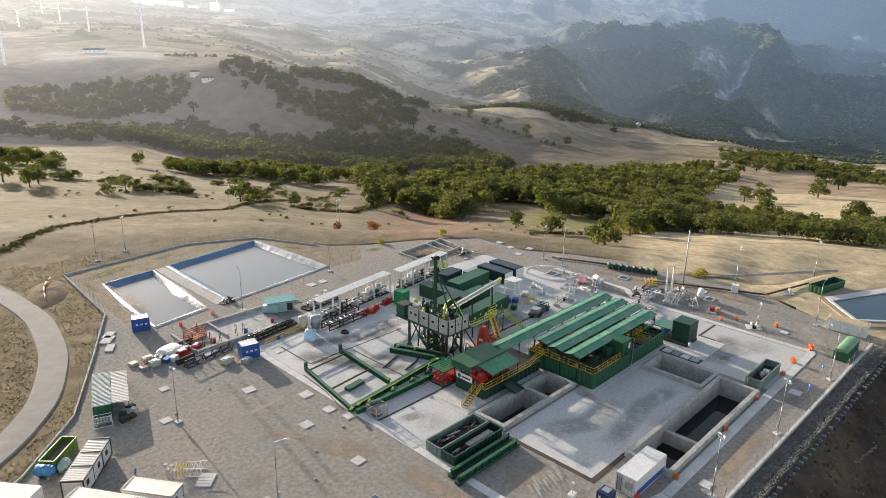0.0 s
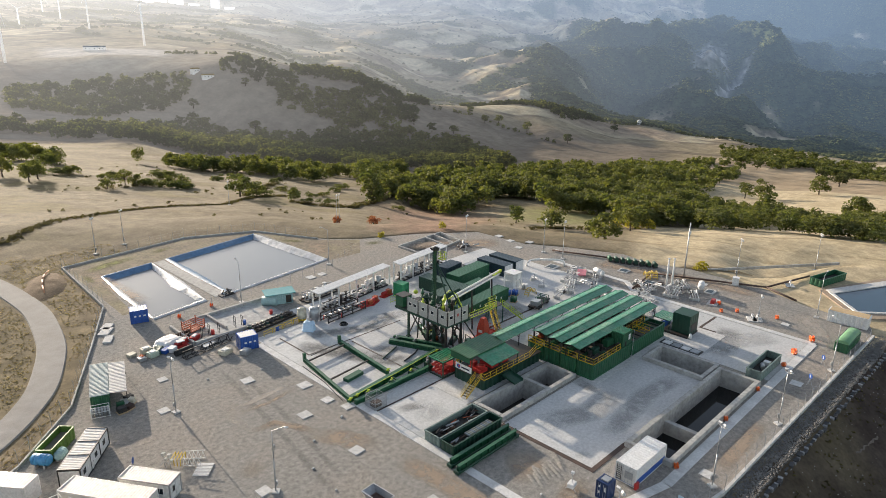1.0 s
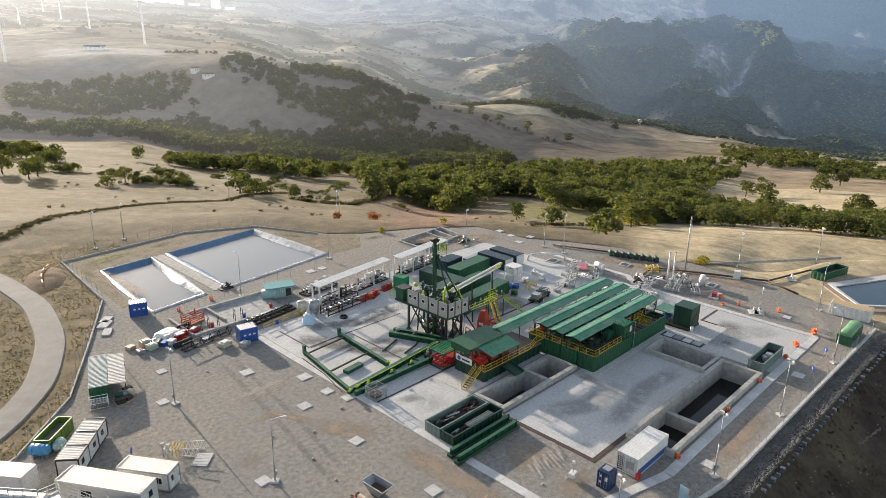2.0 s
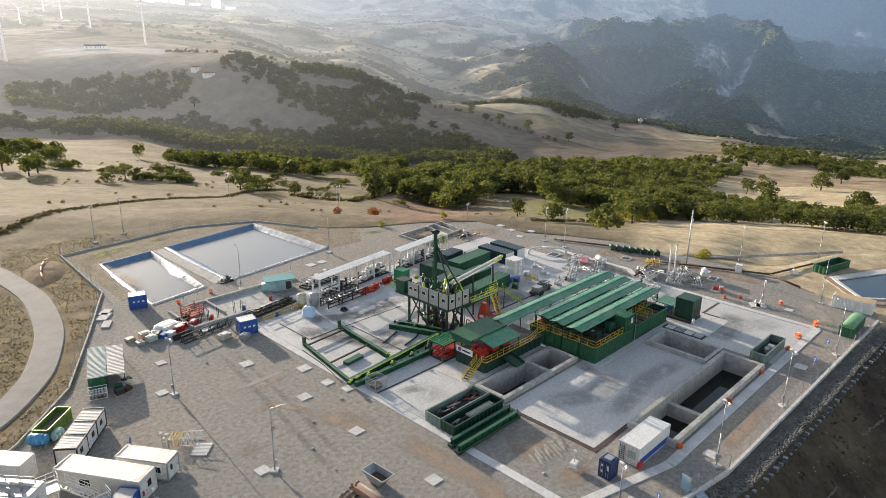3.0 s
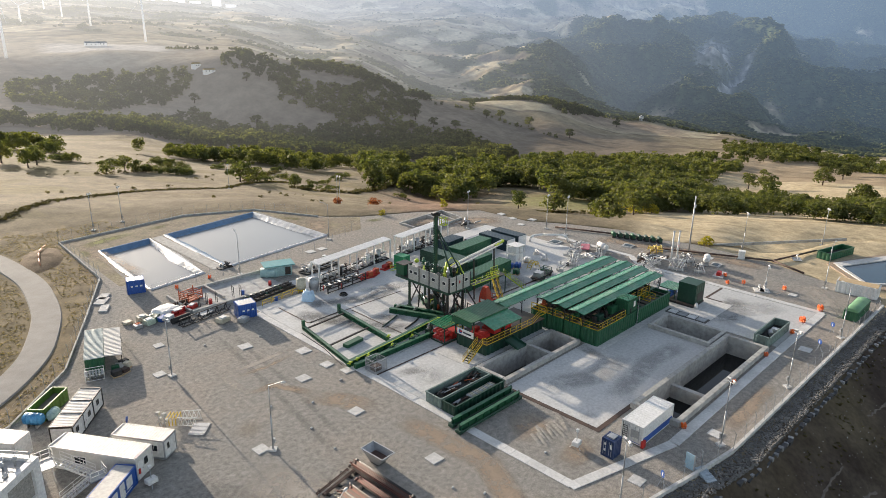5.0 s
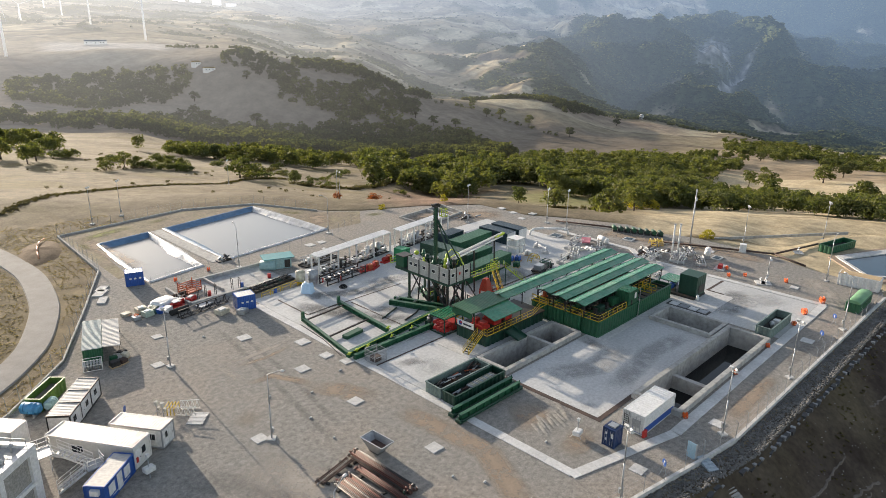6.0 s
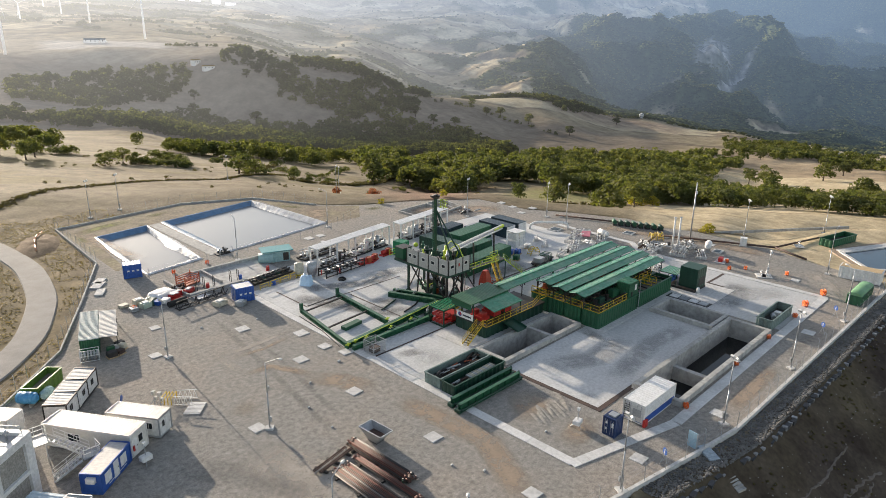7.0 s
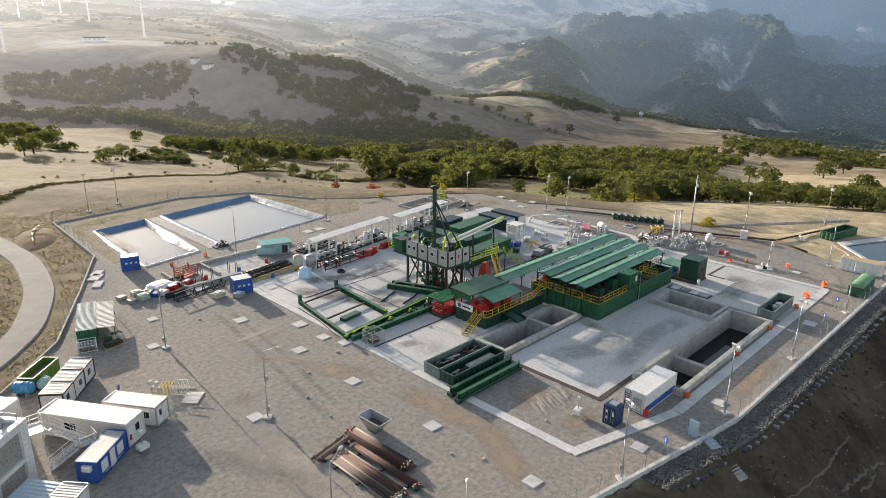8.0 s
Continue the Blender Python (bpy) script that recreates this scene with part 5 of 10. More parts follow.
tube(bm, (-0.6, 6.2, 1.1), (1.4, 6.2, 1.1), 0.6, seg=12)
part("motor", bm, BLUE, genset)
bm = bmesh.new()
tube(bm, (-1.0, 0.6, 0.0), (-1.0, 0.6, 1.0), 0.3, 0.25, 10)
part("filter_pot", bm, WHITE, genset)

# ---- shaker house ----
OLD_GREEN = mat("weathered_green_sheet", (0.028, 0.115, 0.05), 0.5, worn=(0.12, 0.16, 0.08), wear=0.5, grain=2, patch=0.4)
shaker = thing("shaker_house", 0, 0, 0.06, 0, "raised green shaker platform under a green sheet roof with yellow rails", "shaker house")
part("deck", boxes((17.0, 27.3, 1.75, 31.9, 34.0, 1.9)), DARK, shaker, "dark steel deck")
bm = bmesh.new()
ribbed_box(bm, 17.2, 27.6, 0.0, 31.8, 33.8, 1.74, 1.1, 0.08)
part("base", bm, GREEN_DARK, shaker)
for x0, x1, y0, z0, y1, z1, name in ((16.4, 25.2, 30.0, 5.0, 34.3, 5.25, "roof_sheet"), (18.3, 25.2, 27.0, 4.2, 30.1, 4.85, "awning")):
    bm = bmesh.new()
    ribbed(bm, (x0, y0, z0), (x1 - x0, 0, 0), (0, y1 - y0, z1 - z0), (0, 0, 1), 0.45, 0.014)
    ribbed(bm, (x0, y0, z0 - 0.07), (x1 - x0, 0, 0), (0, y1 - y0, z1 - z0), (0, 0, 1), 0.45, 0.03)
    beam(bm, (x0, y0, z0), (x1, y0, z0), 0.08, 0.16)
    part(name, bm, OLD_GREEN if name == "roof_sheet" else GREEN_ROOF, shaker)
for x in (16.8, 21, 25):
    for y, z in ((30.1, 5.0), (34.0, 5.2), (27.4, 4.25)):
        if x > 17 or y > 28:
            bm = bmesh.new()
            beam(bm, (x + 0.3, y, 1.9), (x + 0.3, y, z), 0.13)
            part("roof_post", bm, GREEN_DARK, shaker)
part("gable_sheet", boxes((16.5, 30.1, 4.0, 16.56, 34.2, 5.0)), GREEN, shaker)
for k, x in enumerate((18.2, 21.0, 23.6)):
    part("shaker_bed", boxes((x, 29.2, 1.9, x + 1.7, 31.8, 2.5), (x + 0.2, 29.4, 2.5, x + 1.4, 30.4, 3.0), (x + 0.3, 31.0, 2.5, x + 1.3, 31.7, 3.2)), RED, shaker, "red shale shaker")
railing(shaker, [(17.0, 27.3, 1.9), (28.5, 27.3, 1.9), (30.2, 27.3, 2.7), (32.2, 27.3, 2.7), (32.2, 30.4, 2.7)])
railing(shaker, [(17.0, 27.3, 1.9), (17.0, 27.9, 1.9)])
stairs(shaker, (17.0, 28.7, 1.9), (13.2, 28.2, 0.05), 1.0, YELLOW)
sign = part("sign_board", boxes((16.86, 30.0, 2.1, 16.94, 33.4, 3.1)), WHITE, shaker, "white company board with a round emblem and lettering bars")
bm = bmesh.new()
tube(bm, (16.85, 32.7, 2.6), (16.83, 32.7, 2.6), 0.36, seg=16)
part("emblem", bm, BLUE, sign)
bm = bmesh.new()
tube(bm, (16.83, 32.55, 2.68), (16.815, 32.55, 2.68), 0.2, seg=14)
part("emblem_spot", bm, RED, sign)
part("lettering_bar", boxes((16.835, 30.4, 2.45, 16.855, 32.1, 2.72)), INK, sign)
chute = thing("cuttings_chute", 0, 0, 0, 0, "green steel chute sloping from the shaker deck to the pit", "chute")
bm = bmesh.new()
sheet(bm, [(21.0, 27.2, 1.6), (23.2, 27.2, 1.6), (23.2, 24.4, 0.95), (21.0, 24.4, 0.95)], 0.08)
beam(bm, (21.0, 27.2, 1.75), (21.0, 24.4, 1.1), 0.06, 0.3)
beam(bm, (23.2, 27.2, 1.75), (23.2, 24.4, 1.1), 0.06, 0.3)
part("tray", bm, GREEN_DARK, chute)

# ---- accumulator unit ----
acc = thing("accumulator_unit", 15.2, 34.6, 0.05, 0, "red pressure unit in a green frame under a slatted green roof", "pressure unit")
bm = bmesh.new()
for x in (0.1, 4.3):
    for y in (0.1, 3.3):
        beam(bm, (x, y, 0), (x, y, 2.9), 0.16)
for z in (0.15, 2.85):
    for a, b in (((0.1, 0.1), (4.3, 0.1)), ((0.1, 3.3), (4.3, 3.3)), ((0.1, 0.1), (0.1, 3.3)), ((4.3, 0.1), (4.3, 3.3))):
        beam(bm, (*a, z), (*b, z), 0.16)
part("frame", bm, GREEN_DARK, acc)
for k in range(10):
    bm = bmesh.new()
    beam(bm, (0.1 + 0.465 * k, 0.0, 2.98), (0.1 + 0.465 * k, 3.4, 2.98), 0.26, 0.08)
    part("roof_slat", bm, GREEN_ROOF, acc)
for i in range(4):
    for j in range(2):
        bm = bmesh.new()
        tube(bm, (0.4, 0.6 + 0.72 * i, 0.55 + 1.0 * j), (2.0, 0.6 + 0.72 * i, 0.55 + 1.0 * j), 0.3, seg=10)
        part("bottle", bm, RED, acc)
part("pump_block", boxes((2.3, 0.4, 0.2, 4.0, 3.0, 1.5)), RED, acc)

# ---- substructure, rig floor and mast ----
rig = thing("drilling_rig", 0, 0, 0.05, 0, "green drilling rig with grey windwalls and a short mast", "drilling rig")
for x in (22.4, 26.3):
    for y in (41.0, 45.5, 50.5):
        bm = bmesh.new()
        beam(bm, (x, y, 0), (x, y, 5.9), 0.34)
        beam(bm, (x - 0.35, y, 0.08), (x + 0.35, y, 0.08), 0.7, 0.16)
        part("column", bm, GREEN_DARK if (x + y) % 2 < 1.2 else DARK, rig)
for y in (41.0, 50.5):
    for a, b in (((22.4, 0.4), (26.3, 5.7)), ((26.3, 5.7), (30.2, 0.4)), ((22.4, 5.7), (26.3, 3.0))):
        bm = bmesh.new()
        beam(bm, (a[0], y, a[1]), (b[0], y, b[1]), 0.18)
        part("brace", bm, DARK, rig)
for x in (22.4, 26.3):
    for a, b in (((41.0, 0.4), (45.5, 5.7)), ((45.5, 0.4), (50.5, 5.7)), ((45.5, 5.7), (41.0, 2.8))):
        bm = bmesh.new()
        beam(bm, (x, a[0], a[1]), (x, b[0], b[1]), 0.18)
        part("brace", bm, DARK, rig)
part("floor_frame", boxes((20.9, 39.4, 5.55, 27.0, 52.6, 5.95)), GREEN_DARK, rig)
part("floor_plate", boxes((21.0, 39.5, 5.96, 26.9, 52.5, 6.02)), DARK, rig)


def windwall(y0, y1, x, axis, windows):
    w = part("windwall", boxes((x, y0, 6.0, x + 0.09, y1, 8.6) if axis == "x" else (y0, x, 6.0, y1, x + 0.09, 8.6)), GREY_PANEL, rig, "grey panel with small windows")
    for c in windows:
        for z0, z1, o, m, n in ((7.1, 7.8, 0.02, GREY_PANEL, "window_frame"), (7.2, 7.7, 0.03, GLASS, "pane")):
            h = 0.42 if n == "window_frame" else 0.34
            part(n, boxes((x - o, c - h, z0, x, c + h, z1) if axis == "x" else (c - h, x - o, z0, c + h, x, z1)), WHITE if n == "window_frame" else m, w)
    bm = bmesh.new()
    for c in (y0, y1):
        a = (x - 0.04, c, 6) if axis == "x" else (c, x - 0.04, 6)
        beam(bm, a, (a[0], a[1], 8.65), 0.1)
    part("edge_post", bm, DARK, w)


windwall(39.25, 41.5, 20.9, "x", (40.4,))
windwall(41.55, 43.9, 20.9, "x", (42.9,))
windwall(43.95, 46.4, 20.9, "x", (45.2,))
windwall(46.45, 49.3, 20.9, "x", (47.3, 48.5))
windwall(20.95, 22.6, 39.2, "y", (21.8,))
windwall(22.65, 24.3, 39.2, "y", ())
windwall(24.35, 26.1, 39.2, "y", (25.1,))
part("red_notice", boxes((23.3, 39.15, 7.2, 23.6, 39.19, 7.7)), RED, rig)
cabin = part("driller_cabin", boxes((21.1, 50.6, 6.0, 23.2, 52.6, 8.0)), GREEN, rig, "green steel cabin on the rig floor")
part("cabin_roof", boxes((21.0, 50.5, 8.0, 23.3, 52.7, 8.1)), DARK, cabin)
bm = bmesh.new()
bmesh.ops.create_icosphere(bm, subdivisions=2, radius=0.45, matrix=Matrix.Translation((25.4, 51.8, 7.6)))
part("hose_bundle", bm, LIME, rig, "lime hydraulic swivel")
railing(rig, [(21.0, 54.0, 6.0), (24.0, 54.0, 6.0)], material=LIME)

# mast
MX, MY = 23.3, 44.8
bm = bmesh.new()
beam(bm, (MX, MY, 0.1), (MX, MY, 18.0), 0.48, 0.44)
for z in (6.5, 9.5, 12.5, 15.5):
    beam(bm, (MX, MY, z), (MX, MY, z + 0.25), 0.6, 0.56)
part("mast", bm, GREEN_DARK, rig)
bm = bmesh.new()
for k in range(34):
    beam(bm, (MX - 0.4, MY - 0.25, 6.4 + 0.33 * k), (MX - 0.4, MY + 0.25, 6.4 + 0.33 * k), 0.05)
for o in (-0.25, 0.25):
    beam(bm, (MX - 0.4, MY + o, 6.2), (MX - 0.4, MY + o, 17.6), 0.05)
part("ladder", bm, GREEN, rig)
bm = bmesh.new()
box(bm, MX - 0.45, MY - 0.5, 17.9, MX + 0.45, MY + 0.5, 18.15)
beam(bm, (MX - 0.6, MY + 0.6, 18.25), (MX + 0.4, MY - 0.7, 18.35), 0.3, 0.2)
for k in (-0.25, 0.05, 0.3):
    tube(bm, (MX + k, MY - 0.3, 18.3), (MX + k, MY + 0.3, 18.3), 0.22, seg=10)
part("crown", bm, DARK, rig)
basket = railing(rig, [(MX + 0.4, MY - 1.5, 16.3), (MX + 1.3, MY - 1.5, 16.3), (MX + 1.3, MY - 0.4, 16.3), (MX + 0.4, MY - 0.4, 16.3), (MX + 0.4, MY - 1.5, 16.3)], 1.3, LIME, 0.5, "basket")
for foot in ((26.7, 40.4, 6.05), (24.6, 41.4, 6.05)):
    bm = bmesh.new()
    tube(bm, (MX + 0.2, MY - 0.2, 15.6), foot, 0.13, 0.16, 8)
    part("mast_stay", bm, GREEN_DARK, rig)
# tools on the rig floor
for x, y, r, h, m in ((24.6, 43.0, 0.25, 2.8, STEEL), (25.4, 44.2, 0.3, 3.2, LIME), (26.3, 43.2, 0.25, 2.2, DARK), (24.4, 46.3, 0.4, 1.8, GREEN), (26.2, 45.4, 0.5, 1.6, GREEN), (26.0, 47.5, 0.35, 2.4, STEEL), (26.5, 41.4, 0.3, 2.0, LIME), (25.2, 40.4, 0.2, 1.5, GREEN), (24.0, 41.6, 0.3, 1.3, DARK), (22.2, 43.6, 0.3, 1.5, GREEN_DARK), (25.6, 49.2, 0.5, 1.9, GREEN_DARK), (24.2, 48.4, 0.35, 1.4, DARK), (26.2, 50.8, 0.25, 2.3, GREEN), (22.0, 48.9, 0.2, 2.2, DARK), (23.0, 42.4, 0.15, 3.0, LIME), (22.4, 46.8, 0.2, 2.6, LIME)):
    bm = bmesh.new()
    tube(bm, (x, y, 6.0), (x, y, 6.0 + h), r, r * 0.8, 8)
    tube(bm, (x, y, 6.0 + h * 0.6), (x, y, 6.0 + h * 0.75), r * 1.5, seg=8)
    part("floor_tool", bm, m, rig)
for pts in ([(25.4, 44.2, 9.2), (26.2, 43.8, 10.0), (26.6, 42.4, 9.4), (26.5, 41.4, 8.0)], [(24.6, 43.0, 8.8), (25.6, 42.2, 9.6), (26.6, 42.4, 8.6), (26.8, 43.0, 7.2)]):
    bm = bmesh.new()
    path_tube(bm, pts, 0.09, 6)
    part("hose", bm, LIME, rig)
# slanting pipe arm behind the floor
bm = bmesh.new()
beam(bm, (26.4, 43.6, 8.1), (42.5, 46.0, 8.5), 0.5, 0.16)
arm = part("pipe_arm", bm, STEEL, rig)
for dy, dz, m, n in ((-0.35, 0, WHITE, "arm_rail"), (0.35, 0, STEEL, "arm_rail"), (0, 0.55, WHITE, "arm_rail")):
    bm = bmesh.new()
    beam(bm, (26.4, 43.6 + dy, 8.2 + dz), (42.5, 46.0 + dy, 8.6 + dz), 0.2)
    part(n, bm, m, arm)
for k in range(14):
    bm = bmesh.new()
    f0, f1 = k / 14, (k + 0.5) / 14
    p = lambda f, dy, dz: (26.4 + 16.1 * f, 43.6 + 2.4 * f + dy, 8.2 + 0.4 * f + dz)
    beam(bm, p(f0, -0.35, 0), p(f1, 0, 0.55), 0.08)
    beam(bm, p(f1, 0, 0.55), p(f0, 0.35, 0), 0.08)
    part("arm_lattice", bm, STEEL, arm)
bm = bmesh.new()
beam(bm, (40.5, 45.7, 8.5), (43.4, 46.3, 8.9), 0.6, 0.4)
part("arm_head", bm, LIME, arm)
for x in (33.0, 40.0):
    bm = bmesh.new()
    beam(bm, (x, 44.2 + (x - 33) * 0.15, 0.05), (x, 44.6 + (x - 33) * 0.15, 8.3), 0.22)
    part("arm_prop", bm, DARK, arm)

rr = random.Random(21)
for k in range(8):
    x, y = rr.uniform(21.6, 26.6), rr.uniform(39.8, 52.0)
    bm = bmesh.new()
    path_tube(bm, [(x, y, rr.uniform(0.1, 0.6)), (x + rr.uniform(-0.5, 0.5), y + rr.uniform(-0.6, 0.6), rr.uniform(2.0, 4.0)), (x + rr.uniform(-1, 1), y + rr.uniform(-1.2, 1.2), 5.5)], rr.choice((0.06, 0.09, 0.14)), 6)
    part("riser_pipe", bm, rr.choice((DARK, DARK, GREEN_DARK, STEEL)), rig)
for k in range(10):
    x, y, z = rr.uniform(21.4, 26.4), rr.uniform(40.2, 51.6), rr.uniform(6.6, 7.8)
    bm = bmesh.new()
    path_tube(bm, [(x, y, 6.0), (x, y, z), (x + rr.uniform(-1.2, 1.2), y + rr.uniform(-1.5, 1.5), z + rr.uniform(0.2, 1.0)), (x + rr.uniform(-0.6, 0.6), y + rr.uniform(-1, 1), 6.1)], rr.choice((0.05, 0.08, 0.11)), 6)
    part("hose", bm, rr.choice((LIME, GREEN, GREEN, DARK, STEEL)), rig)
# access stair of the rig
acc_stair = thing("access_stair", 0, 0, 0.05, 0, "yellow steel walkway and stairs up to the rig floor", "stairs")
part("platform", boxes((37.6, 42.2, 3.9, 39.8, 44.4, 4.0)), DARK, acc_stair)
part("walkway", boxes((26.6, 39.6, 5.45, 32.2, 40.7, 5.55)), DARK, acc_stair)
railing(acc_stair, [(26.6, 39.6, 5.5), (32.2, 39.6, 5.5)], material=LIME)
railing(acc_stair, [(37.6, 42.2, 4.0), (37.6, 44.4, 4.0), (39.8, 44.4, 4.0)], material=LIME)
stairs(acc_stair, (32.2, 40.2, 5.5), (37.6, 42.8, 4.0), 0.9, LIME)
stairs(acc_stair, (39.3, 42.4, 4.0), (43.6, 40.2, 0.05), 0.9, LIME)
stairs(acc_stair, (36.0, 42.2, 4.2), (34.5, 38.6, 0.05), 0.9, YELLOW)
for x, y in ((37.7, 42.3), (39.7, 44.3), (37.7, 44.3), (39.7, 42.3), (32.2, 40.2)):
    bm = bmesh.new()
    beam(bm, (x, y, 0), (x, y, 3.9 if x > 33 else 5.4), 0.14)
    part("support", bm, GREEN_DARK, acc_stair)

# red separator
SEP_RED = mat("bright_red_paint", (0.50, 0.055, 0.025), 0.5, wear=0.4, grain=4, patch=0.8)
sep = thing("red_separator", 31.6, 40.3, 0.05, 12, "tall red steel separator on a railed skid", "separator")
part("skid", boxes((-1.8, -1.3, 0, 3.6, 1.3, 0.35)), SEP_RED, sep)
bm = bmesh.new()
for k, (z, w) in enumerate(((0.35, 1.0), (2.2, 0.95), (3.2, 0.75), (4.1, 0.45))):
    if k:
        z0, w0 = last_level
        a = [bm.verts.new((sx * w0, sy * w0 * 0.8, z0)) for sx, sy in ((-1, -1), (1, -1), (1, 1), (-1, 1))]
        b = [bm.verts.new((sx * w, sy * w * 0.8, z)) for sx, sy in ((-1, -1), (1, -1), (1, 1), (-1, 1))]
        for j in range(4):
            bm.faces.new((a[j], a[(j + 1) % 4], b[(j + 1) % 4], b[j]))
    last_level = (z, w)
bm.faces.new(b)
part("body", bm, SEP_RED, sep)
part("plate", boxes((-1.04, -0.4, 1.5, -1.0, 0.4, 2.0)), WHITE, sep)
railing(sep, [(1.3, -1.2, 0.35), (3.5, -1.2, 0.35), (3.5, 1.2, 0.35), (1.3, 1.2, 0.35)], 1.2, SEP_RED, 0.8)

# ---- catwalk beams lying on the slab ----
cat = thing("catwalk_frame", 0, 0, 0.05, 0, "long green steel skid beams joined in a frame on the slab", "beam frame")


def ibeam(name, a, b, h=0.7, w=0.55, material=GREEN):
    bm = bmesh.new()
    a, b = Vector(a), Vector(b)
    beam(bm, a + Vector((0, 0, h - 0.06)), b + Vector((0, 0, h - 0.06)), w, 0.12)
    beam(bm, a + Vector((0, 0, 0.06)), b + Vector((0, 0, 0.06)), w, 0.12)
    beam(bm, a + Vector((0, 0, h / 2)), b + Vector((0, 0, h / 2)), 0.14, h - 0.1)
    n = round((b - a).length / 1.6)
    for k in range(n + 1):
        p = a.lerp(b, k / n)
        d = (b - a).normalized() * 0.04
        beam(bm, p - d + Vector((0, 0, h / 2)), p + d + Vector((0, 0, h / 2)), w * 0.9, h - 0.1)
    return part(name, bm, material, cat)


ibeam("skid_beam", (2.6, 55.0, 0), (0.2, 40.0, 0), 0.7, 0.5)
ibeam("skid_beam", (11.2, 56.5, 0), (9.9, 42.2, 0), 0.8, 0.6)
ibeam("skid_beam", (-0.2, 39.6, 0), (21.5, 41.9, 0), 0.9, 0.7)
ibeam("skid_beam", (0.2, 38.4, 0), (16.5, 38.5, 0), 0.8, 0.6)
ibeam("skid_beam", (17.8, 50.6, 0), (22.0, 41.0, 0), 0.9, 0.7)
ibeam("skid_beam", (19.4, 51.2, 0), (23.2, 42.2, 0), 0.9, 0.6)
for a, b in (((2.4, 54.2, 0.5), (11.0, 55.0, 0.5)), ((1.2, 46.6, 0.4), (10.4, 47.6, 0.4)), ((4.0, 38.4, 0.6), (4.2, 40.0, 0.6)), ((9.0, 38.5, 0.6), (9.2, 40.4, 0.6)), ((14.0, 38.5, 0.6), (14.2, 41.0, 0.6))):
    bm = bmesh.new()
    beam(bm, a, b, 0.25, 0.22)
    part("tie_beam", bm, DARK if b[0] > 10 and a[0] < 3 else GREEN, cat)
for x, y in ((2.7, 55.3), (11.2, 56.8)):
    part("stop_post", boxes((x - 0.25, y - 0.2, 0, x + 0.25, y + 0.2, 1.6)), GREEN, cat)
for x, y in ((-0.3, 39.0), (9.9, 42.0), (20.5, 41.3), (1.2, 39.2)):
    bm = bmesh.new()
    tube(bm, (x, y, 0.7), (x, y, 1.15), 0.16, seg=8)
    tube(bm, (x - 0.45, y, 0.95), (x + 0.45, y, 0.95), 0.09, seg=6)
    part("hydraulic_jack", bm, LIME, cat)
pad_block = thing("steel_block", 5.2, 45.2, 0.05, 8, "low green steel block on the slab", "steel block")
part("body", boxes((-1.8, -0.55, 0, 1.8, 0.55, 0.55)), GREEN, pad_block)

# gear under and beside the rig floor
bop = thing("blowout_preventer", 24.2, 45.2, 0.05, 0, "stack of dark valve bodies under the rig floor", "valve stack")
for z0, z1, r, m in ((0, 0.5, 0.9, DARK), (0.5, 1.6, 0.55, RUST_ORANGE), (1.6, 1.9, 0.8, DARK), (1.9, 3.2, 0.5, DARK), (3.2, 3.5, 0.75, STEEL), (3.5, 5.5, 0.42, TAN)):
    bm = bmesh.new()
    tube(bm, (0, 0, z0), (0, 0, z1), r, seg=12)
    part("valve_body", bm, m, bop)
rr = random.Random(77)
for k in range(12):
    x, y = rr.uniform(20.5, 27.5), rr.uniform(38.6, 51.5)
    if abs(x - 24.2) < 1.2 and abs(y - 45.2) < 1.2:
        continue
    o = thing("floor_gear", x, y, 0.05, rr.uniform(0, 90), "dark steel gear box with pipe stubs under the rig", "machine gear", "gear under the rig")
    sx, sy, h = rr.uniform(0.4, 1.0), rr.uniform(0.3, 0.7), rr.uniform(0.4, 1.5)
    part("base", boxes((-sx, -sy, 0, sx, sy, h)), rr.choice((DARK, GREEN_DARK, DARK, GREEN)), o)
    bm = bmesh.new()
    path_tube(bm, [(0, 0, h), (0, 0, h + 0.5), (sx + 0.6, 0, h + 0.5), (sx + 0.6, 0, 0)], 0.09, 6)
    part("pipe", bm, rr.choice((DARK, STEEL, LIME)), o)
# loose lines beside the catwalk beams
for pts, r, m, lab in (([(1.4, 54.0, 0.15), (0.8, 47.0, 0.15), (-0.6, 40.6, 0.15)], 0.07, DARK, "dark hydraulic line lying beside the skid beam"), ([(12.2, 55.5, 0.15), (11.2, 48.0, 0.15), (10.8, 42.6, 0.15)], 0.07, DARK, "dark hydraulic line lying beside the skid beam"),
                       ([(1.0, 39.3, 1.0), (10.0, 40.1, 1.05), (20.5, 41.4, 1.05)], 0.06, LIME, "lime hydraulic hose laid along the skid beam"), ([(1.5, 37.6, 0.12), (9.0, 37.7, 0.12), (15.6, 37.8, 0.12)], 0.1, STEEL, "grey steel pipe lying beside the skid beam"),
                       ([(3.8, 54.9, 0.95), (7.0, 55.2, 0.95), (10.4, 55.4, 0.95)], 0.08, DARK, "dark rod joining the two skid beams"), ([(15.0, 43.6, 0.12), (18.5, 44.6, 0.12), (21.0, 46.0, 0.12)], 0.14, DARK, "dark steel pipe lying on the slab"),
                       ([(12.8, 46.8, 0.12), (17.6, 48.6, 0.12)], 0.12, GREEN_DARK, "green steel pipe lying on the slab")):
    o = thing("hose_line", 0, 0, 0.0, 0, lab, "hose")
    bm = bmesh.new()
    path_tube(bm, pts, r, 6)
    part("line", bm, m, o)
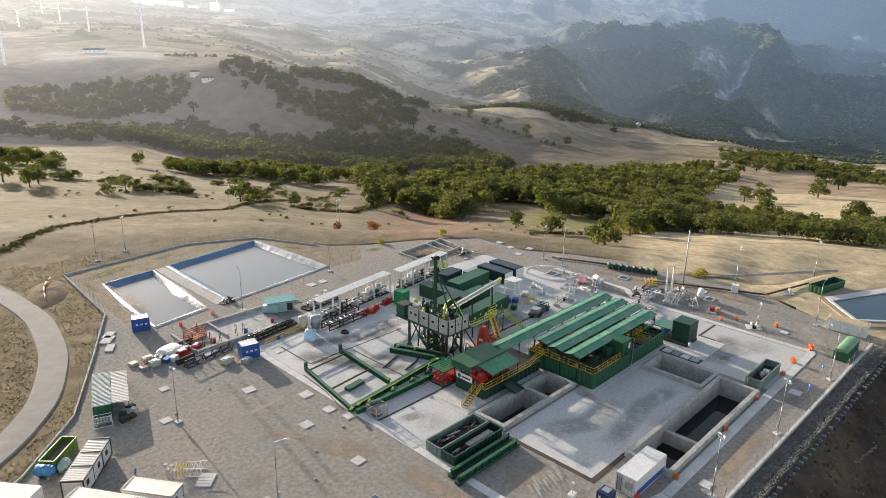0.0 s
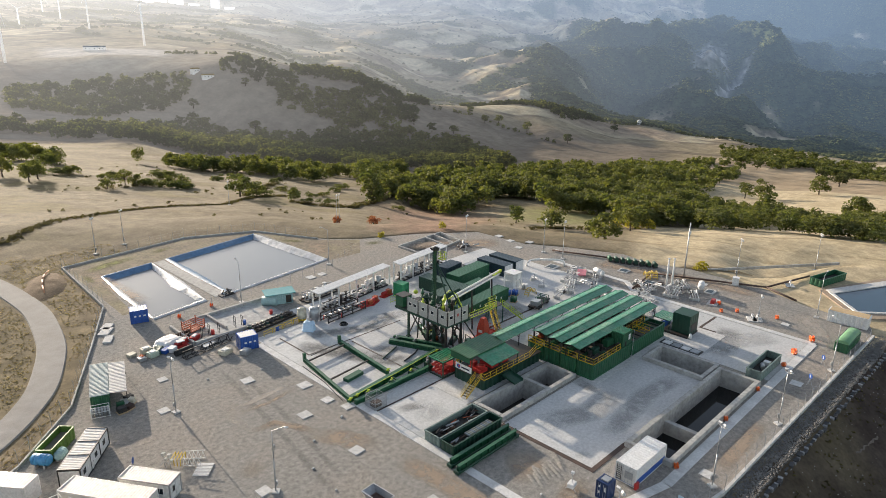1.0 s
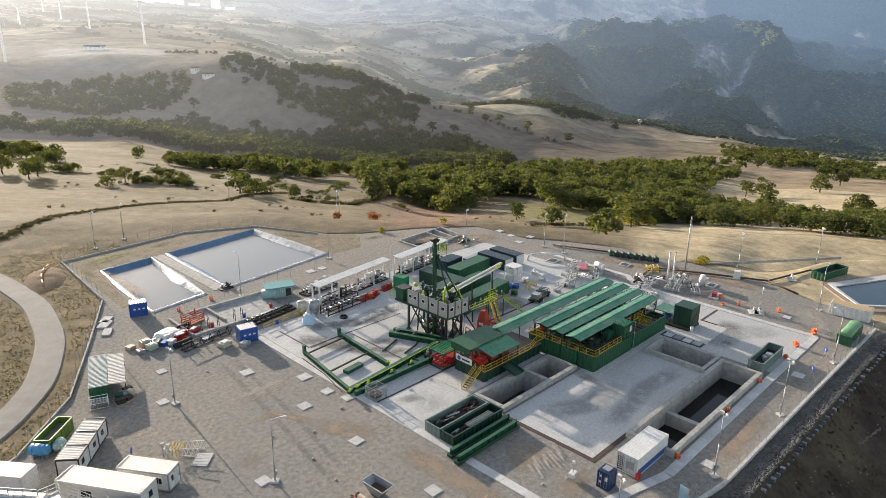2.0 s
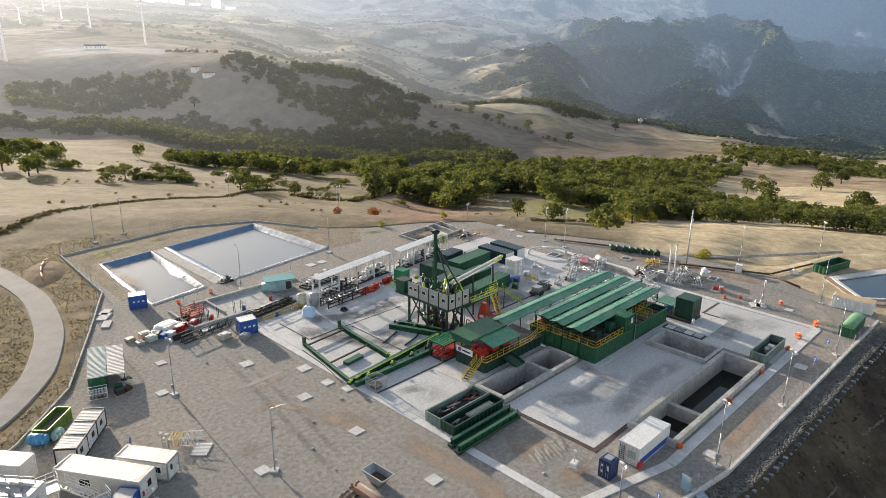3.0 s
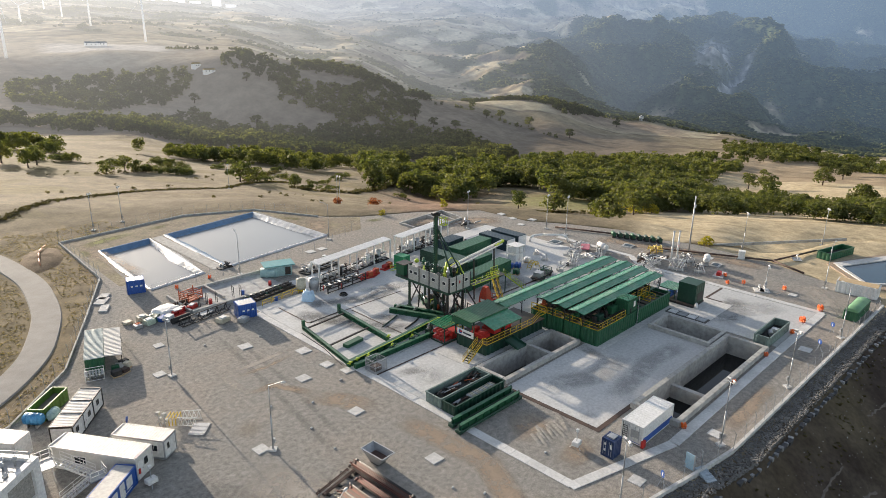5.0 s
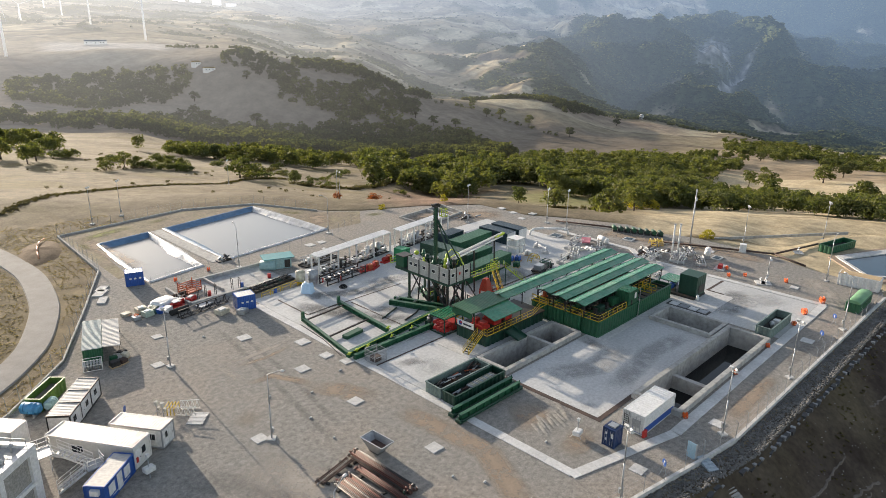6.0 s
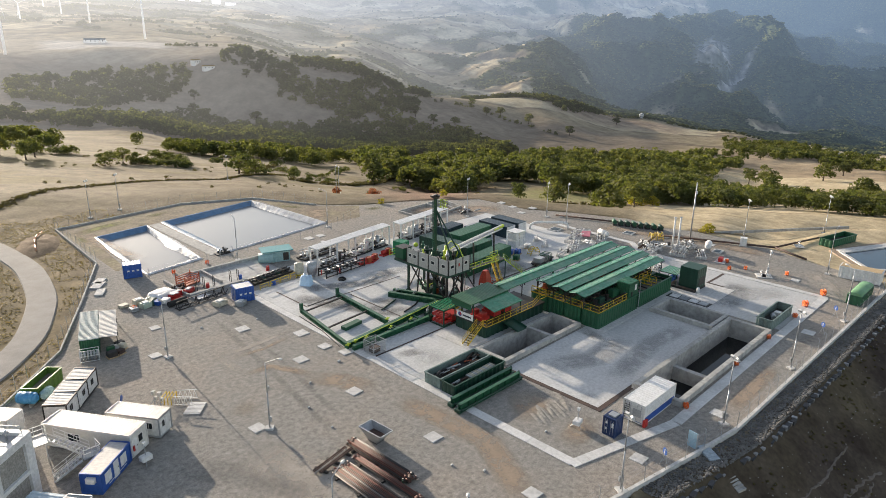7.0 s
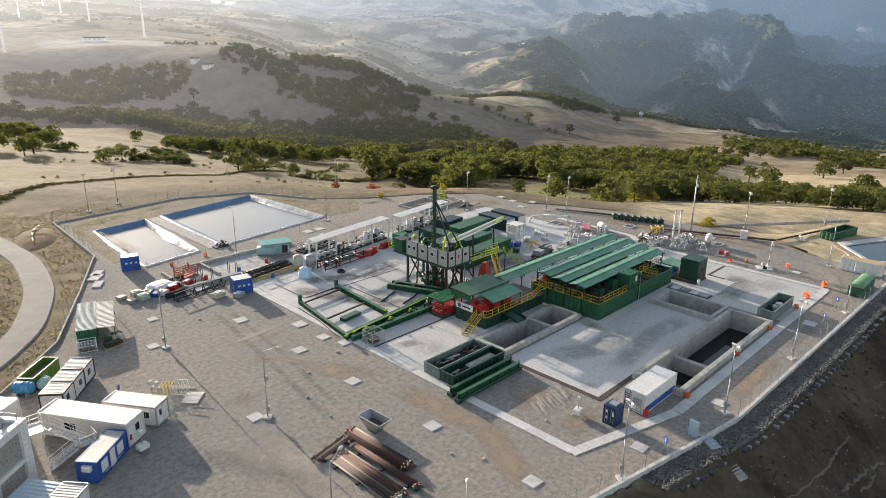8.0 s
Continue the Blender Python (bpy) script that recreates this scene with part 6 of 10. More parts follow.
for x, y, s in ((16.5, 39.6, 0.5), (17.5, 40.4, 0.6), (12.4, 39.2, 0.45), (8.0, 39.0, 0.4), (3.0, 38.8, 0.45), (19.0, 50.0, 0.5), (20.6, 47.0, 0.5)):
    o = thing("beam_fitting", x, y, 0.05, 30 * s, "small dark bracket with a jack on the skid beam", "bracket", "brackets on the skid beams")
    part("bracket", boxes((-s, -s * 0.6, 0, s, s * 0.6, 0.9)), GREEN_DARK, o)
    bm = bmesh.new()
    tube(bm, (0, 0, 0.9), (0, 0, 1.35), 0.13, seg=8)
    tube(bm, (-s, 0, 1.1), (s, 0, 1.1), 0.07, seg=6)
    part("jack", bm, STEEL if s > 0.47 else LIME, o)

# ---- containers and cabins ----
def container(x, y, L, W, H, turn, material, label, category="container", z=0.05, band=None, roof=None, doors=True, group="", rib=0.035):
    ob = thing("container", x, y, z, turn, label, category, group)
    bm = bmesh.new()
    l, w = L / 2, W / 2
    for a, b, o in (((-l, -w), (l, -w), (0, -1)), ((l, -w), (l, w), (1, 0)), ((l, w), (-l, w), (0, 1)), ((-l, w), (-l, -w), (-1, 0))):
        a, b = Vector((*a, 0.15)), Vector((*b, 0.15))
        ribbed(bm, a, b - a, (0, 0, H - 0.27), (*o, 0), 0.3, rib)
    part("shell", bm, material, ob)
    bm = bmesh.new()
    if L > W:
        ribbed(bm, (-l, -w, H - 0.01), (L, 0, 0), (0, W, 0), (0, 0, 1), 0.5, 0.025)
    else:
        ribbed(bm, (l, -w, H - 0.01), (0, W, 0), (-L, 0, 0), (0, 0, 1), 0.5, 0.025)
    part("roof", bm, roof or material, ob)
    bm = bmesh.new()
    for sx in (-1, 1):
        for sy in (-1, 1):
            beam(bm, (sx * l, sy * w, 0), (sx * l, sy * w, H + 0.02), 0.16)
    for z0 in (0.1, H - 0.06):
        for a, b in (((-l, -w), (l, -w)), ((l, -w), (l, w)), ((l, w), (-l, w)), ((-l, w), (-l, -w))):
            beam(bm, (*a, z0), (*b, z0), 0.13, 0.16)
    part("frame", bm, material, ob)
    if band is not None:
        part("band", boxes((-l - 0.06, -w - 0.06, 0.18, l + 0.06, w + 0.06, 0.95)), band, ob, "painted lower band")
    if doors:
        d = part("door", boxes((-l - 0.07, -w + 0.12, 0.25, -l - 0.03, -0.02, H - 0.2), (-l - 0.07, 0.02, 0.25, -l - 0.03, w - 0.12, H - 0.2)), material, ob)
        bm = bmesh.new()
        for yy in (-w * 0.7, -w * 0.3, w * 0.3, w * 0.7):
            tube(bm, (-l - 0.1, yy, 0.3), (-l - 0.1, yy, H - 0.25), 0.03, seg=5)
        part("lock_bar", bm, STEEL, d)
    return ob


def marks(ob, L, W, H, n=3):
    """Unreadable pale marks on a long side."""
    for k in range(n):
        part("lettering_bar", boxes((-L * 0.3 + k * L * 0.27, -W / 2 - 0.09, H * 0.5, -L * 0.3 + k * L * 0.27 + 0.4, -W / 2 - 0.06, H * 0.5 + 0.3)), WHITE, ob)


wc = container(16.6, 0.05, 7.8, 2.75, 2.66, 0, WHITE, "white steel container with a blue lower band on the gravel", band=BLUE, rib=0.008)
part("cooling_unit", boxes((-4.05, -1.0, 0.9, -3.98, 0.1, 1.9)), STEEL, wc, "grey louvred cooling unit")
bm = bmesh.new()
for k in range(7):
    beam(bm, (-4.2, 0.5, 0.5 + 0.28 * k), (-4.2, 1.1, 0.5 + 0.28 * k), 0.05)
beam(bm, (-4.2, 0.5, 0.3), (-4.2, 0.5, 2.6), 0.05)
beam(bm, (-4.2, 1.1, 0.3), (-4.2, 1.1, 2.6), 0.05)
part("ladder", bm, DARK, wc)
part("red_bag", boxes((-4.2, -1.75, 0, -3.5, -1.42, 0.9)), RED, thing("red_sack", 16.6, 0.05, 0.02, 0, "bright red sack leaning at the container corner", "sack"))
NAVY_BLUE = mat("navy_blue_paint", (0.012, 0.035, 0.11), 0.45, wear=0.3, grain=3, patch=0.5)
sb = container(8.75, 0.55, 1.6, 1.5, 2.4, 0, NAVY_BLUE, "small dark blue steel container with white door marks", z=0.0)
part("lettering_bar", boxes((-0.92, -0.6, 1.3, -0.9, -0.35, 1.9), (-0.92, 0.2, 0.8, -0.9, 0.45, 1.1), (-0.92, 0.2, 1.6, -0.9, 0.45, 1.9)), WHITE, sb)
part("roof_gear", boxes((-0.5, -0.5, 2.42, 0.5, 0.45, 2.6)), STEEL, sb)

for x, y, t, lab in ((-10.3, 91.4, -18, "blue ten-foot steel container beside the pond fence"), (-1.3, 67.0, -12, "blue ten-foot steel container at the slab edge")):
    b = container(x, y, 3.0, 2.5, 2.6, t, BLUE, lab, roof=STEEL, z=0.02)
    marks(b, 3.0, 2.5, 2.6)

# engine houses behind the rig
container(42.6, 60.3, 3.0, 13.0, 2.8, 4, GREEN_DARK, "long dark green steel engine house behind the rig", doors=False)
container(52.2, 62.7, 11.4, 3.3, 2.8, 5, GREEN, "long bright green steel container beside the engine house", doors=False)
container(51.7, 68.3, 5.6, 3.1, 2.6, 8, NAVY, "dark navy steel container with a flat roof", doors=False)
nv = container(61.3, 62.5, 3.0, 8.2, 2.6, 0, NAVY, "navy steel container with a pale end wall", doors=False)
part("end_panel", boxes((-1.4, -4.25, 0.1, 1.4, -4.16, 2.55)), WHITE, nv, "pale end wall")
nv = container(65.6, 62.6, 2.9, 8.0, 2.6, 0, NAVY, "second navy steel container with a pale end wall", doors=False)
part("end_panel", boxes((-1.4, -4.25, 0.1, 1.4, -4.16, 2.55)), WHITE, nv, "pale end wall")
container(59.2, 67.2, 6.0, 1.8, 1.6, 2, STEEL, "low grey steel cover between containers", doors=False)
kg = container(41.8, 49.6, 15.5, 2.8, 2.7, 6, GREEN, "long green steel pump house with white notices", doors=False)
for k in range(7):
    part("notice", boxes((-6.5 + 1.9 * k, -1.48, 1.0 + 0.3 * (k % 3), -6.1 + 1.9 * k, -1.45, 1.5 + 0.3 * (k % 3))), WHITE, kg)
container(48.2, 56.5, 5.2, 3.0, 2.3, 4, GREEN, "squat green steel tank cover behind the pump house", doors=False)
container(36.0, 54.5, 6.0, 2.8, 4.2, 4, GREEN_DARK, "tall dark green mud pump housing", doors=False)
container(34.8, 66.2, 2.0, 2.4, 3.0, 8, mat("bright_green", (0.02, 0.24, 0.10), 0.5, wear=0.3), "bright green steel locker by the canopy", doors=False)


def cabin(x, y, L, W, H, turn, wall, label, modules=1, wins=(), door_at=None, frame_mat=None, group="", rib=0.03):
    ob = thing("site_cabin", x, y, 0.0, turn, label, "cabin", group)
    l, w = L / 2, W / 2
    z0 = 0.25
    part("shell", boxes((-l, -w, z0, l, w, H)), wall, ob)
    bm = bmesh.new()
    ribbed(bm, (-l - 0.08, -w - 0.08, H + 0.02), (L + 0.16, 0, 0), (0, W + 0.16, 0.06), (0, 0, 1), 0.36, rib * 0.85)
    part("roof", bm, ROOF_SHEET, ob, "ribbed pale sheet roof")
    bm = bmesh.new()
    for k in range(modules + 1):
        xx = -l + L * k / modules
        for sy in (-1, 1):
            beam(bm, (xx, sy * (w + 0.02), z0 - 0.05), (xx, sy * (w + 0.02), H), 0.14)
        beam(bm, (xx, -w, H + 0.1), (xx, w, H + 0.1), 0.12, 0.1)
    for sy in (-1, 1):
        beam(bm, (-l, sy * w, z0), (l, sy * w, z0), 0.14, 0.16)
        beam(bm, (-l, sy * (w + 0.05), H), (l, sy * (w + 0.05), H), 0.12, 0.2)
    for sx in (-1, 1):
        beam(bm, (sx * (l + 0.04), -w, H), (sx * (l + 0.04), w, H), 0.12, 0.2)
        beam(bm, (sx * l, -w, z0), (sx * l, w, z0), 0.14, 0.16)
    part("frame", bm, frame_mat or DARK, ob)
    for sx in (-0.8, 0, 0.8):
        for sy in (-0.8, 0.8):
            part("foot", boxes((sx * l - 0.2, sy * w - 0.2, 0, sx * l + 0.2, sy * w + 0.2, z0)), CONC_WALL, ob)
    for side, c, ww, zz0, zz1 in wins:
        if side == "s":
            f = part("window", boxes((c - ww / 2, -w - 0.05, zz0, c + ww / 2, -w - 0.01, zz1)), WHITE, ob)
            part("pane", boxes((c - ww / 2 + 0.08, -w - 0.07, zz0 + 0.08, c - 0.03, -w - 0.052, zz1 - 0.08), (c + 0.03, -w - 0.07, zz0 + 0.08, c + ww / 2 - 0.08, -w - 0.052, zz1 - 0.08)), GLASS, f)
        else:
            f = part("window", boxes((l + 0.01, c - ww / 2, zz0, l + 0.05, c + ww / 2, zz1)), WHITE, ob)
            part("pane", boxes((l + 0.052, c - ww / 2 + 0.08, zz0 + 0.08, l + 0.07, c + ww / 2 - 0.08, zz1 - 0.08)), GLASS, f)
    if door_at:
        side, c = door_at
        d = part("door", boxes((c - 0.45, -w - 0.06, z0 + 0.05, c + 0.45, -w - 0.01, z0 + 2.05)) if side == "s" else boxes((l + 0.01, c - 0.45, z0 + 0.05, l + 0.06, c + 0.45, z0 + 2.05)), WHITE, ob)
        part("handle", boxes((c + 0.3, -w - 0.1, 1.2, c + 0.38, -w - 0.06, 1.3)) if side == "s" else boxes((l + 0.06, c + 0.3, 1.2, l + 0.1, c + 0.38, 1.3)), DARK, d)
    return ob


ROOF_SHEET = mat("pale_roof_sheet", (0.38, 0.38, 0.37), 0.5, 0.1, worn=(0.4, 0.37, 0.33), wear=0.35, grain=2.5, patch=0.5)
cabin(-33.9, 50.9, 9.1, 2.55, 2.6, 50.5, WHITE, "long white site cabin of three modules with a dark frame", 3, [("s", -3.4, 0.9, 1.2, 2.1), ("s", 0.2, 0.9, 1.1, 2.0), ("s", 2.9, 0.9, 1.1, 2.0)], ("s", -1.2))
cabin(-30.3, 39.6, 6.6, 2.3, 2.6, -56, WHITE, "white site cabin with a ribbed roof on the gravel", 1, [("s", 2.0, 1.0, 1.1, 2.0), ("e", -0.4, 0.6, 1.2, 2.1)], ("e", 0.5), STEEL)
cab_c = cabin(-35.0, 39.9, 10.9, 2.75, 2.9, -57.3, mat("beige_panel", (0.62, 0.60, 0.55), 0.6, wear=0.2, grain=3, patch=0.5), "largest beige site cabin with a ribbed sheet roof", 1, [("s", -1.6, 1.5, 1.2, 2.2), ("e", 0.2, 0.8, 1.3, 2.3)], ("e", -0.8), WHITE)
part("red_extinguisher", boxes((5.5, -1.2, 0.9, 5.62, -0.95, 1.5)), RED, cab_c)
cab_d = cabin(-36.3, 33.2, 5.6, 2.05, 2.4, 40, BLUE, "blue site cabin with white windows and a pale roof", 1, [], ("s", 0.0), BLUE, rib=0.006)
for c in (-1.5, 1.4):
    part("shutter", boxes((c - 0.55, -1.09, 0.8, c + 0.55, -1.04, 2.0)), WHITE, cab_d, "white shuttered window")
part("lettering_bar", boxes((-0.3, -1.08, 1.3, 0.4, -1.045, 1.5), (-1.5, -1.08, 0.5, 1.8, -1.045, 0.56)), WHITE, cab_d)
part("air_conditioner", boxes((-3.2, -0.6, 1.6, -2.82, 0.3, 2.2)), WHITE, cab_d)
cabin(-42.5, 26.9, 6.0, 2.4, 2.35, 40, WHITE, "white site cabin with a grey ribbed roof near the office block", 1, [], None, STEEL)
cabin(-42.6, 50.2, 6.0, 2.4, 2.8, -52, WHITE, "white site cabin behind the office block", 1, [], None, WHITE)

# ---- office block with outside stairs ----
block = thing("office_block", -41.9, 35.6, 0, 220, "white framed office block with grey panels and a flat roof", "building")
PANEL = mat("pebble_panel", (0.30, 0.28, 0.25), 0.8, worn=(0.42, 0.4, 0.37), wear=0.6, grain=5, patch=1.5, bump=0.3)
part("core", boxes((0.25, -9.0, 0.0, 11.0, -0.25, 6.6)), PANEL, block, "grey pebble-dashed wall panel")
for x0, x1 in ((-0.1, 0.95), (4.6, 5.2), (10.4, 11.2)):
    part("column", boxes((x0, -0.75, 0, x1, 0.05, 6.7)), WHITE, block)
    part("column", boxes((x0, -9.2, 0, x1, -8.75, 6.7)), WHITE, block)
for z0, z1 in ((2.9, 3.3), (6.3, 7.1)):
    part("floor_band", boxes((-0.05, -0.5, z0, 11.2, 0.08, z1)), WHITE, block)
    part("floor_band", boxes((-0.12, -9.2, z0, 0.45, -0.52, z1)), WHITE, block)
part("flat_roof", boxes((0.2, -9.0, 6.6, 11.0, -0.4, 6.75)), ROOF_SHEET, block)
for k, (x, y) in enumerate(((1.2, -1.5), (2.0, -2.2), (1.0, -3.0), (3.0, -1.2))):
    bm = bmesh.new()
    tube(bm, (x, y, 6.7), (x, y, 7.9 - 0.2 * k), 0.1, seg=8)
    tube(bm, (x - 0.25, y, 7.5 - 0.2 * k), (x + 0.25, y, 7.5 - 0.2 * k), 0.16, seg=8)
    part("roof_vent", bm, STEEL, block)
railing(block, [(0.3, -0.6, 6.75), (0.3, -8.5, 6.75)], 1.0, STEEL)
porch = thing("porch_roof", -43.3, 32.6, 0, 220, "pale blue sheet roof of a low porch on white posts", "porch")
bm = bmesh.new()
ribbed(bm, (0, 0.2, 2.6), (5, 0, 0), (0, 3.2, -0.25), (0, 0, 1), 0.5, 0.04)
ribbed(bm, (0, 0.2, 2.5), (5, 0, 0), (0, 3.2, -0.25), (0, 0, 1), 0.5, 0.04)
part("roof", bm, mat("pale_blue_sheet", (0.42, 0.52, 0.58), 0.45, wear=0.3), porch)
for x in (0.2, 4.8):
    bm = bmesh.new()
    beam(bm, (x, 3.2, 0), (x, 3.2, 2.3), 0.2)
    part("post", bm, WHITE, porch)
out_stair = thing("outside_stairs", 0, 0, 0, 0, "white steel outside stairs with railings beside the office block", "stairs")
part("landing", boxes((-41.6, 38.9, 3.1, -39.6, 41.0, 3.2)), STEEL, out_stair)
railing(out_stair, [(-39.6, 41.0, 3.2), (-39.6, 40.2, 3.2)], 1.1, WHITE, 0.8)
railing(out_stair, [(-41.6, 41.0, 3.2), (-39.6, 41.0, 3.2)], 1.1, WHITE, 0.8)
stairs(out_stair, (-39.4, 39.6, 3.2), (-36.9, 36.9, 1.6), 1.1, WHITE)
part("landing", boxes((-37.6, 35.6, 1.5, -35.9, 37.2, 1.6)), STEEL, out_stair)
railing(out_stair, [(-35.9, 37.2, 1.6), (-35.9, 35.6, 1.6), (-37.6, 35.6, 1.6)], 1.1, WHITE, 0.8)
stairs(out_stair, (-37.7, 36.2, 1.6), (-40.4, 36.7, 0.02), 1.1, WHITE)
for x, y, h in ((-41.5, 39.0, 3.1), (-39.7, 40.9, 3.1), (-36.0, 35.7, 1.5), (-36.0, 37.1, 1.5)):
    bm = bmesh.new()
    beam(bm, (x, y, 0), (x, y, h), 0.12)
    part("support", bm, WHITE, out_stair)

# ---- kiosk store with awning ----
kiosk = thing("store_shed", -24.5, 68.0, 0, 70.5, "green steel store with a ribbed roof and a grey side awning", "shed")
bm = bmesh.new()
ribbed_box(bm, -5.4, 0.1, 0.1, 5.4, 2.5, 2.35, 0.3, 0.04)
part("shell", bm, GREEN, kiosk)
bm = bmesh.new()
ribbed(bm, (-5.5, 0.0, 2.4), (11.0, 0, 0), (0, 2.6, 0.05), (0, 0, 1), 0.42, 0.06)
part("roof", bm, mat("pale_green_sheet", (0.40, 0.45, 0.42), 0.45, wear=0.4, grain=2, patch=0.5), kiosk, "pale green ribbed sheet")
bm = bmesh.new()
ribbed(bm, (-5.2, -2.4, 2.25), (10.4, 0, 0), (0, 2.35, 0.15), (0, 0, 1), 0.5, 0.03)
ribbed(bm, (-5.2, -2.4, 2.17), (10.4, 0, 0), (0, 2.35, 0.15), (0, 0, 1), 0.5, 0.03)
part("awning", bm, ROOF_SHEET, kiosk, "grey sheet awning")
for x in (-5.0, 0, 5.0):
    bm = bmesh.new()
    beam(bm, (x, -2.3, 0), (x, -2.3, 2.2), 0.1)
    part("awning_post", bm, DARK, kiosk)
rack = thing("gas_bottle_rack", -28.2, 61.6, 0, 70.5, "pale steel rack holding upright grey gas bottles", "rack")
bm = bmesh.new()
for x in (-0.4, 0.5):
    for y in (-1.2, 1.2):
        beam(bm, (x, y, 0), (x, y, 1.7), 0.09)
for z in (0.1, 0.9, 1.7):
    beam(bm, (-0.4, -1.2, z), (-0.4, 1.2, z), 0.07)
    beam(bm, (0.5, -1.2, z), (0.5, 1.2, z), 0.07)
part("rack_frame", bm, WHITE, rack)
for k in range(6):
    bm = bmesh.new()
    tube(bm, (0.05, -1.0 + 0.4 * k, 0.08), (0.05, -1.0 + 0.4 * k, 1.4), 0.15, seg=8)
    tube(bm, (0.05, -1.0 + 0.4 * k, 1.4), (0.05, -1.0 + 0.4 * k, 1.6), 0.13, 0.05, seg=8)
    part("gas_bottle", bm, STEEL, rack)
for k, (x, y, sx, sy, h, m) in enumerate(((-25.6, 60.6, 0.7, 0.6, 0.9, DARK), (-24.4, 60.9, 0.6, 0.6, 0.7, RUST), (-23.6, 62.0, 0.5, 0.5, 1.0, CREAM), (-24.6, 62.2, 0.9, 0.7, 0.8, STEEL), (-25.3, 61.8, 0.4, 0.6, 1.1, GREEN), (-23.5, 63.4, 0.5, 0.7, 0.8, DARK))):
    o = thing("pallet_goods", x, y, 0, 20 * k, "strapped goods stacked on a wooden pallet beside the store", "pallet", "goods beside the store")
    part("pallet", boxes((-sx, -sy, 0, sx, sy, 0.14)), TAN, o)
    bm = boxes((-sx * 0.9, -sy * 0.9, 0.14, sx * 0.9, sy * 0.9, h))
    bmesh.ops.bevel(bm, geom=bm.edges[:], offset=0.06, segments=2, affect="EDGES")
    part("wrapped_load", bm, m, o)


# ---- skips ----
def skip(x, y, L, W, H, turn, material, label, fill=None, fill_h=0.6, cover=None, z=0.05):
    ob = thing("skip", x, y, z, turn, label, "skip")
    l, w = L / 2, W / 2
    walls = (((-l, -w), (l, -w), (0, -1)), ((l, -w), (l, w), (1, 0)), ((l, w), (-l, w), (0, 1)), ((-l, w), (-l, -w), (-1, 0)))
    bm = bmesh.new()
    for a, b, o in walls:
        a, b, o = Vector((*a, 0.1)), Vector((*b, 0.1)), Vector((*o, 0))
        ribbed(bm, a, b - a, (0, 0, H - 0.2), o, 0.8, 0.09)
        ribbed(bm, b - o * 0.03, a - b, (0, 0, H - 0.2), -o, 0.8, 0.02)
    part("sides", bm, material, ob)
    bm = bmesh.new()
    for a, b, o in walls:
        beam(bm, (*a, H - 0.05), (*b, H - 0.05), 0.2, 0.14)
    part("rim", bm, material, ob)
    part("floor", boxes((-l, -w, 0.0, l, w, 0.12)), material, ob)
    if cover:
        bm = bmesh.new()
        n = 8
        rows = [[bm.verts.new((xx, -w * math.cos(math.pi * k / n), H + math.sin(math.pi * k / n) * 0.55)) for k in range(n + 1)] for xx in (-l, -l / 3, l / 3, l)]
        for r0, r1 in zip(rows, rows[1:]):
            for k in range(n):
                bm.faces.new((r0[k], r1[k], r1[k + 1], r0[k + 1])).smooth = True
        bm.faces.new(rows[0])
        bm.faces.new(rows[-1][::-1])
        part("cover", bm, cover, ob, "rounded sheet cover")
    elif fill:
        part("load", boxes((-l + 0.1, -w + 0.1, 0.12, l - 0.1, w - 0.1, H * fill_h)), fill, ob)
    return ob


SKIP_GREY = mat("grey_green_paint", (0.16, 0.22, 0.20), 0.55, worn=(0.12, 0.12, 0.10), wear=0.5, grain=3, patch=0.6)
a = skip(6.2, 23.1, 9.8, 2.9, 1.55, 0, SKIP_GREY, "long grey-green open skip full of rusty steel parts", DARK, 0.35)
for k in range(26):
    bm = bmesh.new()
    px, py, pz = random.uniform(-4.2, 4.0), random.uniform(-1.1, 1.1), random.uniform(0.6, 1.1)
    an, ln = random.uniform(-0.5, 0.5), random.uniform(0.8, 2.2)
    tube(bm, (px, py, pz), (px + ln * math.cos(an), py + ln * math.sin(an), pz + random.uniform(-0.2, 0.2)), random.uniform(0.07, 0.18), seg=7)
    part("scrap_pipe", bm, random.choice((RUST, RUST, RUST_ORANGE, STEEL, DARK)), a)
b = skip(6.3, 20.2, 10.0, 2.3, 1.5, 0, GREEN_DARK, "long green open skip holding pale valve bodies", DARK, 0.35)
for k in range(14):
    bm = bmesh.new()
    tube(bm, (-1.0 + 0.36 * k, -0.55, 1.0), (-1.0 + 0.36 * k, 0.5, 1.0), 0.16, seg=8)
    part("valve_body", bm, CREAM if k % 3 else STEEL, b)
for k in range(8):
    bm = bmesh.new()
    px, py = random.uniform(-4.6, -1.4), random.uniform(-0.8, 0.8)
    tube(bm, (px, py, 0.75), (px + random.uniform(0.6, 1.4), py + random.uniform(-0.3, 0.3), 0.9), 0.12, seg=7)
    part("scrap_pipe", bm, random.choice((RUST, STEEL)), b)
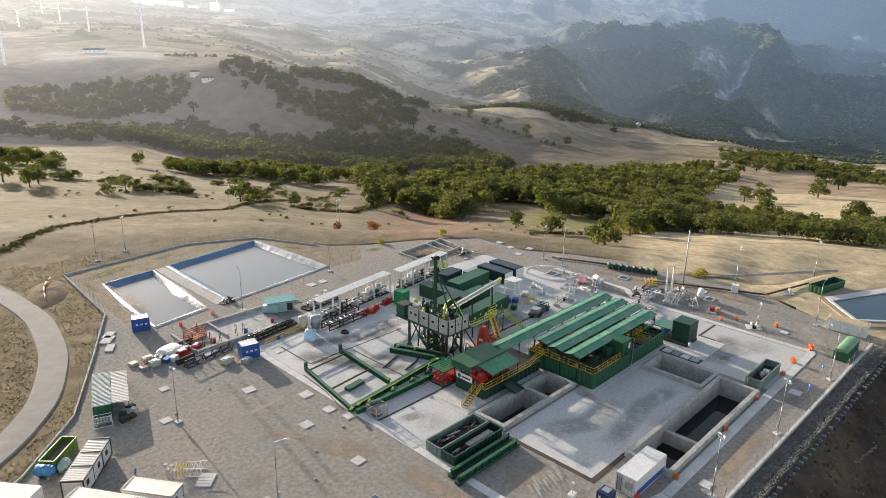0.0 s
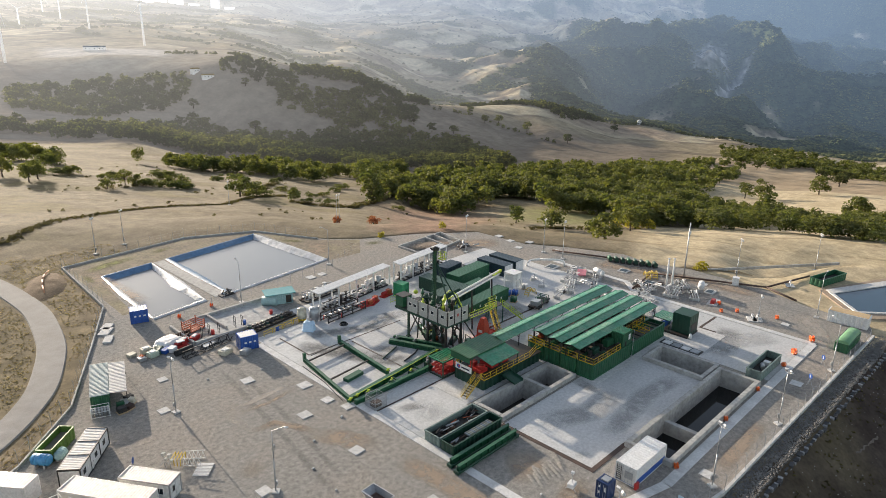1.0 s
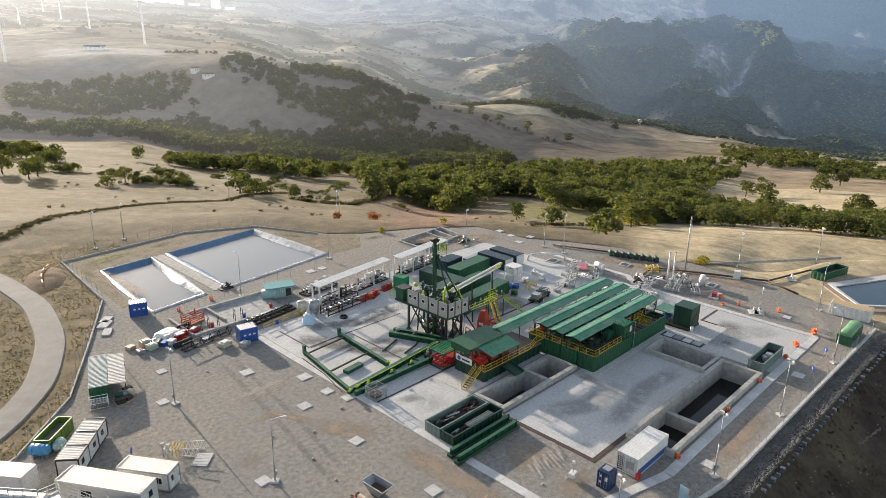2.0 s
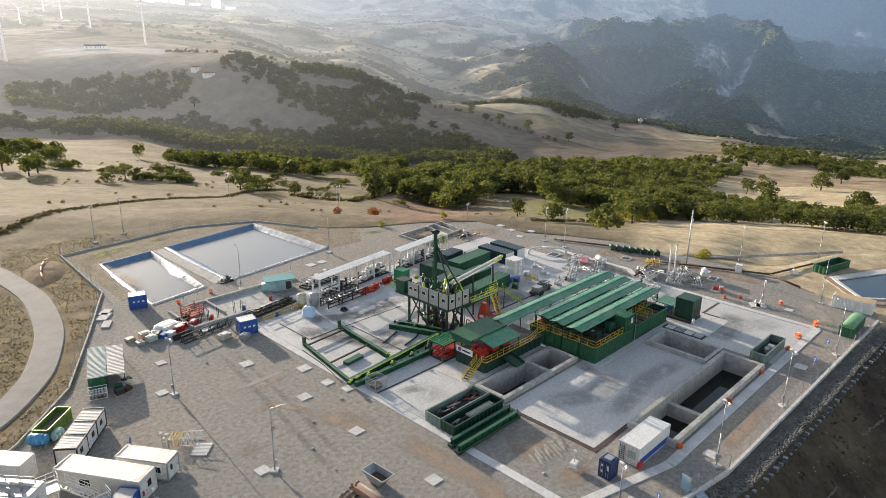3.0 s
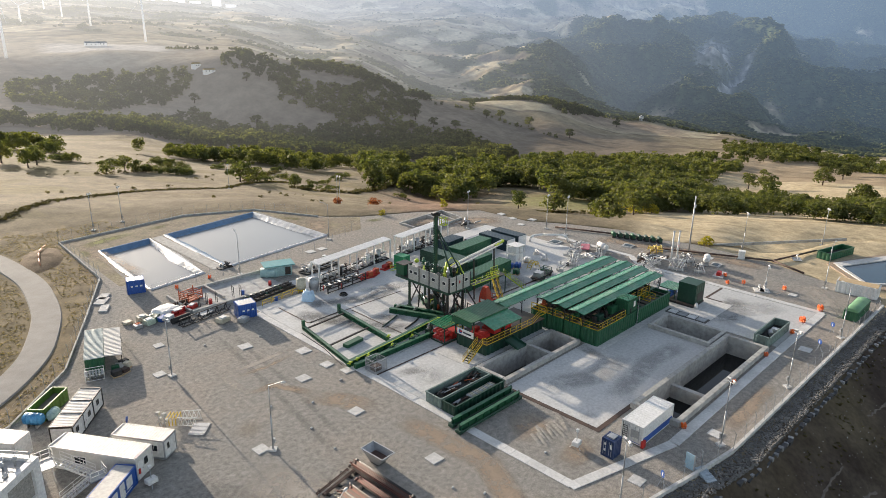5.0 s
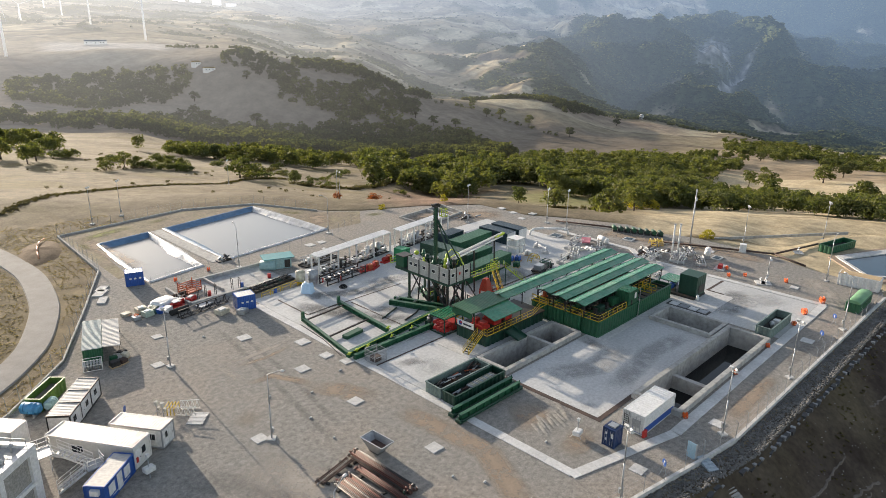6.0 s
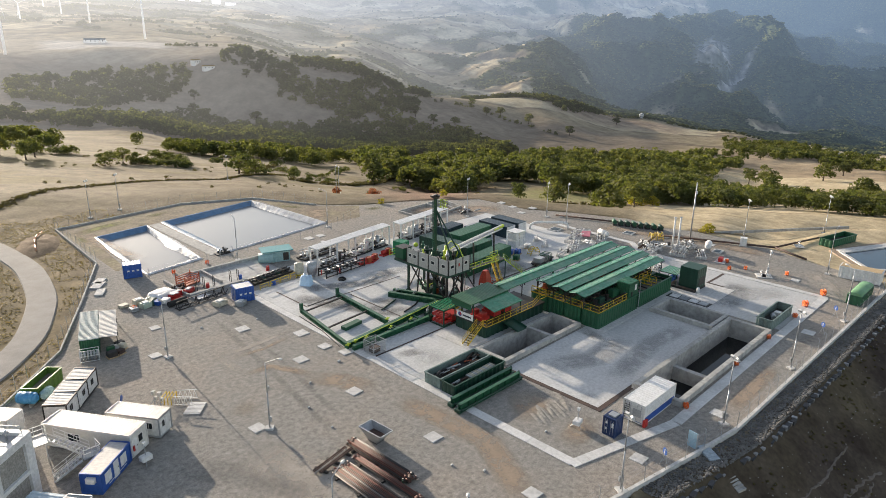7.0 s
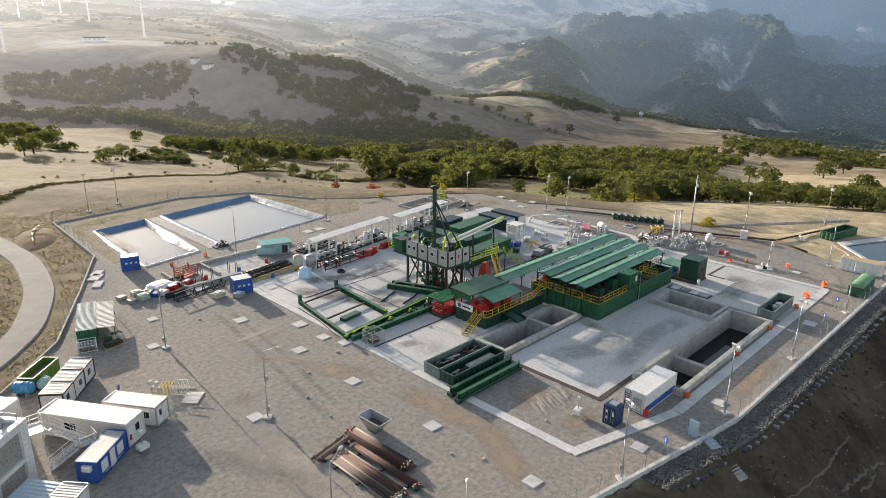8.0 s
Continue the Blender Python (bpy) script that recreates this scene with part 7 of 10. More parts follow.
for y, x0, x1 in ((17.8, -0.6, 11.2), (16.2, -1.0, 10.9)):
    t = thing("skid_runner", 0, 0, 0.05, 0, "long green steel girder with stiffeners lying by the skips", "steel girder", "green girders by the skips")
    for z, w, h, name in ((1.06, 0.5, 0.10, "top_flange"), (0.05, 0.7, 0.10, "bottom_flange"), (0.55, 0.12, 0.92, "web")):
        part(name, boxes((x0, y - w / 2, z - h / 2, x1, y + w / 2, z + h / 2)), GREEN, t)
    for k in range(9):
        xx = x0 + 0.2 + k * (x1 - x0 - 0.4) / 8
        part("stiffener", boxes((xx - 0.04, y - 0.28, 0.1, xx + 0.04, y + 0.28, 1.0)), GREEN, t)
    bm = bmesh.new()
    tube(bm, (x0 + 0.1, y - 0.42, 0.35), (x1 - 0.1, y - 0.42, 0.35), 0.13, seg=8)
    part("tube", bm, GREEN_DARK, t)
    for xx in (x0, x1):
        bm = boxes((xx - 0.3, y - 0.45, 0.0, xx + 0.3, y + 0.45, 0.5))
        bmesh.ops.bevel(bm, geom=bm.edges[:], offset=0.05, segments=1, affect="EDGES")
        tube(bm, (xx, y, 0.5), (xx, y, 1.3), 0.1, seg=8)
        part("end_jack", bm, GREEN_DARK, t)
r = skip(56.6, -1.0, 9.2, 2.4, 1.75, 0, SKIP_GREY, "grey open skip with odd fittings inside on the slab", DARK, 0.3)
bm = bmesh.new()
tube(bm, (-1.0, -0.3, 0.8), (0.2, 0.3, 0.9), 0.4, seg=12)
part("drum", bm, STEEL, r)
part("fitting", boxes((0.8, -0.6, 0.5, 1.8, 0.4, 1.2)), WHITE, r)
skip(77.8, -8.3, 8.0, 2.2, 1.7, 0, GREEN, "green skip closed by a rounded light green cover", None, 0, mat("light_green_cover", (0.16, 0.33, 0.17), 0.6, wear=0.4))
w = skip(89.2, -5.6, 7.0, 2.8, 2.3, -86, WHITE, "white steel skip topped with a flat tan cover", TAN, 1.03)
skip(112.2, 4.6, 10.0, 2.8, 1.7, -14, GREEN, "green open skip standing above the blue pool", DARK, 0.4)
skip(-35.4, 57.2, 5.6, 2.0, 1.8, 44, mat("lime_green_paint", (0.12, 0.22, 0.04), 0.55, wear=0.4), "lime green open skip half full by the yard edge", DIRT, 0.5)


def lying_tank(x, y, z, turn, L, R, material, label):
    t = thing("lying_tank", x, y, z, turn, label, "tank")
    bm = bmesh.new()
    tube(bm, (-L / 2, 0, R + 0.3), (L / 2, 0, R + 0.3), R, seg=18)
    for s in (-1, 1):
        tube(bm, (s * L / 2, 0, R + 0.3), (s * (L / 2 + 0.3), 0, R + 0.3), R, R * 0.55, 18)
    part("barrel", bm, material, t)
    for k in range(3):
        bm = bmesh.new()
        tube(bm, (-L * 0.3 + L * 0.3 * k - 0.06, 0, R + 0.3), (-L * 0.3 + L * 0.3 * k + 0.06, 0, R + 0.3), R + 0.025, seg=18)
        part("hoop", bm, material, t)
    for s in (-0.6, 0.6):
        part("cradle", boxes((s * L / 2 - 0.1, -R * 0.8, 0, s * L / 2 + 0.1, R * 0.8, 0.45)), STEEL, t)


lying_tank(-37.9, 54.6, 0, -50, 2.0, 0.75, mat("sky_blue_plastic", (0.05, 0.24, 0.46), 0.45, wear=0.3), "sky blue plastic water tank lying on cradles")
lying_tank(-35.7, 54.4, 0, 45, 1.3, 0.65, TEAL_PALE, "pale teal plastic tank lying beside the cabin")

# ---- pipe stacks and loose gear on the yard ----
RED_PIPE = mat("red_brown_pipe", (0.13, 0.042, 0.03), 0.75, 0.1, worn=(0.08, 0.05, 0.04), wear=0.5, grain=4, patch=0.6, vary=0.25)
GREY_PIPE = mat("grey_pipe", (0.20, 0.18, 0.165), 0.6, 0.3, worn=(0.12, 0.08, 0.06), wear=0.5, grain=4, patch=0.6, vary=0.3)
def pipe_stack(x, y, turn, length, count, layers, r, label, gap=1.0):
    ob = thing("pipe_stack", x, y, 0, turn, label, "pipes")
    bm = bmesh.new()
    tube(bm, (0, 0, 0), (length, 0, 0), r, seg=8)
    tube(bm, (-0.25, 0, 0), (0.1, 0, 0), r * 1.35, seg=8)
    tube(bm, (length - 0.1, 0, 0), (length + 0.3, 0, 0), r * 1.35, seg=8)
    me = [mesh_of("pipe", bm, RUST)]
    for m, k in ((DARK, 0), (RED_PIPE, 0), (GREY_PIPE, 0)):
        c = me[0].copy()
        c.materials.clear()
        c.materials.append(m)
        me.append(c)
    for k in range(3):
        part("bearer", boxes((length * (0.1 + 0.4 * k), -0.4, 0, length * (0.1 + 0.4 * k) + 0.25, count * r * 2.3 * gap + 0.2, 0.25)), DARK, ob)
    for j in range(layers):
        for k in range(count - j):
            p = part("pipe", random.choices(me, (5, 2, 3, 4))[0], None, ob)
            p.matrix_local = pose(random.uniform(-0.35, 0.35), (k + 0.5 * j) * r * 2.3 * gap, 0.25 + r + j * r * 1.9, 0, 0, random.uniform(-0.4, 0.4))
    return ob


pipe_stack(-15.2, 19.8, -88.5, 9.0, 10, 4, 0.075, "long brown drill pipes stacked in four layers on bearers", 0.86)
pipe_stack(-16.3, 17.4, -89, 9.5, 5, 2, 0.08, "thin bundle of rusty pipes with green end caps")
pipe_stack(-19.4, 17.2, -89.5, 9.0, 16, 1, 0.068, "row of long rusty and grey pipes lying on bearers", 1.02)
pipe_stack(-20.3, 18.0, 12, 4.6, 5, 1, 0.09, "short dark pipes lying beside the long row", 1.1)
for x0, y0, n in ((-15.0, 10.9, 7), (-16.2, 7.9, 4), (-19.2, 8.2, 13)):
    for k in range(n):
        o = thing("end_cap", x0 + 0.19 * k, y0 - random.uniform(-0.25, 0.25), 0.0, random.uniform(0, 90), "small protector cap at the pipe ends", "cap", "caps at the pipe ends")
        bm = bmesh.new()
        tube(bm, (0, 0, 0), (0, 0, 0.42), 0.12, 0.1, 10)
        part("cap_body", bm, random.choice((GREEN, GREEN, WHITE) if n == 13 else (GREEN, GREEN, GREEN_DARK)), o)
hopper = thing("hopper", -12.0, 18.9, 0, 4, "grey steel hopper with a rusty inside on the gravel", "hopper")
bm = bmesh.new()
lo = [(-0.6, -0.7, 0.1), (0.6, -0.7, 0.1), (0.6, 0.7, 0.1), (-0.6, 0.7, 0.1)]
hi = [(-0.98, -1.75, 1.5), (0.98, -1.75, 1.5), (0.98, 1.75, 1.5), (-0.98, 1.75, 1.5)]
va, vb = [bm.verts.new(p) for p in lo], [bm.verts.new(p) for p in hi]
for k in range(4):
    bm.faces.new((va[k], va[(k + 1) % 4], vb[(k + 1) % 4], vb[k]))
bm.faces.new(va[::-1])
for k in range(4):
    beam(bm, hi[k], hi[(k + 1) % 4], 0.12)
part("bin", bm, STEEL, hopper)
bm = bmesh.new()
sheet(bm, [(-0.76, -1.12, 0.7), (0.76, -1.12, 0.7), (0.76, 1.12, 0.7), (-0.76, 1.12, 0.7)])
part("load", bm, RUST, hopper, "rusty residue")
part("feet", boxes((-0.6, -0.7, 0, -0.45, 0.7, 0.1), (0.45, -0.7, 0, 0.6, 0.7, 0.1)), DARK, hopper)

cage = thing("mesh_cage", 2.2, 36.0, 0.1, 0, "galvanised mesh cage with gear inside on the kerb strip", "cage")
bm = bmesh.new()
for x in (-1.1, 1.1):
    for y in (-1.1, 1.1):
        beam(bm, (x, y, 0), (x, y, 1.9), 0.08)
for z in (0.05, 0.95, 1.9):
    for a_, b_ in (((-1.1, -1.1), (1.1, -1.1)), ((1.1, -1.1), (1.1, 1.1)), ((1.1, 1.1), (-1.1, 1.1)), ((-1.1, 1.1), (-1.1, -1.1))):
        beam(bm, (*a_, z), (*b_, z), 0.06)
part("cage_frame", bm, STEEL, cage)
bm = bmesh.new()
for k in range(12):
    f = -1.1 + 2.2 * k / 11
    for p, q in (((f, -1.1), (f, -1.1)), ((-1.1, f), (-1.1, f)), ((1.1, f), (1.1, f)), ((f, 1.1), (f, 1.1))):
        beam(bm, (*p, 0.05), (*q, 1.9), 0.02)
part("mesh_bars", bm, STEEL, cage)
part("gear", boxes((-0.7, -0.6, 0.05, 0.6, 0.5, 0.8)), RUST, cage)

# yellow mast frame lying beside the cabin, with a ramp grating
fr = thing("tower_section", -24.3, 42.4, 0.0, -45, "yellow and white tubular frame lying on the gravel", "frame")
for s in (-1, 1):
    bm = bmesh.new()
    tube(bm, (-0.4, s * 0.75, 0.1), (2.0, s * 0.9, 0.1), 0.05, seg=6)
    tube(bm, (-0.4, s * 0.75, 1.2), (2.0, s * 0.9, 1.3), 0.05, seg=6)
    part("rail", bm, WHITE, fr)
    bm = bmesh.new()
    for k in range(4):
        tube(bm, (-0.4 + 0.6 * k, s * 0.75, 0.1), (-0.1 + 0.6 * k, s * 0.8, 1.2), 0.035, seg=5)
        tube(bm, (-0.1 + 0.6 * k, s * 0.8, 1.2), (0.2 + 0.6 * k, s * 0.8, 0.1), 0.035, seg=5)
    part("brace", bm, WHITE, fr)
for k in range(4):
    x = -1.9 + 0.42 * k
    bm = bmesh.new()
    path_tube(bm, [(x, -0.9, 0.1), (x, -0.9, 1.0), (x, 0.9, 1.0), (x, 0.9, 0.1)], 0.06, 6)
    part("hoop", bm, YELLOW, fr)
ramp_plate = thing("ramp_grating", -23.6, 39.6, 0.0, -45, "grey steel ramp grating lying on the gravel", "grating")
for k in range(9):
    part("slat", boxes((-1.0, -1.35 + 0.3 * k, 0.0, 1.0, -1.11 + 0.3 * k, 0.12)), STEEL, ramp_plate)
for x, y in ((-26.8, 43.8), (-26.4, 43.0)):
    o = thing("cable_stand", x, y, 0, 30, "white tripod stand with instrument boxes", "stand", "instrument stands")
    bm = bmesh.new()
    tube(bm, (0, 0, 0), (0, 0, 2.0), 0.06, seg=6)
    for a0 in (0, 2.1, 4.2):
        tube(bm, (0, 0, 0.8), (0.6 * math.cos(a0), 0.6 * math.sin(a0), 0), 0.04, seg=5)
    part("tripod", bm, STEEL, o)
    part("box", boxes((-0.22, -0.2, 1.5, 0.22, 0.2, 2.0), (-0.18, -0.42, 0.9, 0.18, -0.15, 1.25)), GREY_PANEL, o)
for x, y in ((7.0, 4.2), (-32.4, 33.0)):
    o = thing("instrument_stand", x, y, 0, 10, "white weather instrument stand on three feet", "stand", "instrument stands")
    bm = bmesh.new()
    tube(bm, (0, 0, 0.3), (0, 0, 2.4), 0.06, seg=6)
    for a0 in (0, 2.1, 4.2):
        tube(bm, (0, 0, 0.7), (0.8 * math.cos(a0), 0.8 * math.sin(a0), 0), 0.05, seg=5)
    part("tripod", bm, STEEL, o)
    bm = boxes((-0.6, -0.45, 0.35, 0.6, 0.45, 0.95))
    bmesh.ops.bevel(bm, geom=bm.edges[:], offset=0.08, segments=2, affect="EDGES")
    part("case", bm, WHITE, o)
    part("sensor", boxes((-0.16, -0.16, 2.2, 0.16, 0.16, 2.55)), WHITE, o)

# stones and small blocks about the yard
for x, y, s in ((-3.4, 37.2, 0.2), (-9.8, 35.0, 0.17), (-14.4, 38.0, 0.15), (-13.5, 30.0, 0.16), (-14.0, 24.5, 0.14), (-7.4, 6.4, 0.17), (-9.2, 9.5, 0.15), (3.4, 6.2, 0.16), (-4, 58, 0.15), (-12, 61, 0.16)):
    o = thing("loose_block", x, y, 0, 15, "small pale concrete block on the gravel", "block", "loose blocks")
    bm = boxes((-s * 1.3, -s * 0.7, 0, s * 1.3, s * 0.7, s))
    bmesh.ops.bevel(bm, geom=bm.edges[:], offset=0.05, segments=1, affect="EDGES")
    part("stone", bm, CONC_LIGHT, o)

# ---- orange reels and signs ----
def orange_reel(x, y, z, turn, s=1.0):
    o = thing("orange_reel", x, y, z, turn, "bright orange tubular reel standing on the ground", "reel", "orange reels")
    s *= 0.58
    r = 0.62 * s
    for yy in (-0.32 * s, 0.32 * s):
        bm = bmesh.new()
        path_tube(bm, [(r * math.cos(k * 0.7854), yy, r + 0.05 + r * math.sin(k * 0.7854)) for k in range(9)], 0.075 * s, 6)
        for k in range(4):
            c, q = math.cos(k * 0.7854) * r, math.sin(k * 0.7854) * r
            beam(bm, (-c, yy, r + 0.05 - q), (c, yy, r + 0.05 + q), 0.1 * s)
        part("wheel", bm, ORANGE, o)
    bm = bmesh.new()
    tube(bm, (0, -0.36 * s, r + 0.05), (0, 0.36 * s, r + 0.05), 0.16 * s, seg=10)
    part("drum", bm, ORANGE, o)
    part("foot", boxes((-0.5 * s, -0.36 * s, 0, -0.4 * s, 0.36 * s, 0.1), (0.4 * s, -0.36 * s, 0, 0.5 * s, 0.36 * s, 0.1)), RUST_ORANGE, o)


for x, y, z, t, s in ((74.8, -3.2, 0.1, 40, 1.5), (67.0, -2.6, 0.05, 50, 1.4), (60.6, -3.0, 0.05, 60, 1.0), (48.8, -3.0, 0.05, 50, 0.9), (36.4, -3.0, 0.05, 45, 0.9), (20.3, -3.1, 0.05, 50, 1.0), (81.3, 5.2, 0, 40, 1.1), (78.8, 12.2, 0, 40, 1.0), (80.3, 16.6, 0, 60, 1.0), (76.4, 14.5, 0, 50, 1.0), (-16.6, 75.1, 0, 15, 1.1), (-4.2, 87.5, 0, 45, 1.0), (3.0, 88.4, 0, 45, 1.0)):
    orange_reel(x, y, z, t, s)


def road_sign(x, y):
    o = thing("round_sign", x, y, 0, -125, "round blue sign with a white bar on a light tripod", "sign", "blue round signs")
    bm = bmesh.new()
    for a0 in (0.5, 2.6, 4.7):
        tube(bm, (0, 0, 1.2), (0.5 * math.cos(a0), 0.5 * math.sin(a0), 0), 0.03, seg=5)
    part("stand", bm, STEEL, o)
    bm = bmesh.new()
    tube(bm, (0, -0.03, 1.6), (0, 0.03, 1.6), 0.42, seg=18)
    part("disc", bm, BLUE, o)
    part("arrow", boxes((-0.06, -0.06, 1.35, 0.06, -0.035, 1.85)), WHITE, o)


for x, y in ((7.6, -6.6), (65.8, -7.6), (56.9, -8.2), (-30.0, 45.5)):
    road_sign(x, y)

# blue steps at the gate in the south wall
steps = thing("bank_steps", 0, 0, 0, 0, "pale blue concrete steps in two flights down the stone bank", "steps")
STEP_BLUE = mat("pale_blue_concrete", (0.34, 0.40, 0.45), 0.75, wear=0.4, grain=3, patch=0.6)
for (x0, y0, z0), (x1, y1, z1), n, m in (((13.6, -8.2, 0.42), (12.5, -10.3, 0.0), 5, STEP_BLUE), ((12.4, -10.5, 0.0), (11.5, -13.9, -1.5), 10, CONC_WALL)):
    for k in range(n):
        f, g = k / n, (k + 1) / n
        p, q = Vector((x0, y0, 0)).lerp(Vector((x1, y1, 0)), f), Vector((x0, y0, 0)).lerp(Vector((x1, y1, 0)), g)
        z = z0 + (z1 - z0) * g
        bm = bmesh.new()
        beam(bm, (p.x, p.y, z - 0.3), (q.x, q.y, z - 0.3), 1.3, 0.6)
        part("step", bm, m, steps)
gate = thing("wall_gate", 13.4, -8.1, 0.0, -10, "narrow pale blue metal gate leaf standing open in the wall", "gate")
part("gate_leaf", boxes((-0.75, -0.05, 0, -0.65, 1.2, 2.0)), mat("pale_blue_metal", (0.28, 0.42, 0.52), 0.5, wear=0.3), gate)
for x in (-0.75, 0.75):
    part("gate_post", boxes((x - 0.06, -0.06, 0, x + 0.06, 0.06, 2.1)), STEEL, gate)


def trodden_path(points, width):
    """A pale track that follows the slope."""
    bm = bmesh.new()
    fine = []
    rr = random.Random(len(points))
    for a, b in zip(points, points[1:]):
        n = max(2, int(math.hypot(b[0] - a[0], b[1] - a[1]) / 0.6))
        fine += [(a[0] + (b[0] - a[0]) * k / n + rr.uniform(-0.15, 0.15), a[1] + (b[1] - a[1]) * k / n + rr.uniform(-0.15, 0.15)) for k in range(n)]
    last = None
    for k in range(1, len(fine) - 1):
        d = Vector((fine[k + 1][0] - fine[k - 1][0], fine[k + 1][1] - fine[k - 1][1])).normalized()
        w = width * rr.uniform(0.15, 0.42)
        xs = np.array([fine[k][0] - d.y * w, fine[k][0], fine[k][0] + d.y * w])
        ys = np.array([fine[k][1] + d.x * w, fine[k][1], fine[k][1] - d.x * w])
        zs = ground_height(xs, ys) + np.array((-0.02, 0.09, -0.02))
        row = [bm.verts.new((float(x), float(y), float(z))) for x, y, z in zip(xs, ys, zs)]
        if last:
            bm.faces.new((last[0], last[1], row[1], row[0]))
            bm.faces.new((last[1], last[2], row[2], row[1]))
        last = row
    setting("path", bm, PATH_EARTH, "pale trodden track on the dark slope", "path")


PATH_EARTH = mat("trodden_earth", (0.17, 0.145, 0.125), 0.95, wear=0.5, grain=3, patch=0.4, bump=0.4, world_space=True, spec=0.1)
for points, width in (([(33.5, -18.7), (31.5, -19.0), (28.9, -18.7), (22.9, -18.9), (16.7, -18.0), (12.5, -17.2)], 0.45), ([(34.8, -22.8), (31.5, -22.1), (24.5, -21.2), (21.0, -21.2)], 0.7), ([(31.8, -22.5), (28.4, -22.8), (23.9, -22.1)], 0.5), ([(56, -19.2), (51.9, -18.7), (45.9, -18.0)], 0.5)):
    trodden_path(points, width)

# ---- left: black lattice rack, bund, pumps, loose gear ----
lat = thing("lattice_rack", -11.6, 70.3, 0, 9, "long black triangular lattice rack on the gravel", "rack")
for y, z in ((-0.55, 0.1), (0.55, 0.1), (0, 1.35)):
    bm = bmesh.new()
    beam(bm, (0, y, z), (9.5, y, z), 0.13)
    part("rail", bm, DARK, lat)
for k in range(6):
    bm = bmesh.new()
    x = 0.2 + 1.8 * k
    for a_, b_ in (((x, -0.55, 0.1), (x, 0, 1.35)), ((x, 0.55, 0.1), (x, 0, 1.35)), ((x, -0.55, 0.1), (x, 0.55, 0.1)), ((x, -0.55, 0.1), (x + 0.8, -0.28, 0.7))):
        beam(bm, a_, b_, 0.11)
    part("rib", bm, DARK, lat)
bund = tagged(new("bund"), "shallow concrete bund with a damp floor", "bund", "", "structure")
part("bund_floor", boxes((-3.0, 74.6, -0.1, 11.8, 84.2, 0.03)), CONC, bund)
for x0, y0, x1, y1 in ((-7.5, 73.9, 12.0, 74.5), (-3.4, 84.2, 20, 84.7), (-0.4, 76.5, -0.0, 84.2), (-7.8, 74.5, -7.4, 84.0)):
    part("bund_wall", boxes((x0, y0, -0.1, x1, y1, 0.6)), CONC_WALL, bund)
rc = thing("red_basket", -4.6, 80.8, 0.03, 15, "open red steel basket of square bars", "basket")
bm = bmesh.new()
for x in (-1.6, 1.6):
    for y in (-1.2, 1.2):
        beam(bm, (x, y, 0), (x, y, 1.9), 0.14)
for z in (0.1, 0.6, 1.0, 1.4):
    for a_, b_ in (((-1.6, -1.2), (1.6, -1.2)), ((1.6, -1.2), (1.6, 1.2)), ((1.6, 1.2), (-1.6, 1.2)), ((-1.6, 1.2), (-1.6, -1.2))):
        beam(bm, (*a_, z), (*b_, z), 0.09, 0.14)
part("bars", bm, RUST_ORANGE, rc)
part("floor", boxes((-1.6, -1.2, 0, 1.6, 1.2, 0.08)), RUST_ORANGE, rc)
for k, x in enumerate((-5.5, -3.8, -2.2, 1.4, 2.6)):
    g = thing("goal_frame", x, 75.6 + (k % 2) * 0.6, 0, 80, "dark steel upright frame on the bund edge", "frame", "dark upright frames")
    bm = bmesh.new()
    path_tube(bm, [(-0.5, 0, 0), (-0.5, 0, 2.2), (0.5, 0, 2.2), (0.5, 0, 0)], 0.06, 6)
    tube(bm, (-0.5, 0, 1.1), (0.5, 0, 1.1), 0.05, seg=6)
    part("frame", bm, DARK, g)


def tarp(x, y, sx, sy, h, material, label, seed):
    o = thing("covered_stack", x, y, 0, seed * 17, label, "covered stack")
    rr = random.Random(seed)
    bm = bmesh.new()
    n = 9
    grid = [[bm.verts.new(((i / n - 0.5) * 2 * sx, (j / n - 0.5) * 2 * sy, (h * (1 - 0.25 * rr.random()) if 0 < i < n and 0 < j < n else 0.02))) for j in range(n + 1)] for i in range(n + 1)]
    for i in range(n):
        for j in range(n):
            bm.faces.new((grid[i][j], grid[i + 1][j], grid[i + 1][j + 1], grid[i][j + 1])).smooth = True
    part("tarpaulin", bm, material, o)


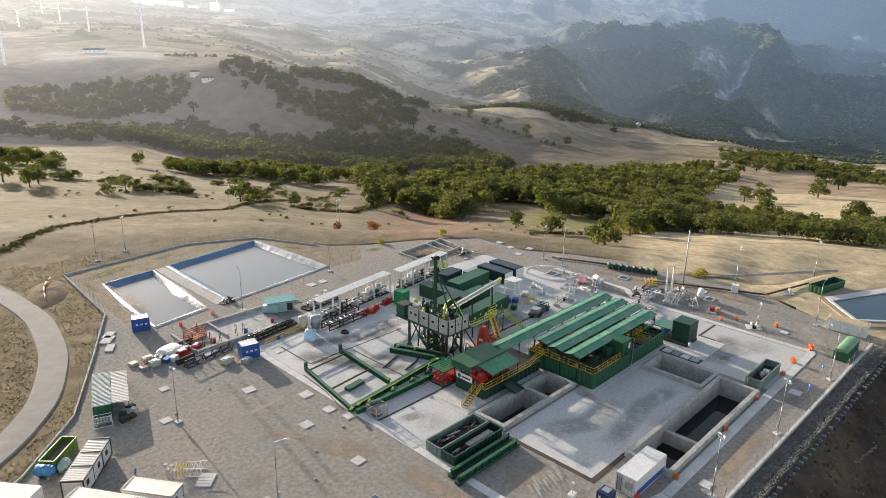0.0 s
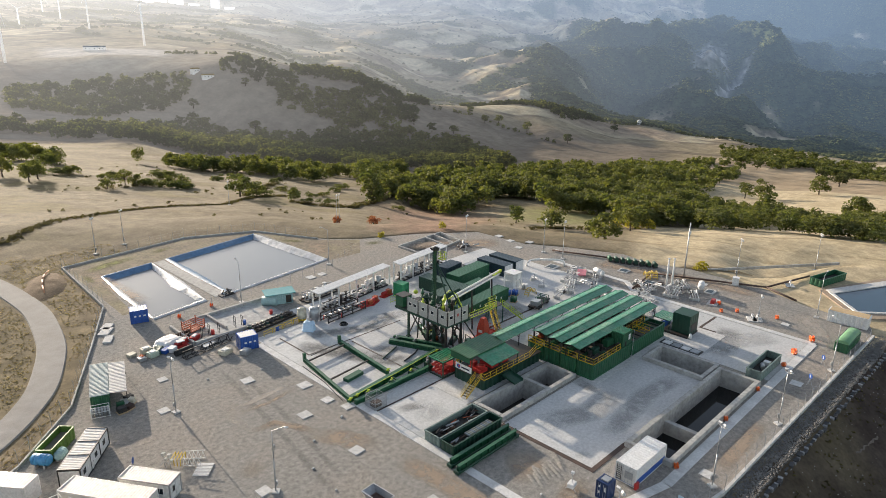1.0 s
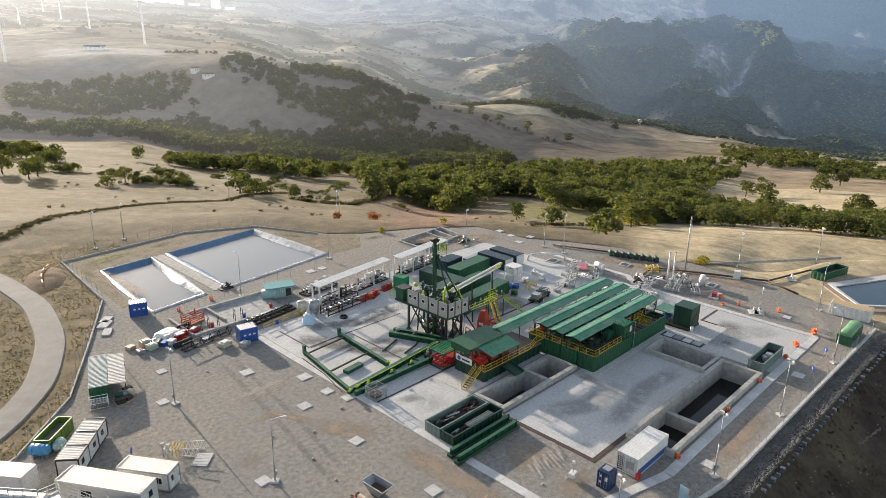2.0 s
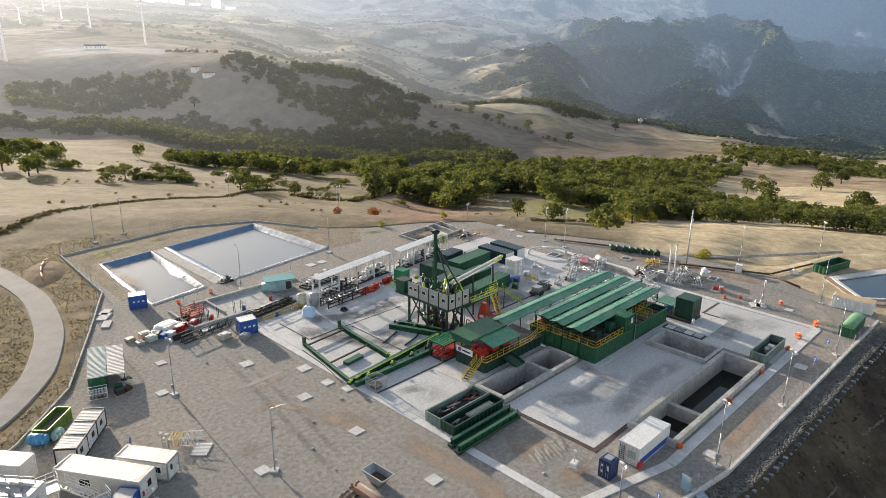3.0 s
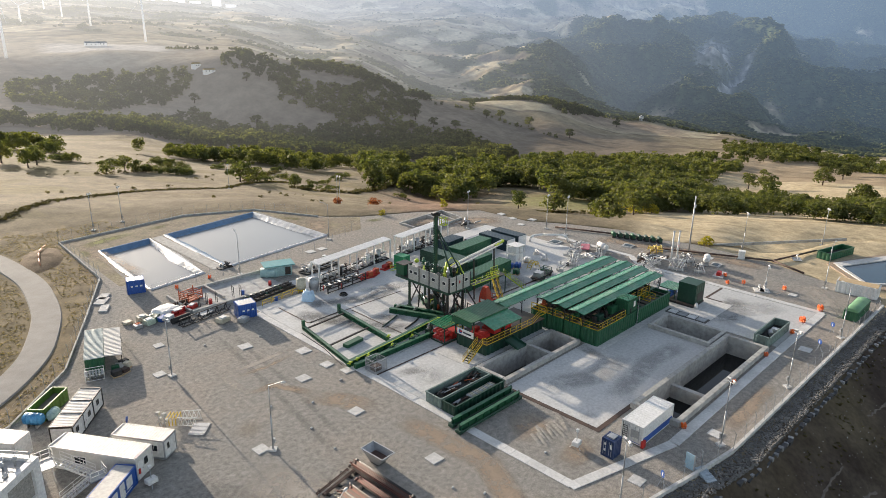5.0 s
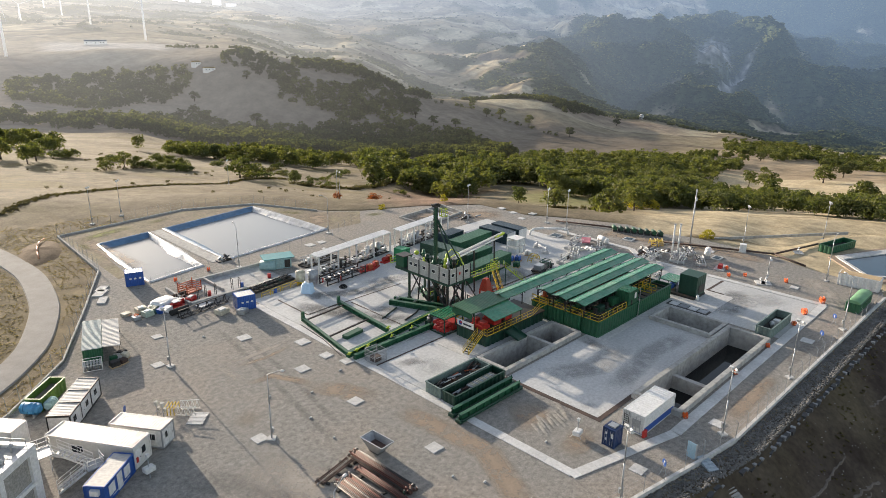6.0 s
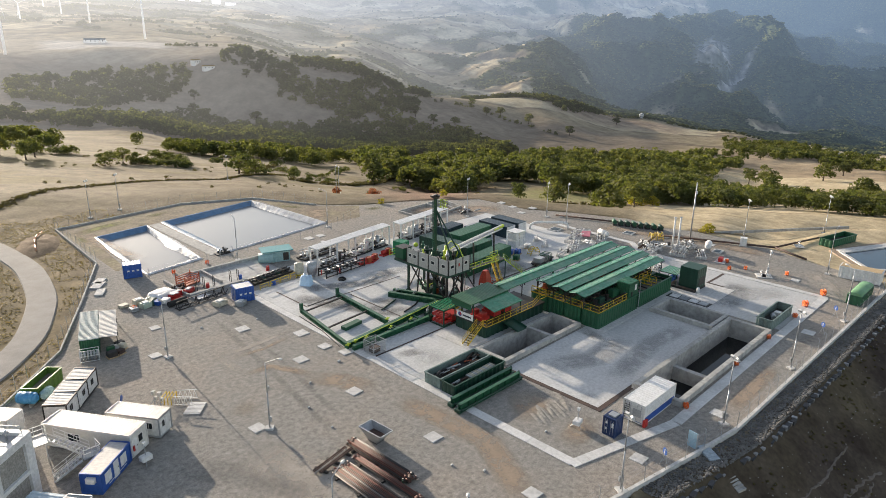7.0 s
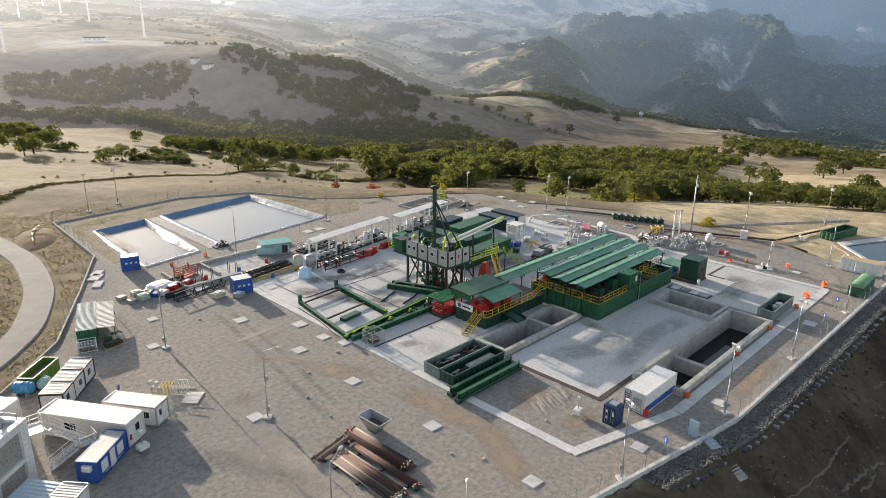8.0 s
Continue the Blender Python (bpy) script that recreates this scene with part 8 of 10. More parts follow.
tarp(-10.6, 78.0, 2.2, 1.8, 1.0, WHITE, "white tarpaulin thrown over a stack of goods", 1)
tarp(10.6, 65.3, 0.9, 1.1, 2.0, mat("pale_blue_sheeting", (0.50, 0.66, 0.80), 0.6, wear=0.2), "pale blue sheeting draped over a tall machine", 2)
tarp(-13.5, 76.2, 1.2, 1.0, 0.9, GREEN_DARK, "dark green tarpaulin over a low stack", 3)
LOOSE = [(-15.0, 77.2, 0.9, 0.7, 0.9, CREAM, "pale crate"), (-14.8, 75.0, 0.8, 0.7, 0.9, mat("mint_box", (0.45, 0.52, 0.42), 0.6), "mint green crate"), (-12.4, 75.0, 1.0, 0.6, 0.7, BLUE, "blue steel box"),
         (-11.6, 74.6, 0.7, 0.6, 0.8, WHITE, "white box"), (-9.6, 75.6, 1.2, 0.9, 0.9, RED, "red pump set"), (-8.8, 76.4, 1.2, 0.6, 0.8, RED, "red pump set"), (-8.0, 77.6, 1.5, 0.5, 0.7, RUST, "rusty spool row"),
         (-6.6, 76.3, 1.0, 0.6, 0.8, RED, "red and white crate"), (-7.2, 79.4, 1.5, 0.5, 0.8, RUST, "rusty spool row"), (-5.4, 67.4, 1.0, 0.8, 0.8, CREAM, "pale crate stack"), (-2.9, 65.0, 0.8, 0.7, 0.8, STEEL, "grey mesh crate"),
         (-16.8, 74.8, 0.6, 0.6, 0.6, STEEL, "grey box"), (-17.4, 77.6, 0.7, 0.6, 0.5, CREAM, "pale box"), (-6.0, 72.8, 1.3, 0.9, 0.25, STEEL, "flat steel plate"), (-3.2, 76.0, 0.4, 0.4, 1.0, RED, "red drum"),
         (6.2, 69.2, 0.5, 0.5, 0.9, BLUE, "blue drum"), (3.2, 75.8, 0.6, 0.5, 1.0, BLUE, "blue drum"), (9.6, 76.8, 0.5, 0.5, 0.9, RED, "red drum")]
for k, (x, y, sx, sy, h, m, what) in enumerate(LOOSE):
    o = thing(what.split()[-1] + ("_box" if what.split()[-1] in ("set", "row", "stack") else ""), x, y, 0.02, 11 * k % 40, what + " among loose gear on the yard", what.split()[-1], "loose gear")
    bm = bmesh.new()
    if "drum" in what:
        tube(bm, (0, 0, 0), (0, 0, h), 0.32, seg=12)
        tube(bm, (0, 0, h * 0.45), (0, 0, h * 0.52), 0.35, seg=12)
    elif "spool" in what:
        for j in range(7):
            tube(bm, (-sx + 0.45 * j, 0, 0.25), (-sx + 0.45 * j, 0, h), 0.18, seg=8)
        box(bm, -sx, -sy * 0.6, 0, sx, sy * 0.6, 0.25)
    elif "pump" in what:
        box(bm, -sx, -sy, 0, sx, sy, 0.2)
        tube(bm, (-sx * 0.8, 0, 0.55), (0, 0, 0.55), 0.32, seg=10)
        box(bm, 0.1, -0.3, 0.2, sx * 0.8, 0.3, h)
    else:
        box(bm, -sx, -sy, 0, sx, sy, h)
        bmesh.ops.bevel(bm, geom=bm.edges[:], offset=0.05, segments=1, affect="EDGES")
        for j in range(4):
            beam(bm, (-sx, -sy - 0.02, h * (j + 0.5) / 4), (sx, -sy - 0.02, h * (j + 0.5) / 4), 0.04, 0.08)
    part("body", bm, m, o)
    if "pump" in what or "crate" in what:
        part("lid", boxes((-sx * 0.6, -sy * 0.6, h, sx * 0.5, sy * 0.5, h + 0.15)), WHITE, o)
roll = thing("hose_roll", -10.4, 72.6, 0, 12, "thick black hose roll lying by the rack", "hose")
bm = bmesh.new()
tube(bm, (-1.7, 0, 0.5), (1.7, 0, 0.5), 0.5, seg=14)
part("roll", bm, RUBBER, roll)

teal_hut = thing("teal_hut", 14.2, 81.2, 0, -20, "pale teal sheet hut with a darker flat roof", "hut")
bm = bmesh.new()
ribbed_box(bm, -2.6, -1.4, 0, 2.6, 1.4, 2.2, 0.4, 0.03)
part("shell", bm, TEAL_PALE, teal_hut)
part("roof", boxes((-3.0, -1.9, 2.25, 3.2, 1.9, 2.4)), TEAL, teal_hut)
bm = bmesh.new()
tube(bm, (-3.4, -0.3, 0.9), (-0.6, -1.5, 0.9), 1.0, seg=16)
part("barrel", bm, TEAL_PALE, teal_hut)
# solid dark panel on the wall, painting the shade inside an opening
part("opening", boxes((1.2, -1.48, 0.2, 2.3, -1.42, 1.8)), DARK, teal_hut)

# trench of black manifolds with yellow frames
man = thing("manifold_trough", 1.6, 72.0, 0.02, 9, "black pipe manifold in a shallow steel trough", "manifold")
part("trough", boxes((0, -1.1, 0, 11, 1.1, 0.35)), DARK, man)
for k in range(9):
    bm = bmesh.new()
    x = 0.8 + 1.15 * k
    tube(bm, (x, -0.9, 0.7), (x, 0.9, 0.7), 0.2, seg=8)
    tube(bm, (x, 0, 0.3), (x, 0, 1.1), 0.15, seg=8)
    part("valve", bm, DARK if k % 3 else GREEN_DARK, man)
bm = bmesh.new()
tube(bm, (0.3, -0.4, 0.8), (10.7, -0.4, 0.8), 0.16, seg=8)
tube(bm, (0.3, 0.4, 0.8), (10.7, 0.4, 0.8), 0.16, seg=8)
part("header_pipe", bm, DARK, man)
yf = thing("guard_rail", 3.0, 68.6, 0.02, 9, "yellow tubular guard frame on a pipe rack", "guard frame")
for k in range(4):
    bm = bmesh.new()
    path_tube(bm, [(2.4 * k, 0, 0), (2.4 * k, 0, 1.0), (2.4 * k + 2.0, 0, 1.0), (2.4 * k + 2.0, 0, 0)], 0.07, 6)
    tube(bm, (2.4 * k, 0, 0.5), (2.4 * k + 2.0, 0, 0.5), 0.05, seg=6)
    part("guard", bm, YELLOW, yf)
for x, y, r, h, m, lab in ((12.0, 69.6, 0.9, 2.6, CREAM, "cream plastic upright tank with a yellow base"), (14.0, 68.3, 1.0, 2.6, STEEL, "grey galvanised upright silo by the canopy")):
    o = thing("upright_tank", x, y, 0.02, 0, lab, "tank")
    bm = bmesh.new()
    tube(bm, (0, 0, 0.8), (0, 0, h), r, seg=16)
    tube(bm, (0, 0, h), (0, 0, h + 0.3), r, r * 0.4, 16)
    part("barrel", bm, m, o)
    bm = bmesh.new()
    for a0 in range(4):
        beam(bm, (r * 0.8 * math.cos(a0 * 1.57), r * 0.8 * math.sin(a0 * 1.57), 0), (r * 0.8 * math.cos(a0 * 1.57), r * 0.8 * math.sin(a0 * 1.57), 0.9), 0.16)
    tube(bm, (0, 0, 0.3), (0, 0, 0.8), r * 0.7, seg=12)
    part("stand", bm, YELLOW if m is CREAM else STEEL, o)


# ---- canopies over process skids ----
def canopy(x, y, L, W, H, turn, label):
    o = thing("canopy", x, y, 0.02, turn, label, "canopy", "white canopies")
    bm = bmesh.new()
    sheet(bm, [(0, 0, H), (L, 0, H), (L, W, H + 0.15), (0, W, H + 0.15)], 0.14)
    part("roof", bm, WHITE, o)
    bm = bmesh.new()
    for k in range(round(L / 1.2)):
        beam(bm, (0.3 + 1.2 * k, 0.05, H + 0.0), (0.3 + 1.2 * k, W - 0.05, H + 0.15), 0.05, 0.03)
    part("roof_rib", bm, WHITE, o)
    n = round(L / 5)
    for k in range(n + 1):
        for yy in (0.15, W - 0.15):
            bm = bmesh.new()
            xx = 0.25 + (L - 0.5) * k / n
            beam(bm, (xx, yy, 0), (xx, yy, H), 0.26)
            beam(bm, (xx - 0.3, yy, 0.06), (xx + 0.3, yy, 0.06), 0.5, 0.12)
            part("post", bm, WHITE, o)
    return o


canopy(16.3, 69.8, 21.6, 2.3, 4.4, 8, "long white steel canopy over process skids")
canopy(39.8, 71.9, 17.8, 2.3, 4.4, 8, "second white steel canopy over process skids")


def process_skid(x, y, L, W, turn, seed, mats, label, vessel=False):
    rr = random.Random(seed)
    o = thing("process_skid", x, y, 0.03, turn, label, "process skid", "process skids")
    bm = bmesh.new()
    for yy in (0, W):
        beam(bm, (0, yy, 0.14), (L, yy, 0.14), 0.2, 0.28)
    for k in range(round(L / 1.5) + 1):
        beam(bm, (min(L, 1.5 * k), 0, 0.14), (min(L, 1.5 * k), W, 0.14), 0.16, 0.24)
    part("base_frame", bm, DARK, o)
    for k in range(round(L / 0.9)):
        px, py, h, r = 0.5 + 0.9 * k, rr.uniform(0.3, W - 0.3), rr.uniform(0.8, 2.3), rr.uniform(0.12, 0.3)
        bm = bmesh.new()
        tube(bm, (px, py, 0.25), (px, py, h), r, seg=8)
        tube(bm, (px, py, h), (px, py, h + 0.18), r * 1.5, seg=8)
        tube(bm, (px, py, h * 0.6), (px, min(W, py + 0.8), h * 0.6), r * 0.7, seg=7)
        part("riser", bm, rr.choice(mats), o)
    for k in range(4):
        z, yy = 0.5 + 0.4 * k, rr.uniform(0.2, W - 0.2)
        bm = bmesh.new()
        tube(bm, (0.2, yy, z), (L - 0.2, yy, z), rr.uniform(0.07, 0.14), seg=7)
        part("pipe_run", bm, rr.choice(mats), o)
    if vessel:
        for k in range(3):
            px = L * (0.45 + 0.16 * k)
            bm = bmesh.new()
            tube(bm, (px, W * 0.5, 0.2), (px, W * 0.5, 2.5), 0.5, seg=14)
            tube(bm, (px, W * 0.5, 2.5), (px, W * 0.5, 2.75), 0.5, 0.2, 14)
            part("vessel", bm, WHITE if k < 2 else STEEL, o)
    return o


process_skid(17.0, 70.2, 9.0, 1.8, 8, 3, (DARK, DARK, DARK, STEEL, WHITE), "dark pumps and pipes on a steel skid under the canopy")
process_skid(26.5, 71.4, 10.5, 1.9, 8, 4, (STEEL, WHITE, DARK), "white vessels and pipes on a steel skid under the canopy", True)
process_skid(40.5, 72.2, 8.0, 1.8, 8, 5, (STEEL, WHITE, DARK), "grey pipes and valves on a skid under the canopy", True)
process_skid(49.0, 73.4, 7.5, 1.8, 8, 6, (STEEL, DARK, WHITE), "mixed pipes and valves on a skid under the canopy")
process_skid(18.0, 76.4, 9.0, 2.5, 8, 9, (STEEL, WHITE), "pale pipework on a low concrete plinth behind the canopy")
mf = thing("choke_manifold", 15.0, 65.2, 0.03, 5, "black steel manifold frame with red wheels on the slab", "manifold")
bm = bmesh.new()
for k in range(12):
    for yy in (0, 2.2):
        if k in (0, 3, 4, 7, 11):
            beam(bm, (0.9 * k, yy, 0), (0.9 * k, yy, 1.7), 0.18)
for yy in (0, 2.2):
    for z in (0.2, 0.9, 1.5):
        beam(bm, (0, yy, z), (9.9, yy, z), 0.16)
part("frame", bm, DARK, mf)
for k in range(8):
    bm = bmesh.new()
    tube(bm, (0.8 + 1.2 * k, 0.2, 0.9), (0.8 + 1.2 * k, 2.0, 0.9), 0.18, seg=8)
    part("choke_valve", bm, STEEL if k % 2 else DARK, mf)
for x, y in ((-0.2, 1.2), (2.8, -0.5), (8.2, -0.4)):
    bm = bmesh.new()
    tube(bm, (x, y, 1.0), (x + 0.12, y - 0.12, 1.0), 0.5, seg=14)
    part("hand_wheel", bm, RED, mf)
for x, y, t in ((28.0, 67.2, 25), (32.5, 68.4, 10), (25.8, 67.0, -10)):
    o = thing("red_pump", x, y, 0.04, t, "red steel pump set on the slab", "pump", "red pumps")
    part("base", boxes((-1.5, -0.7, 0, 1.5, 0.7, 0.25)), RED, o)
    bm = bmesh.new()
    tube(bm, (-1.2, 0, 0.75), (0.3, 0, 0.75), 0.42, seg=12)
    part("motor", bm, RED, o)
    part("gearbox", boxes((0.4, -0.5, 0.25, 1.3, 0.5, 1.2)), RUST_ORANGE, o)
    bm = bmesh.new()
    path_tube(bm, [(1.3, 0, 0.6), (1.9, 0.2, 0.6), (2.2, 0.6, 0.25)], 0.16, 7)
    part("outlet", bm, RED, o)
tyre = thing("coiled_hose", 16.8, 62.8, 0.04, 0, "dark coiled hose lying on the slab", "hose")
bm = bmesh.new()
for k in range(3):
    pts = [((0.75 - 0.1 * k) * math.cos(a0), (0.75 - 0.1 * k) * math.sin(a0), 0.1 + 0.14 * k) for a0 in (j * 0.45 for j in range(15))]
    path_tube(bm, pts, 0.08, 5)
part("coil", bm, RUBBER, tyre)

# ---- tote rack, bins and machines east of the rig ----
tote = thing("tote_rack", 54.8, 51.9, 0.04, 0, "tall white frame stacked with white plastic totes", "rack")
bm = bmesh.new()
for x in (-1.4, 1.4):
    for y in (-1.3, 1.3):
        beam(bm, (x, y, 0), (x, y, 4.2), 0.12)
for z in (0.8, 2.5, 4.15):
    for a_, b_ in (((-1.4, -1.3), (1.4, -1.3)), ((1.4, -1.3), (1.4, 1.3)), ((1.4, 1.3), (-1.4, 1.3)), ((-1.4, 1.3), (-1.4, -1.3))):
        beam(bm, (*a_, z), (*b_, z), 0.1)
part("rack_frame", bm, WHITE, tote)
for z in (0.9, 2.55):
    for x in (-0.7, 0.7):
        bm = boxes((x - 0.6, -1.1, z, x + 0.6, 1.1, z + 1.35))
        bmesh.ops.bevel(bm, geom=bm.edges[:], offset=0.08, segments=2, affect="EDGES")
        part("tote", bm, WHITE, tote)
part("roof", boxes((-1.5, -1.4, 4.2, 1.5, 1.4, 4.28)), WHITE, tote)
for x, y, m, lab in ((51.6, 50.6, BLUE, "blue plastic drums strapped on a pallet"), (52.8, 49.6, BLUE, "blue plastic drums strapped on a pallet"), (49.6, 47.4, GREEN, "green plastic bin on the slab"), (57.5, 50.5, WHITE, "white tote on the slab")):
    o = thing("drum_pallet", x, y, 0.04, 20, lab, "drums")
    part("pallet", boxes((-0.7, -0.7, 0, 0.7, 0.7, 0.15)), TAN, o)
    for i in (-0.33, 0.33):
        for j in (-0.33, 0.33):
            bm = bmesh.new()
            tube(bm, (i, j, 0.15), (i, j, 1.1), 0.3, seg=10)
            part("drum", bm, m, o)
tr = thing("flat_trailer", 52.0, 42.6, 0.05, 12, "low dark machine trailer with green frames", "trailer")
part("bed", boxes((-3.2, -1.1, 0.5, 3.2, 1.1, 0.75)), DARK, tr)
for x in (-2.2, -1.2, 2.0):
    for y in (-1.0, 1.0):
        bm = bmesh.new()
        tube(bm, (x, y - 0.15, 0.42), (x, y + 0.15, 0.42), 0.42, seg=12)
        part("wheel", bm, RUBBER, tr)
part("engine", boxes((-2.6, -0.8, 0.75, -0.8, 0.8, 1.7)), STEEL, tr)
for k in range(4):
    bm = bmesh.new()
    path_tube(bm, [(0.2 + 0.8 * k, -0.9, 0.75), (0.2 + 0.8 * k, -0.9, 1.6), (0.2 + 0.8 * k, 0.9, 1.6), (0.2 + 0.8 * k, 0.9, 0.75)], 0.07, 6)
    part("hoop", bm, GREEN, tr)


def step_over(x, y, turn, label):
    o = thing("step_over", x, y, 0.04, turn, label, "steps", "yellow step-overs")
    bm = bmesh.new()
    for yy in (-0.5, 0.5):
        pts = [(-1.6, yy, 0), (-1.2, yy, 0.9), (-0.5, yy, 1.5), (0.5, yy, 1.5), (1.2, yy, 0.9), (1.6, yy, 0)]
        path_tube(bm, pts, 0.07, 6)
    part("arch_rail", bm, YELLOW, o)
    for k, (xx, z) in enumerate(((-1.3, 0.4), (-1.0, 0.8), (-0.5, 1.1), (0, 1.2), (0.5, 1.1), (1.0, 0.8), (1.3, 0.4))):
        part("tread", boxes((xx - 0.18, -0.5, z - 0.05, xx + 0.18, 0.5, z)), YELLOW, o)


step_over(55.4, 47.4, 0, "yellow arched step-over crossing the pipes")
step_over(84.0, 35.2, 40, "yellow arched step-over crossing the pipes")
step_over(85.4, 34.2, 40, "yellow arched step-over crossing the pipes")
step_over(21.0, 37.6, 90, "yellow arched step-over crossing the pipes")

# ---- gathering pipework: white pipes, valves, stacks ----
def pipe_bank(x, y, turn, L, n, seed, label, z=0.9):
    rr = random.Random(seed)
    o = thing("pipe_bank", x, y, 0.02, turn, label, "pipework", "white pipework")
    for k in range(n):
        bm = bmesh.new()
        yy, zz = 0.55 * k, z + rr.uniform(-0.2, 0.2)
        a0, b0 = rr.uniform(0, 1.2), L - rr.uniform(0, 1.5)
        path_tube(bm, [(a0, yy, 0.0), (a0, yy, zz), (b0, yy, zz), (b0, yy, 0.0)], rr.uniform(0.06, 0.11), 7)
        p = part("pipe", bm, WHITE if rr.random() < 0.7 else STEEL, o)
        for j in range(rr.randint(1, 3)):
            bm = bmesh.new()
            vx = rr.uniform(a0 + 0.6, b0 - 0.6)
            tube(bm, (vx - 0.2, yy, zz), (vx + 0.2, yy, zz), 0.19, seg=9)
            tube(bm, (vx, yy, zz), (vx, yy, zz + 0.55), 0.05, seg=6)
            tube(bm, (vx, yy, zz + 0.5), (vx, yy, zz + 0.56), 0.2, seg=10)
            part("valve", bm, rr.choice((WHITE, WHITE, STEEL, DARK)), p)
    for k in range(max(2, round(L / 2.5))):
        xx = 0.8 + k * (L - 1.6) / max(1, round(L / 2.5) - 1)
        part("support", boxes((xx - 0.1, -0.3, 0, xx + 0.1, 0.55 * (n - 1) + 0.3, z - 0.3)), CONC_LIGHT, o)
    return o


for k, (x, y, t, L, n) in enumerate(((60.5, 36.0, 0, 9.0, 5), (62.0, 41.0, 30, 8.0, 4), (66.5, 45.0, 10, 8.0, 5), (69.5, 36.0, 85, 8.5, 4), (70.0, 29.0, 5, 8.0, 5), (63.5, 31.5, 60, 5.0, 4), (72.0, 49.0, -20, 6.0, 3), (76.0, 24.0, 15, 8.0, 6), (80.0, 26.0, 90, 6.0, 4), (78.0, 20.0, 30, 6.0, 4), (61.0, 47.5, 60, 6.0, 3), (83.5, 24.5, 45, 5.0, 4), (66.0, 25.0, 10, 6.0, 4), (62.0, 22.5, 20, 5.0, 4), (76.0, 30.0, 60, 6.0, 3), (57.0, 41.5, 10, 6.0, 3), (73.0, 41.0, 30, 6.0, 4))):
    pipe_bank(x, y, t, L, n, 40 + k, "white gathering pipes with valves on low concrete supports")
big = thing("pipe_loop", 0, 0, 0.02, 0, "thick white pipe loop rising from the ground", "pipework")
bm = bmesh.new()
path_tube(bm, [(70.0, 59.5, 0), (70.0, 59.5, 0.9), (70.6, 58.9, 1.5), (72.5, 57.5, 1.6), (75.5, 54.0, 1.6), (76.2, 53.2, 1.2), (76.4, 53.0, 0)], 0.28, 10)
part("pipe", bm, WHITE, big)
for x, y in ((80.2, 28.6), (81.2, 27.8)):
    o = thing("vent_stack", x, y, 0.02, 0, "slim white vent stack with flanges", "vent stack", "vent stacks")
    bm = bmesh.new()
    tube(bm, (0, 0, 0), (0, 0, 7.2), 0.19, 0.17, 10)
    part("vent_pipe", bm, WHITE, o)
    for z in (0.2, 3.0, 7.1):
        bm = bmesh.new()
        tube(bm, (0, 0, z), (0, 0, z + 0.12), 0.3, seg=12)
        part("flange", bm, STEEL, o)
for x, y, t in ((84.5, 22.5, 20), (75.5, 43.0, 70)):
    o = thing("white_vessel", x, y, 0.02, t, "white horizontal pressure vessel on saddles", "vessel", "white vessels")
    bm = bmesh.new()
    tube(bm, (-1.3, 0, 1.5), (1.3, 0, 1.5), 0.7, seg=14)
    for s in (-1, 1):
        tube(bm, (s * 1.3, 0, 1.5), (s * 1.6, 0, 1.5), 0.7, 0.35, 14)
    part("barrel", bm, WHITE, o)
    for s in (-0.8, 0.8):
        part("saddle", boxes((s - 0.15, -0.5, 0, s + 0.15, 0.5, 1.0)), STEEL, o)
for x0, y0, w_, h_ in ((78.5, 30.5, 4.0, 3.5), (84.6, 19.8, 2.6, 2.0), (72.5, 53.5, 3.0, 2.6), (83.0, 40.0, 2.4, 2.4)):
    o = thing("valve_pit_cover", x0, y0, 0.0, 5, "square concrete valve pit with a dark steel cover", "pit cover", "valve pit covers")
    part("surround", boxes((0, 0, 0, w_, h_, 0.2)), CONC_LIGHT, o)
    part("cover", boxes((0.4, 0.4, 0.2, w_ - 0.4, h_ - 0.4, 0.26)), NAVY, o)
o = thing("red_hydrant_box", 79.6, 17.6, 0.1, 10, "red hydrant box on a concrete plate", "hydrant box")
part("box", boxes((-0.7, -0.4, 0.1, 0.7, 0.4, 0.9)), RED, o)
part("plate", boxes((-1.4, -1.0, -0.1, 1.4, 1.0, 0.1)), CONC_LIGHT, o)
o = thing("pink_tarpaulin", 73.4, 46.2, 0.0, 30, "faded pink-red tarpaulin over pipework", "tarpaulin")
part("sheet", boxes((-2.0, -1.0, 0.9, 2.0, 1.0, 1.15)), mat("faded_red_sheet", (0.5, 0.16, 0.2), 0.7, wear=0.4), o)
for a_, b_ in (((74.5, 33.5), (86.5, 35.5)), ((76, 33.4), (83, 30.5)), ((86.8, 35.4), (97.2, 13.0)), ((97.2, 13.0), (93.6, 5.5)), ((97.2, 13.0), (112.4, 8.6)), ((93, 40), (84, 62))):
    o = thing("pipe_line", 0, 0, 0, 0, "rust-brown pipeline lying along the ground", "pipeline", "rusty pipelines")
    bm = bmesh.new()
    tube(bm, (*a_, 0.35), (*b_, 0.35), 0.22, seg=8)
    part("pipe", bm, RUST, o)
for k in range(8):
    o = thing("green_barrel", 88.2 + 0.55 * k, 47.6 - 1.45 * k, 0, 45, "dark green steel barrel lying on a cradle", "barrel", "green barrels")
    bm = bmesh.new()
    tube(bm, (-0.9, 0, 0.85), (0.9, 0, 0.85), 0.5, seg=12)
    part("barrel", bm, GREEN_DARK if k % 3 else GREEN, o)
    part("cradle", boxes((-0.8, -0.5, 0, 0.8, 0.5, 0.45)), DARK, o)
o = thing("white_cabinet", 94.6, 18.9, 0, 20, "white electrical cabinet beside the pipeline", "cabinet")
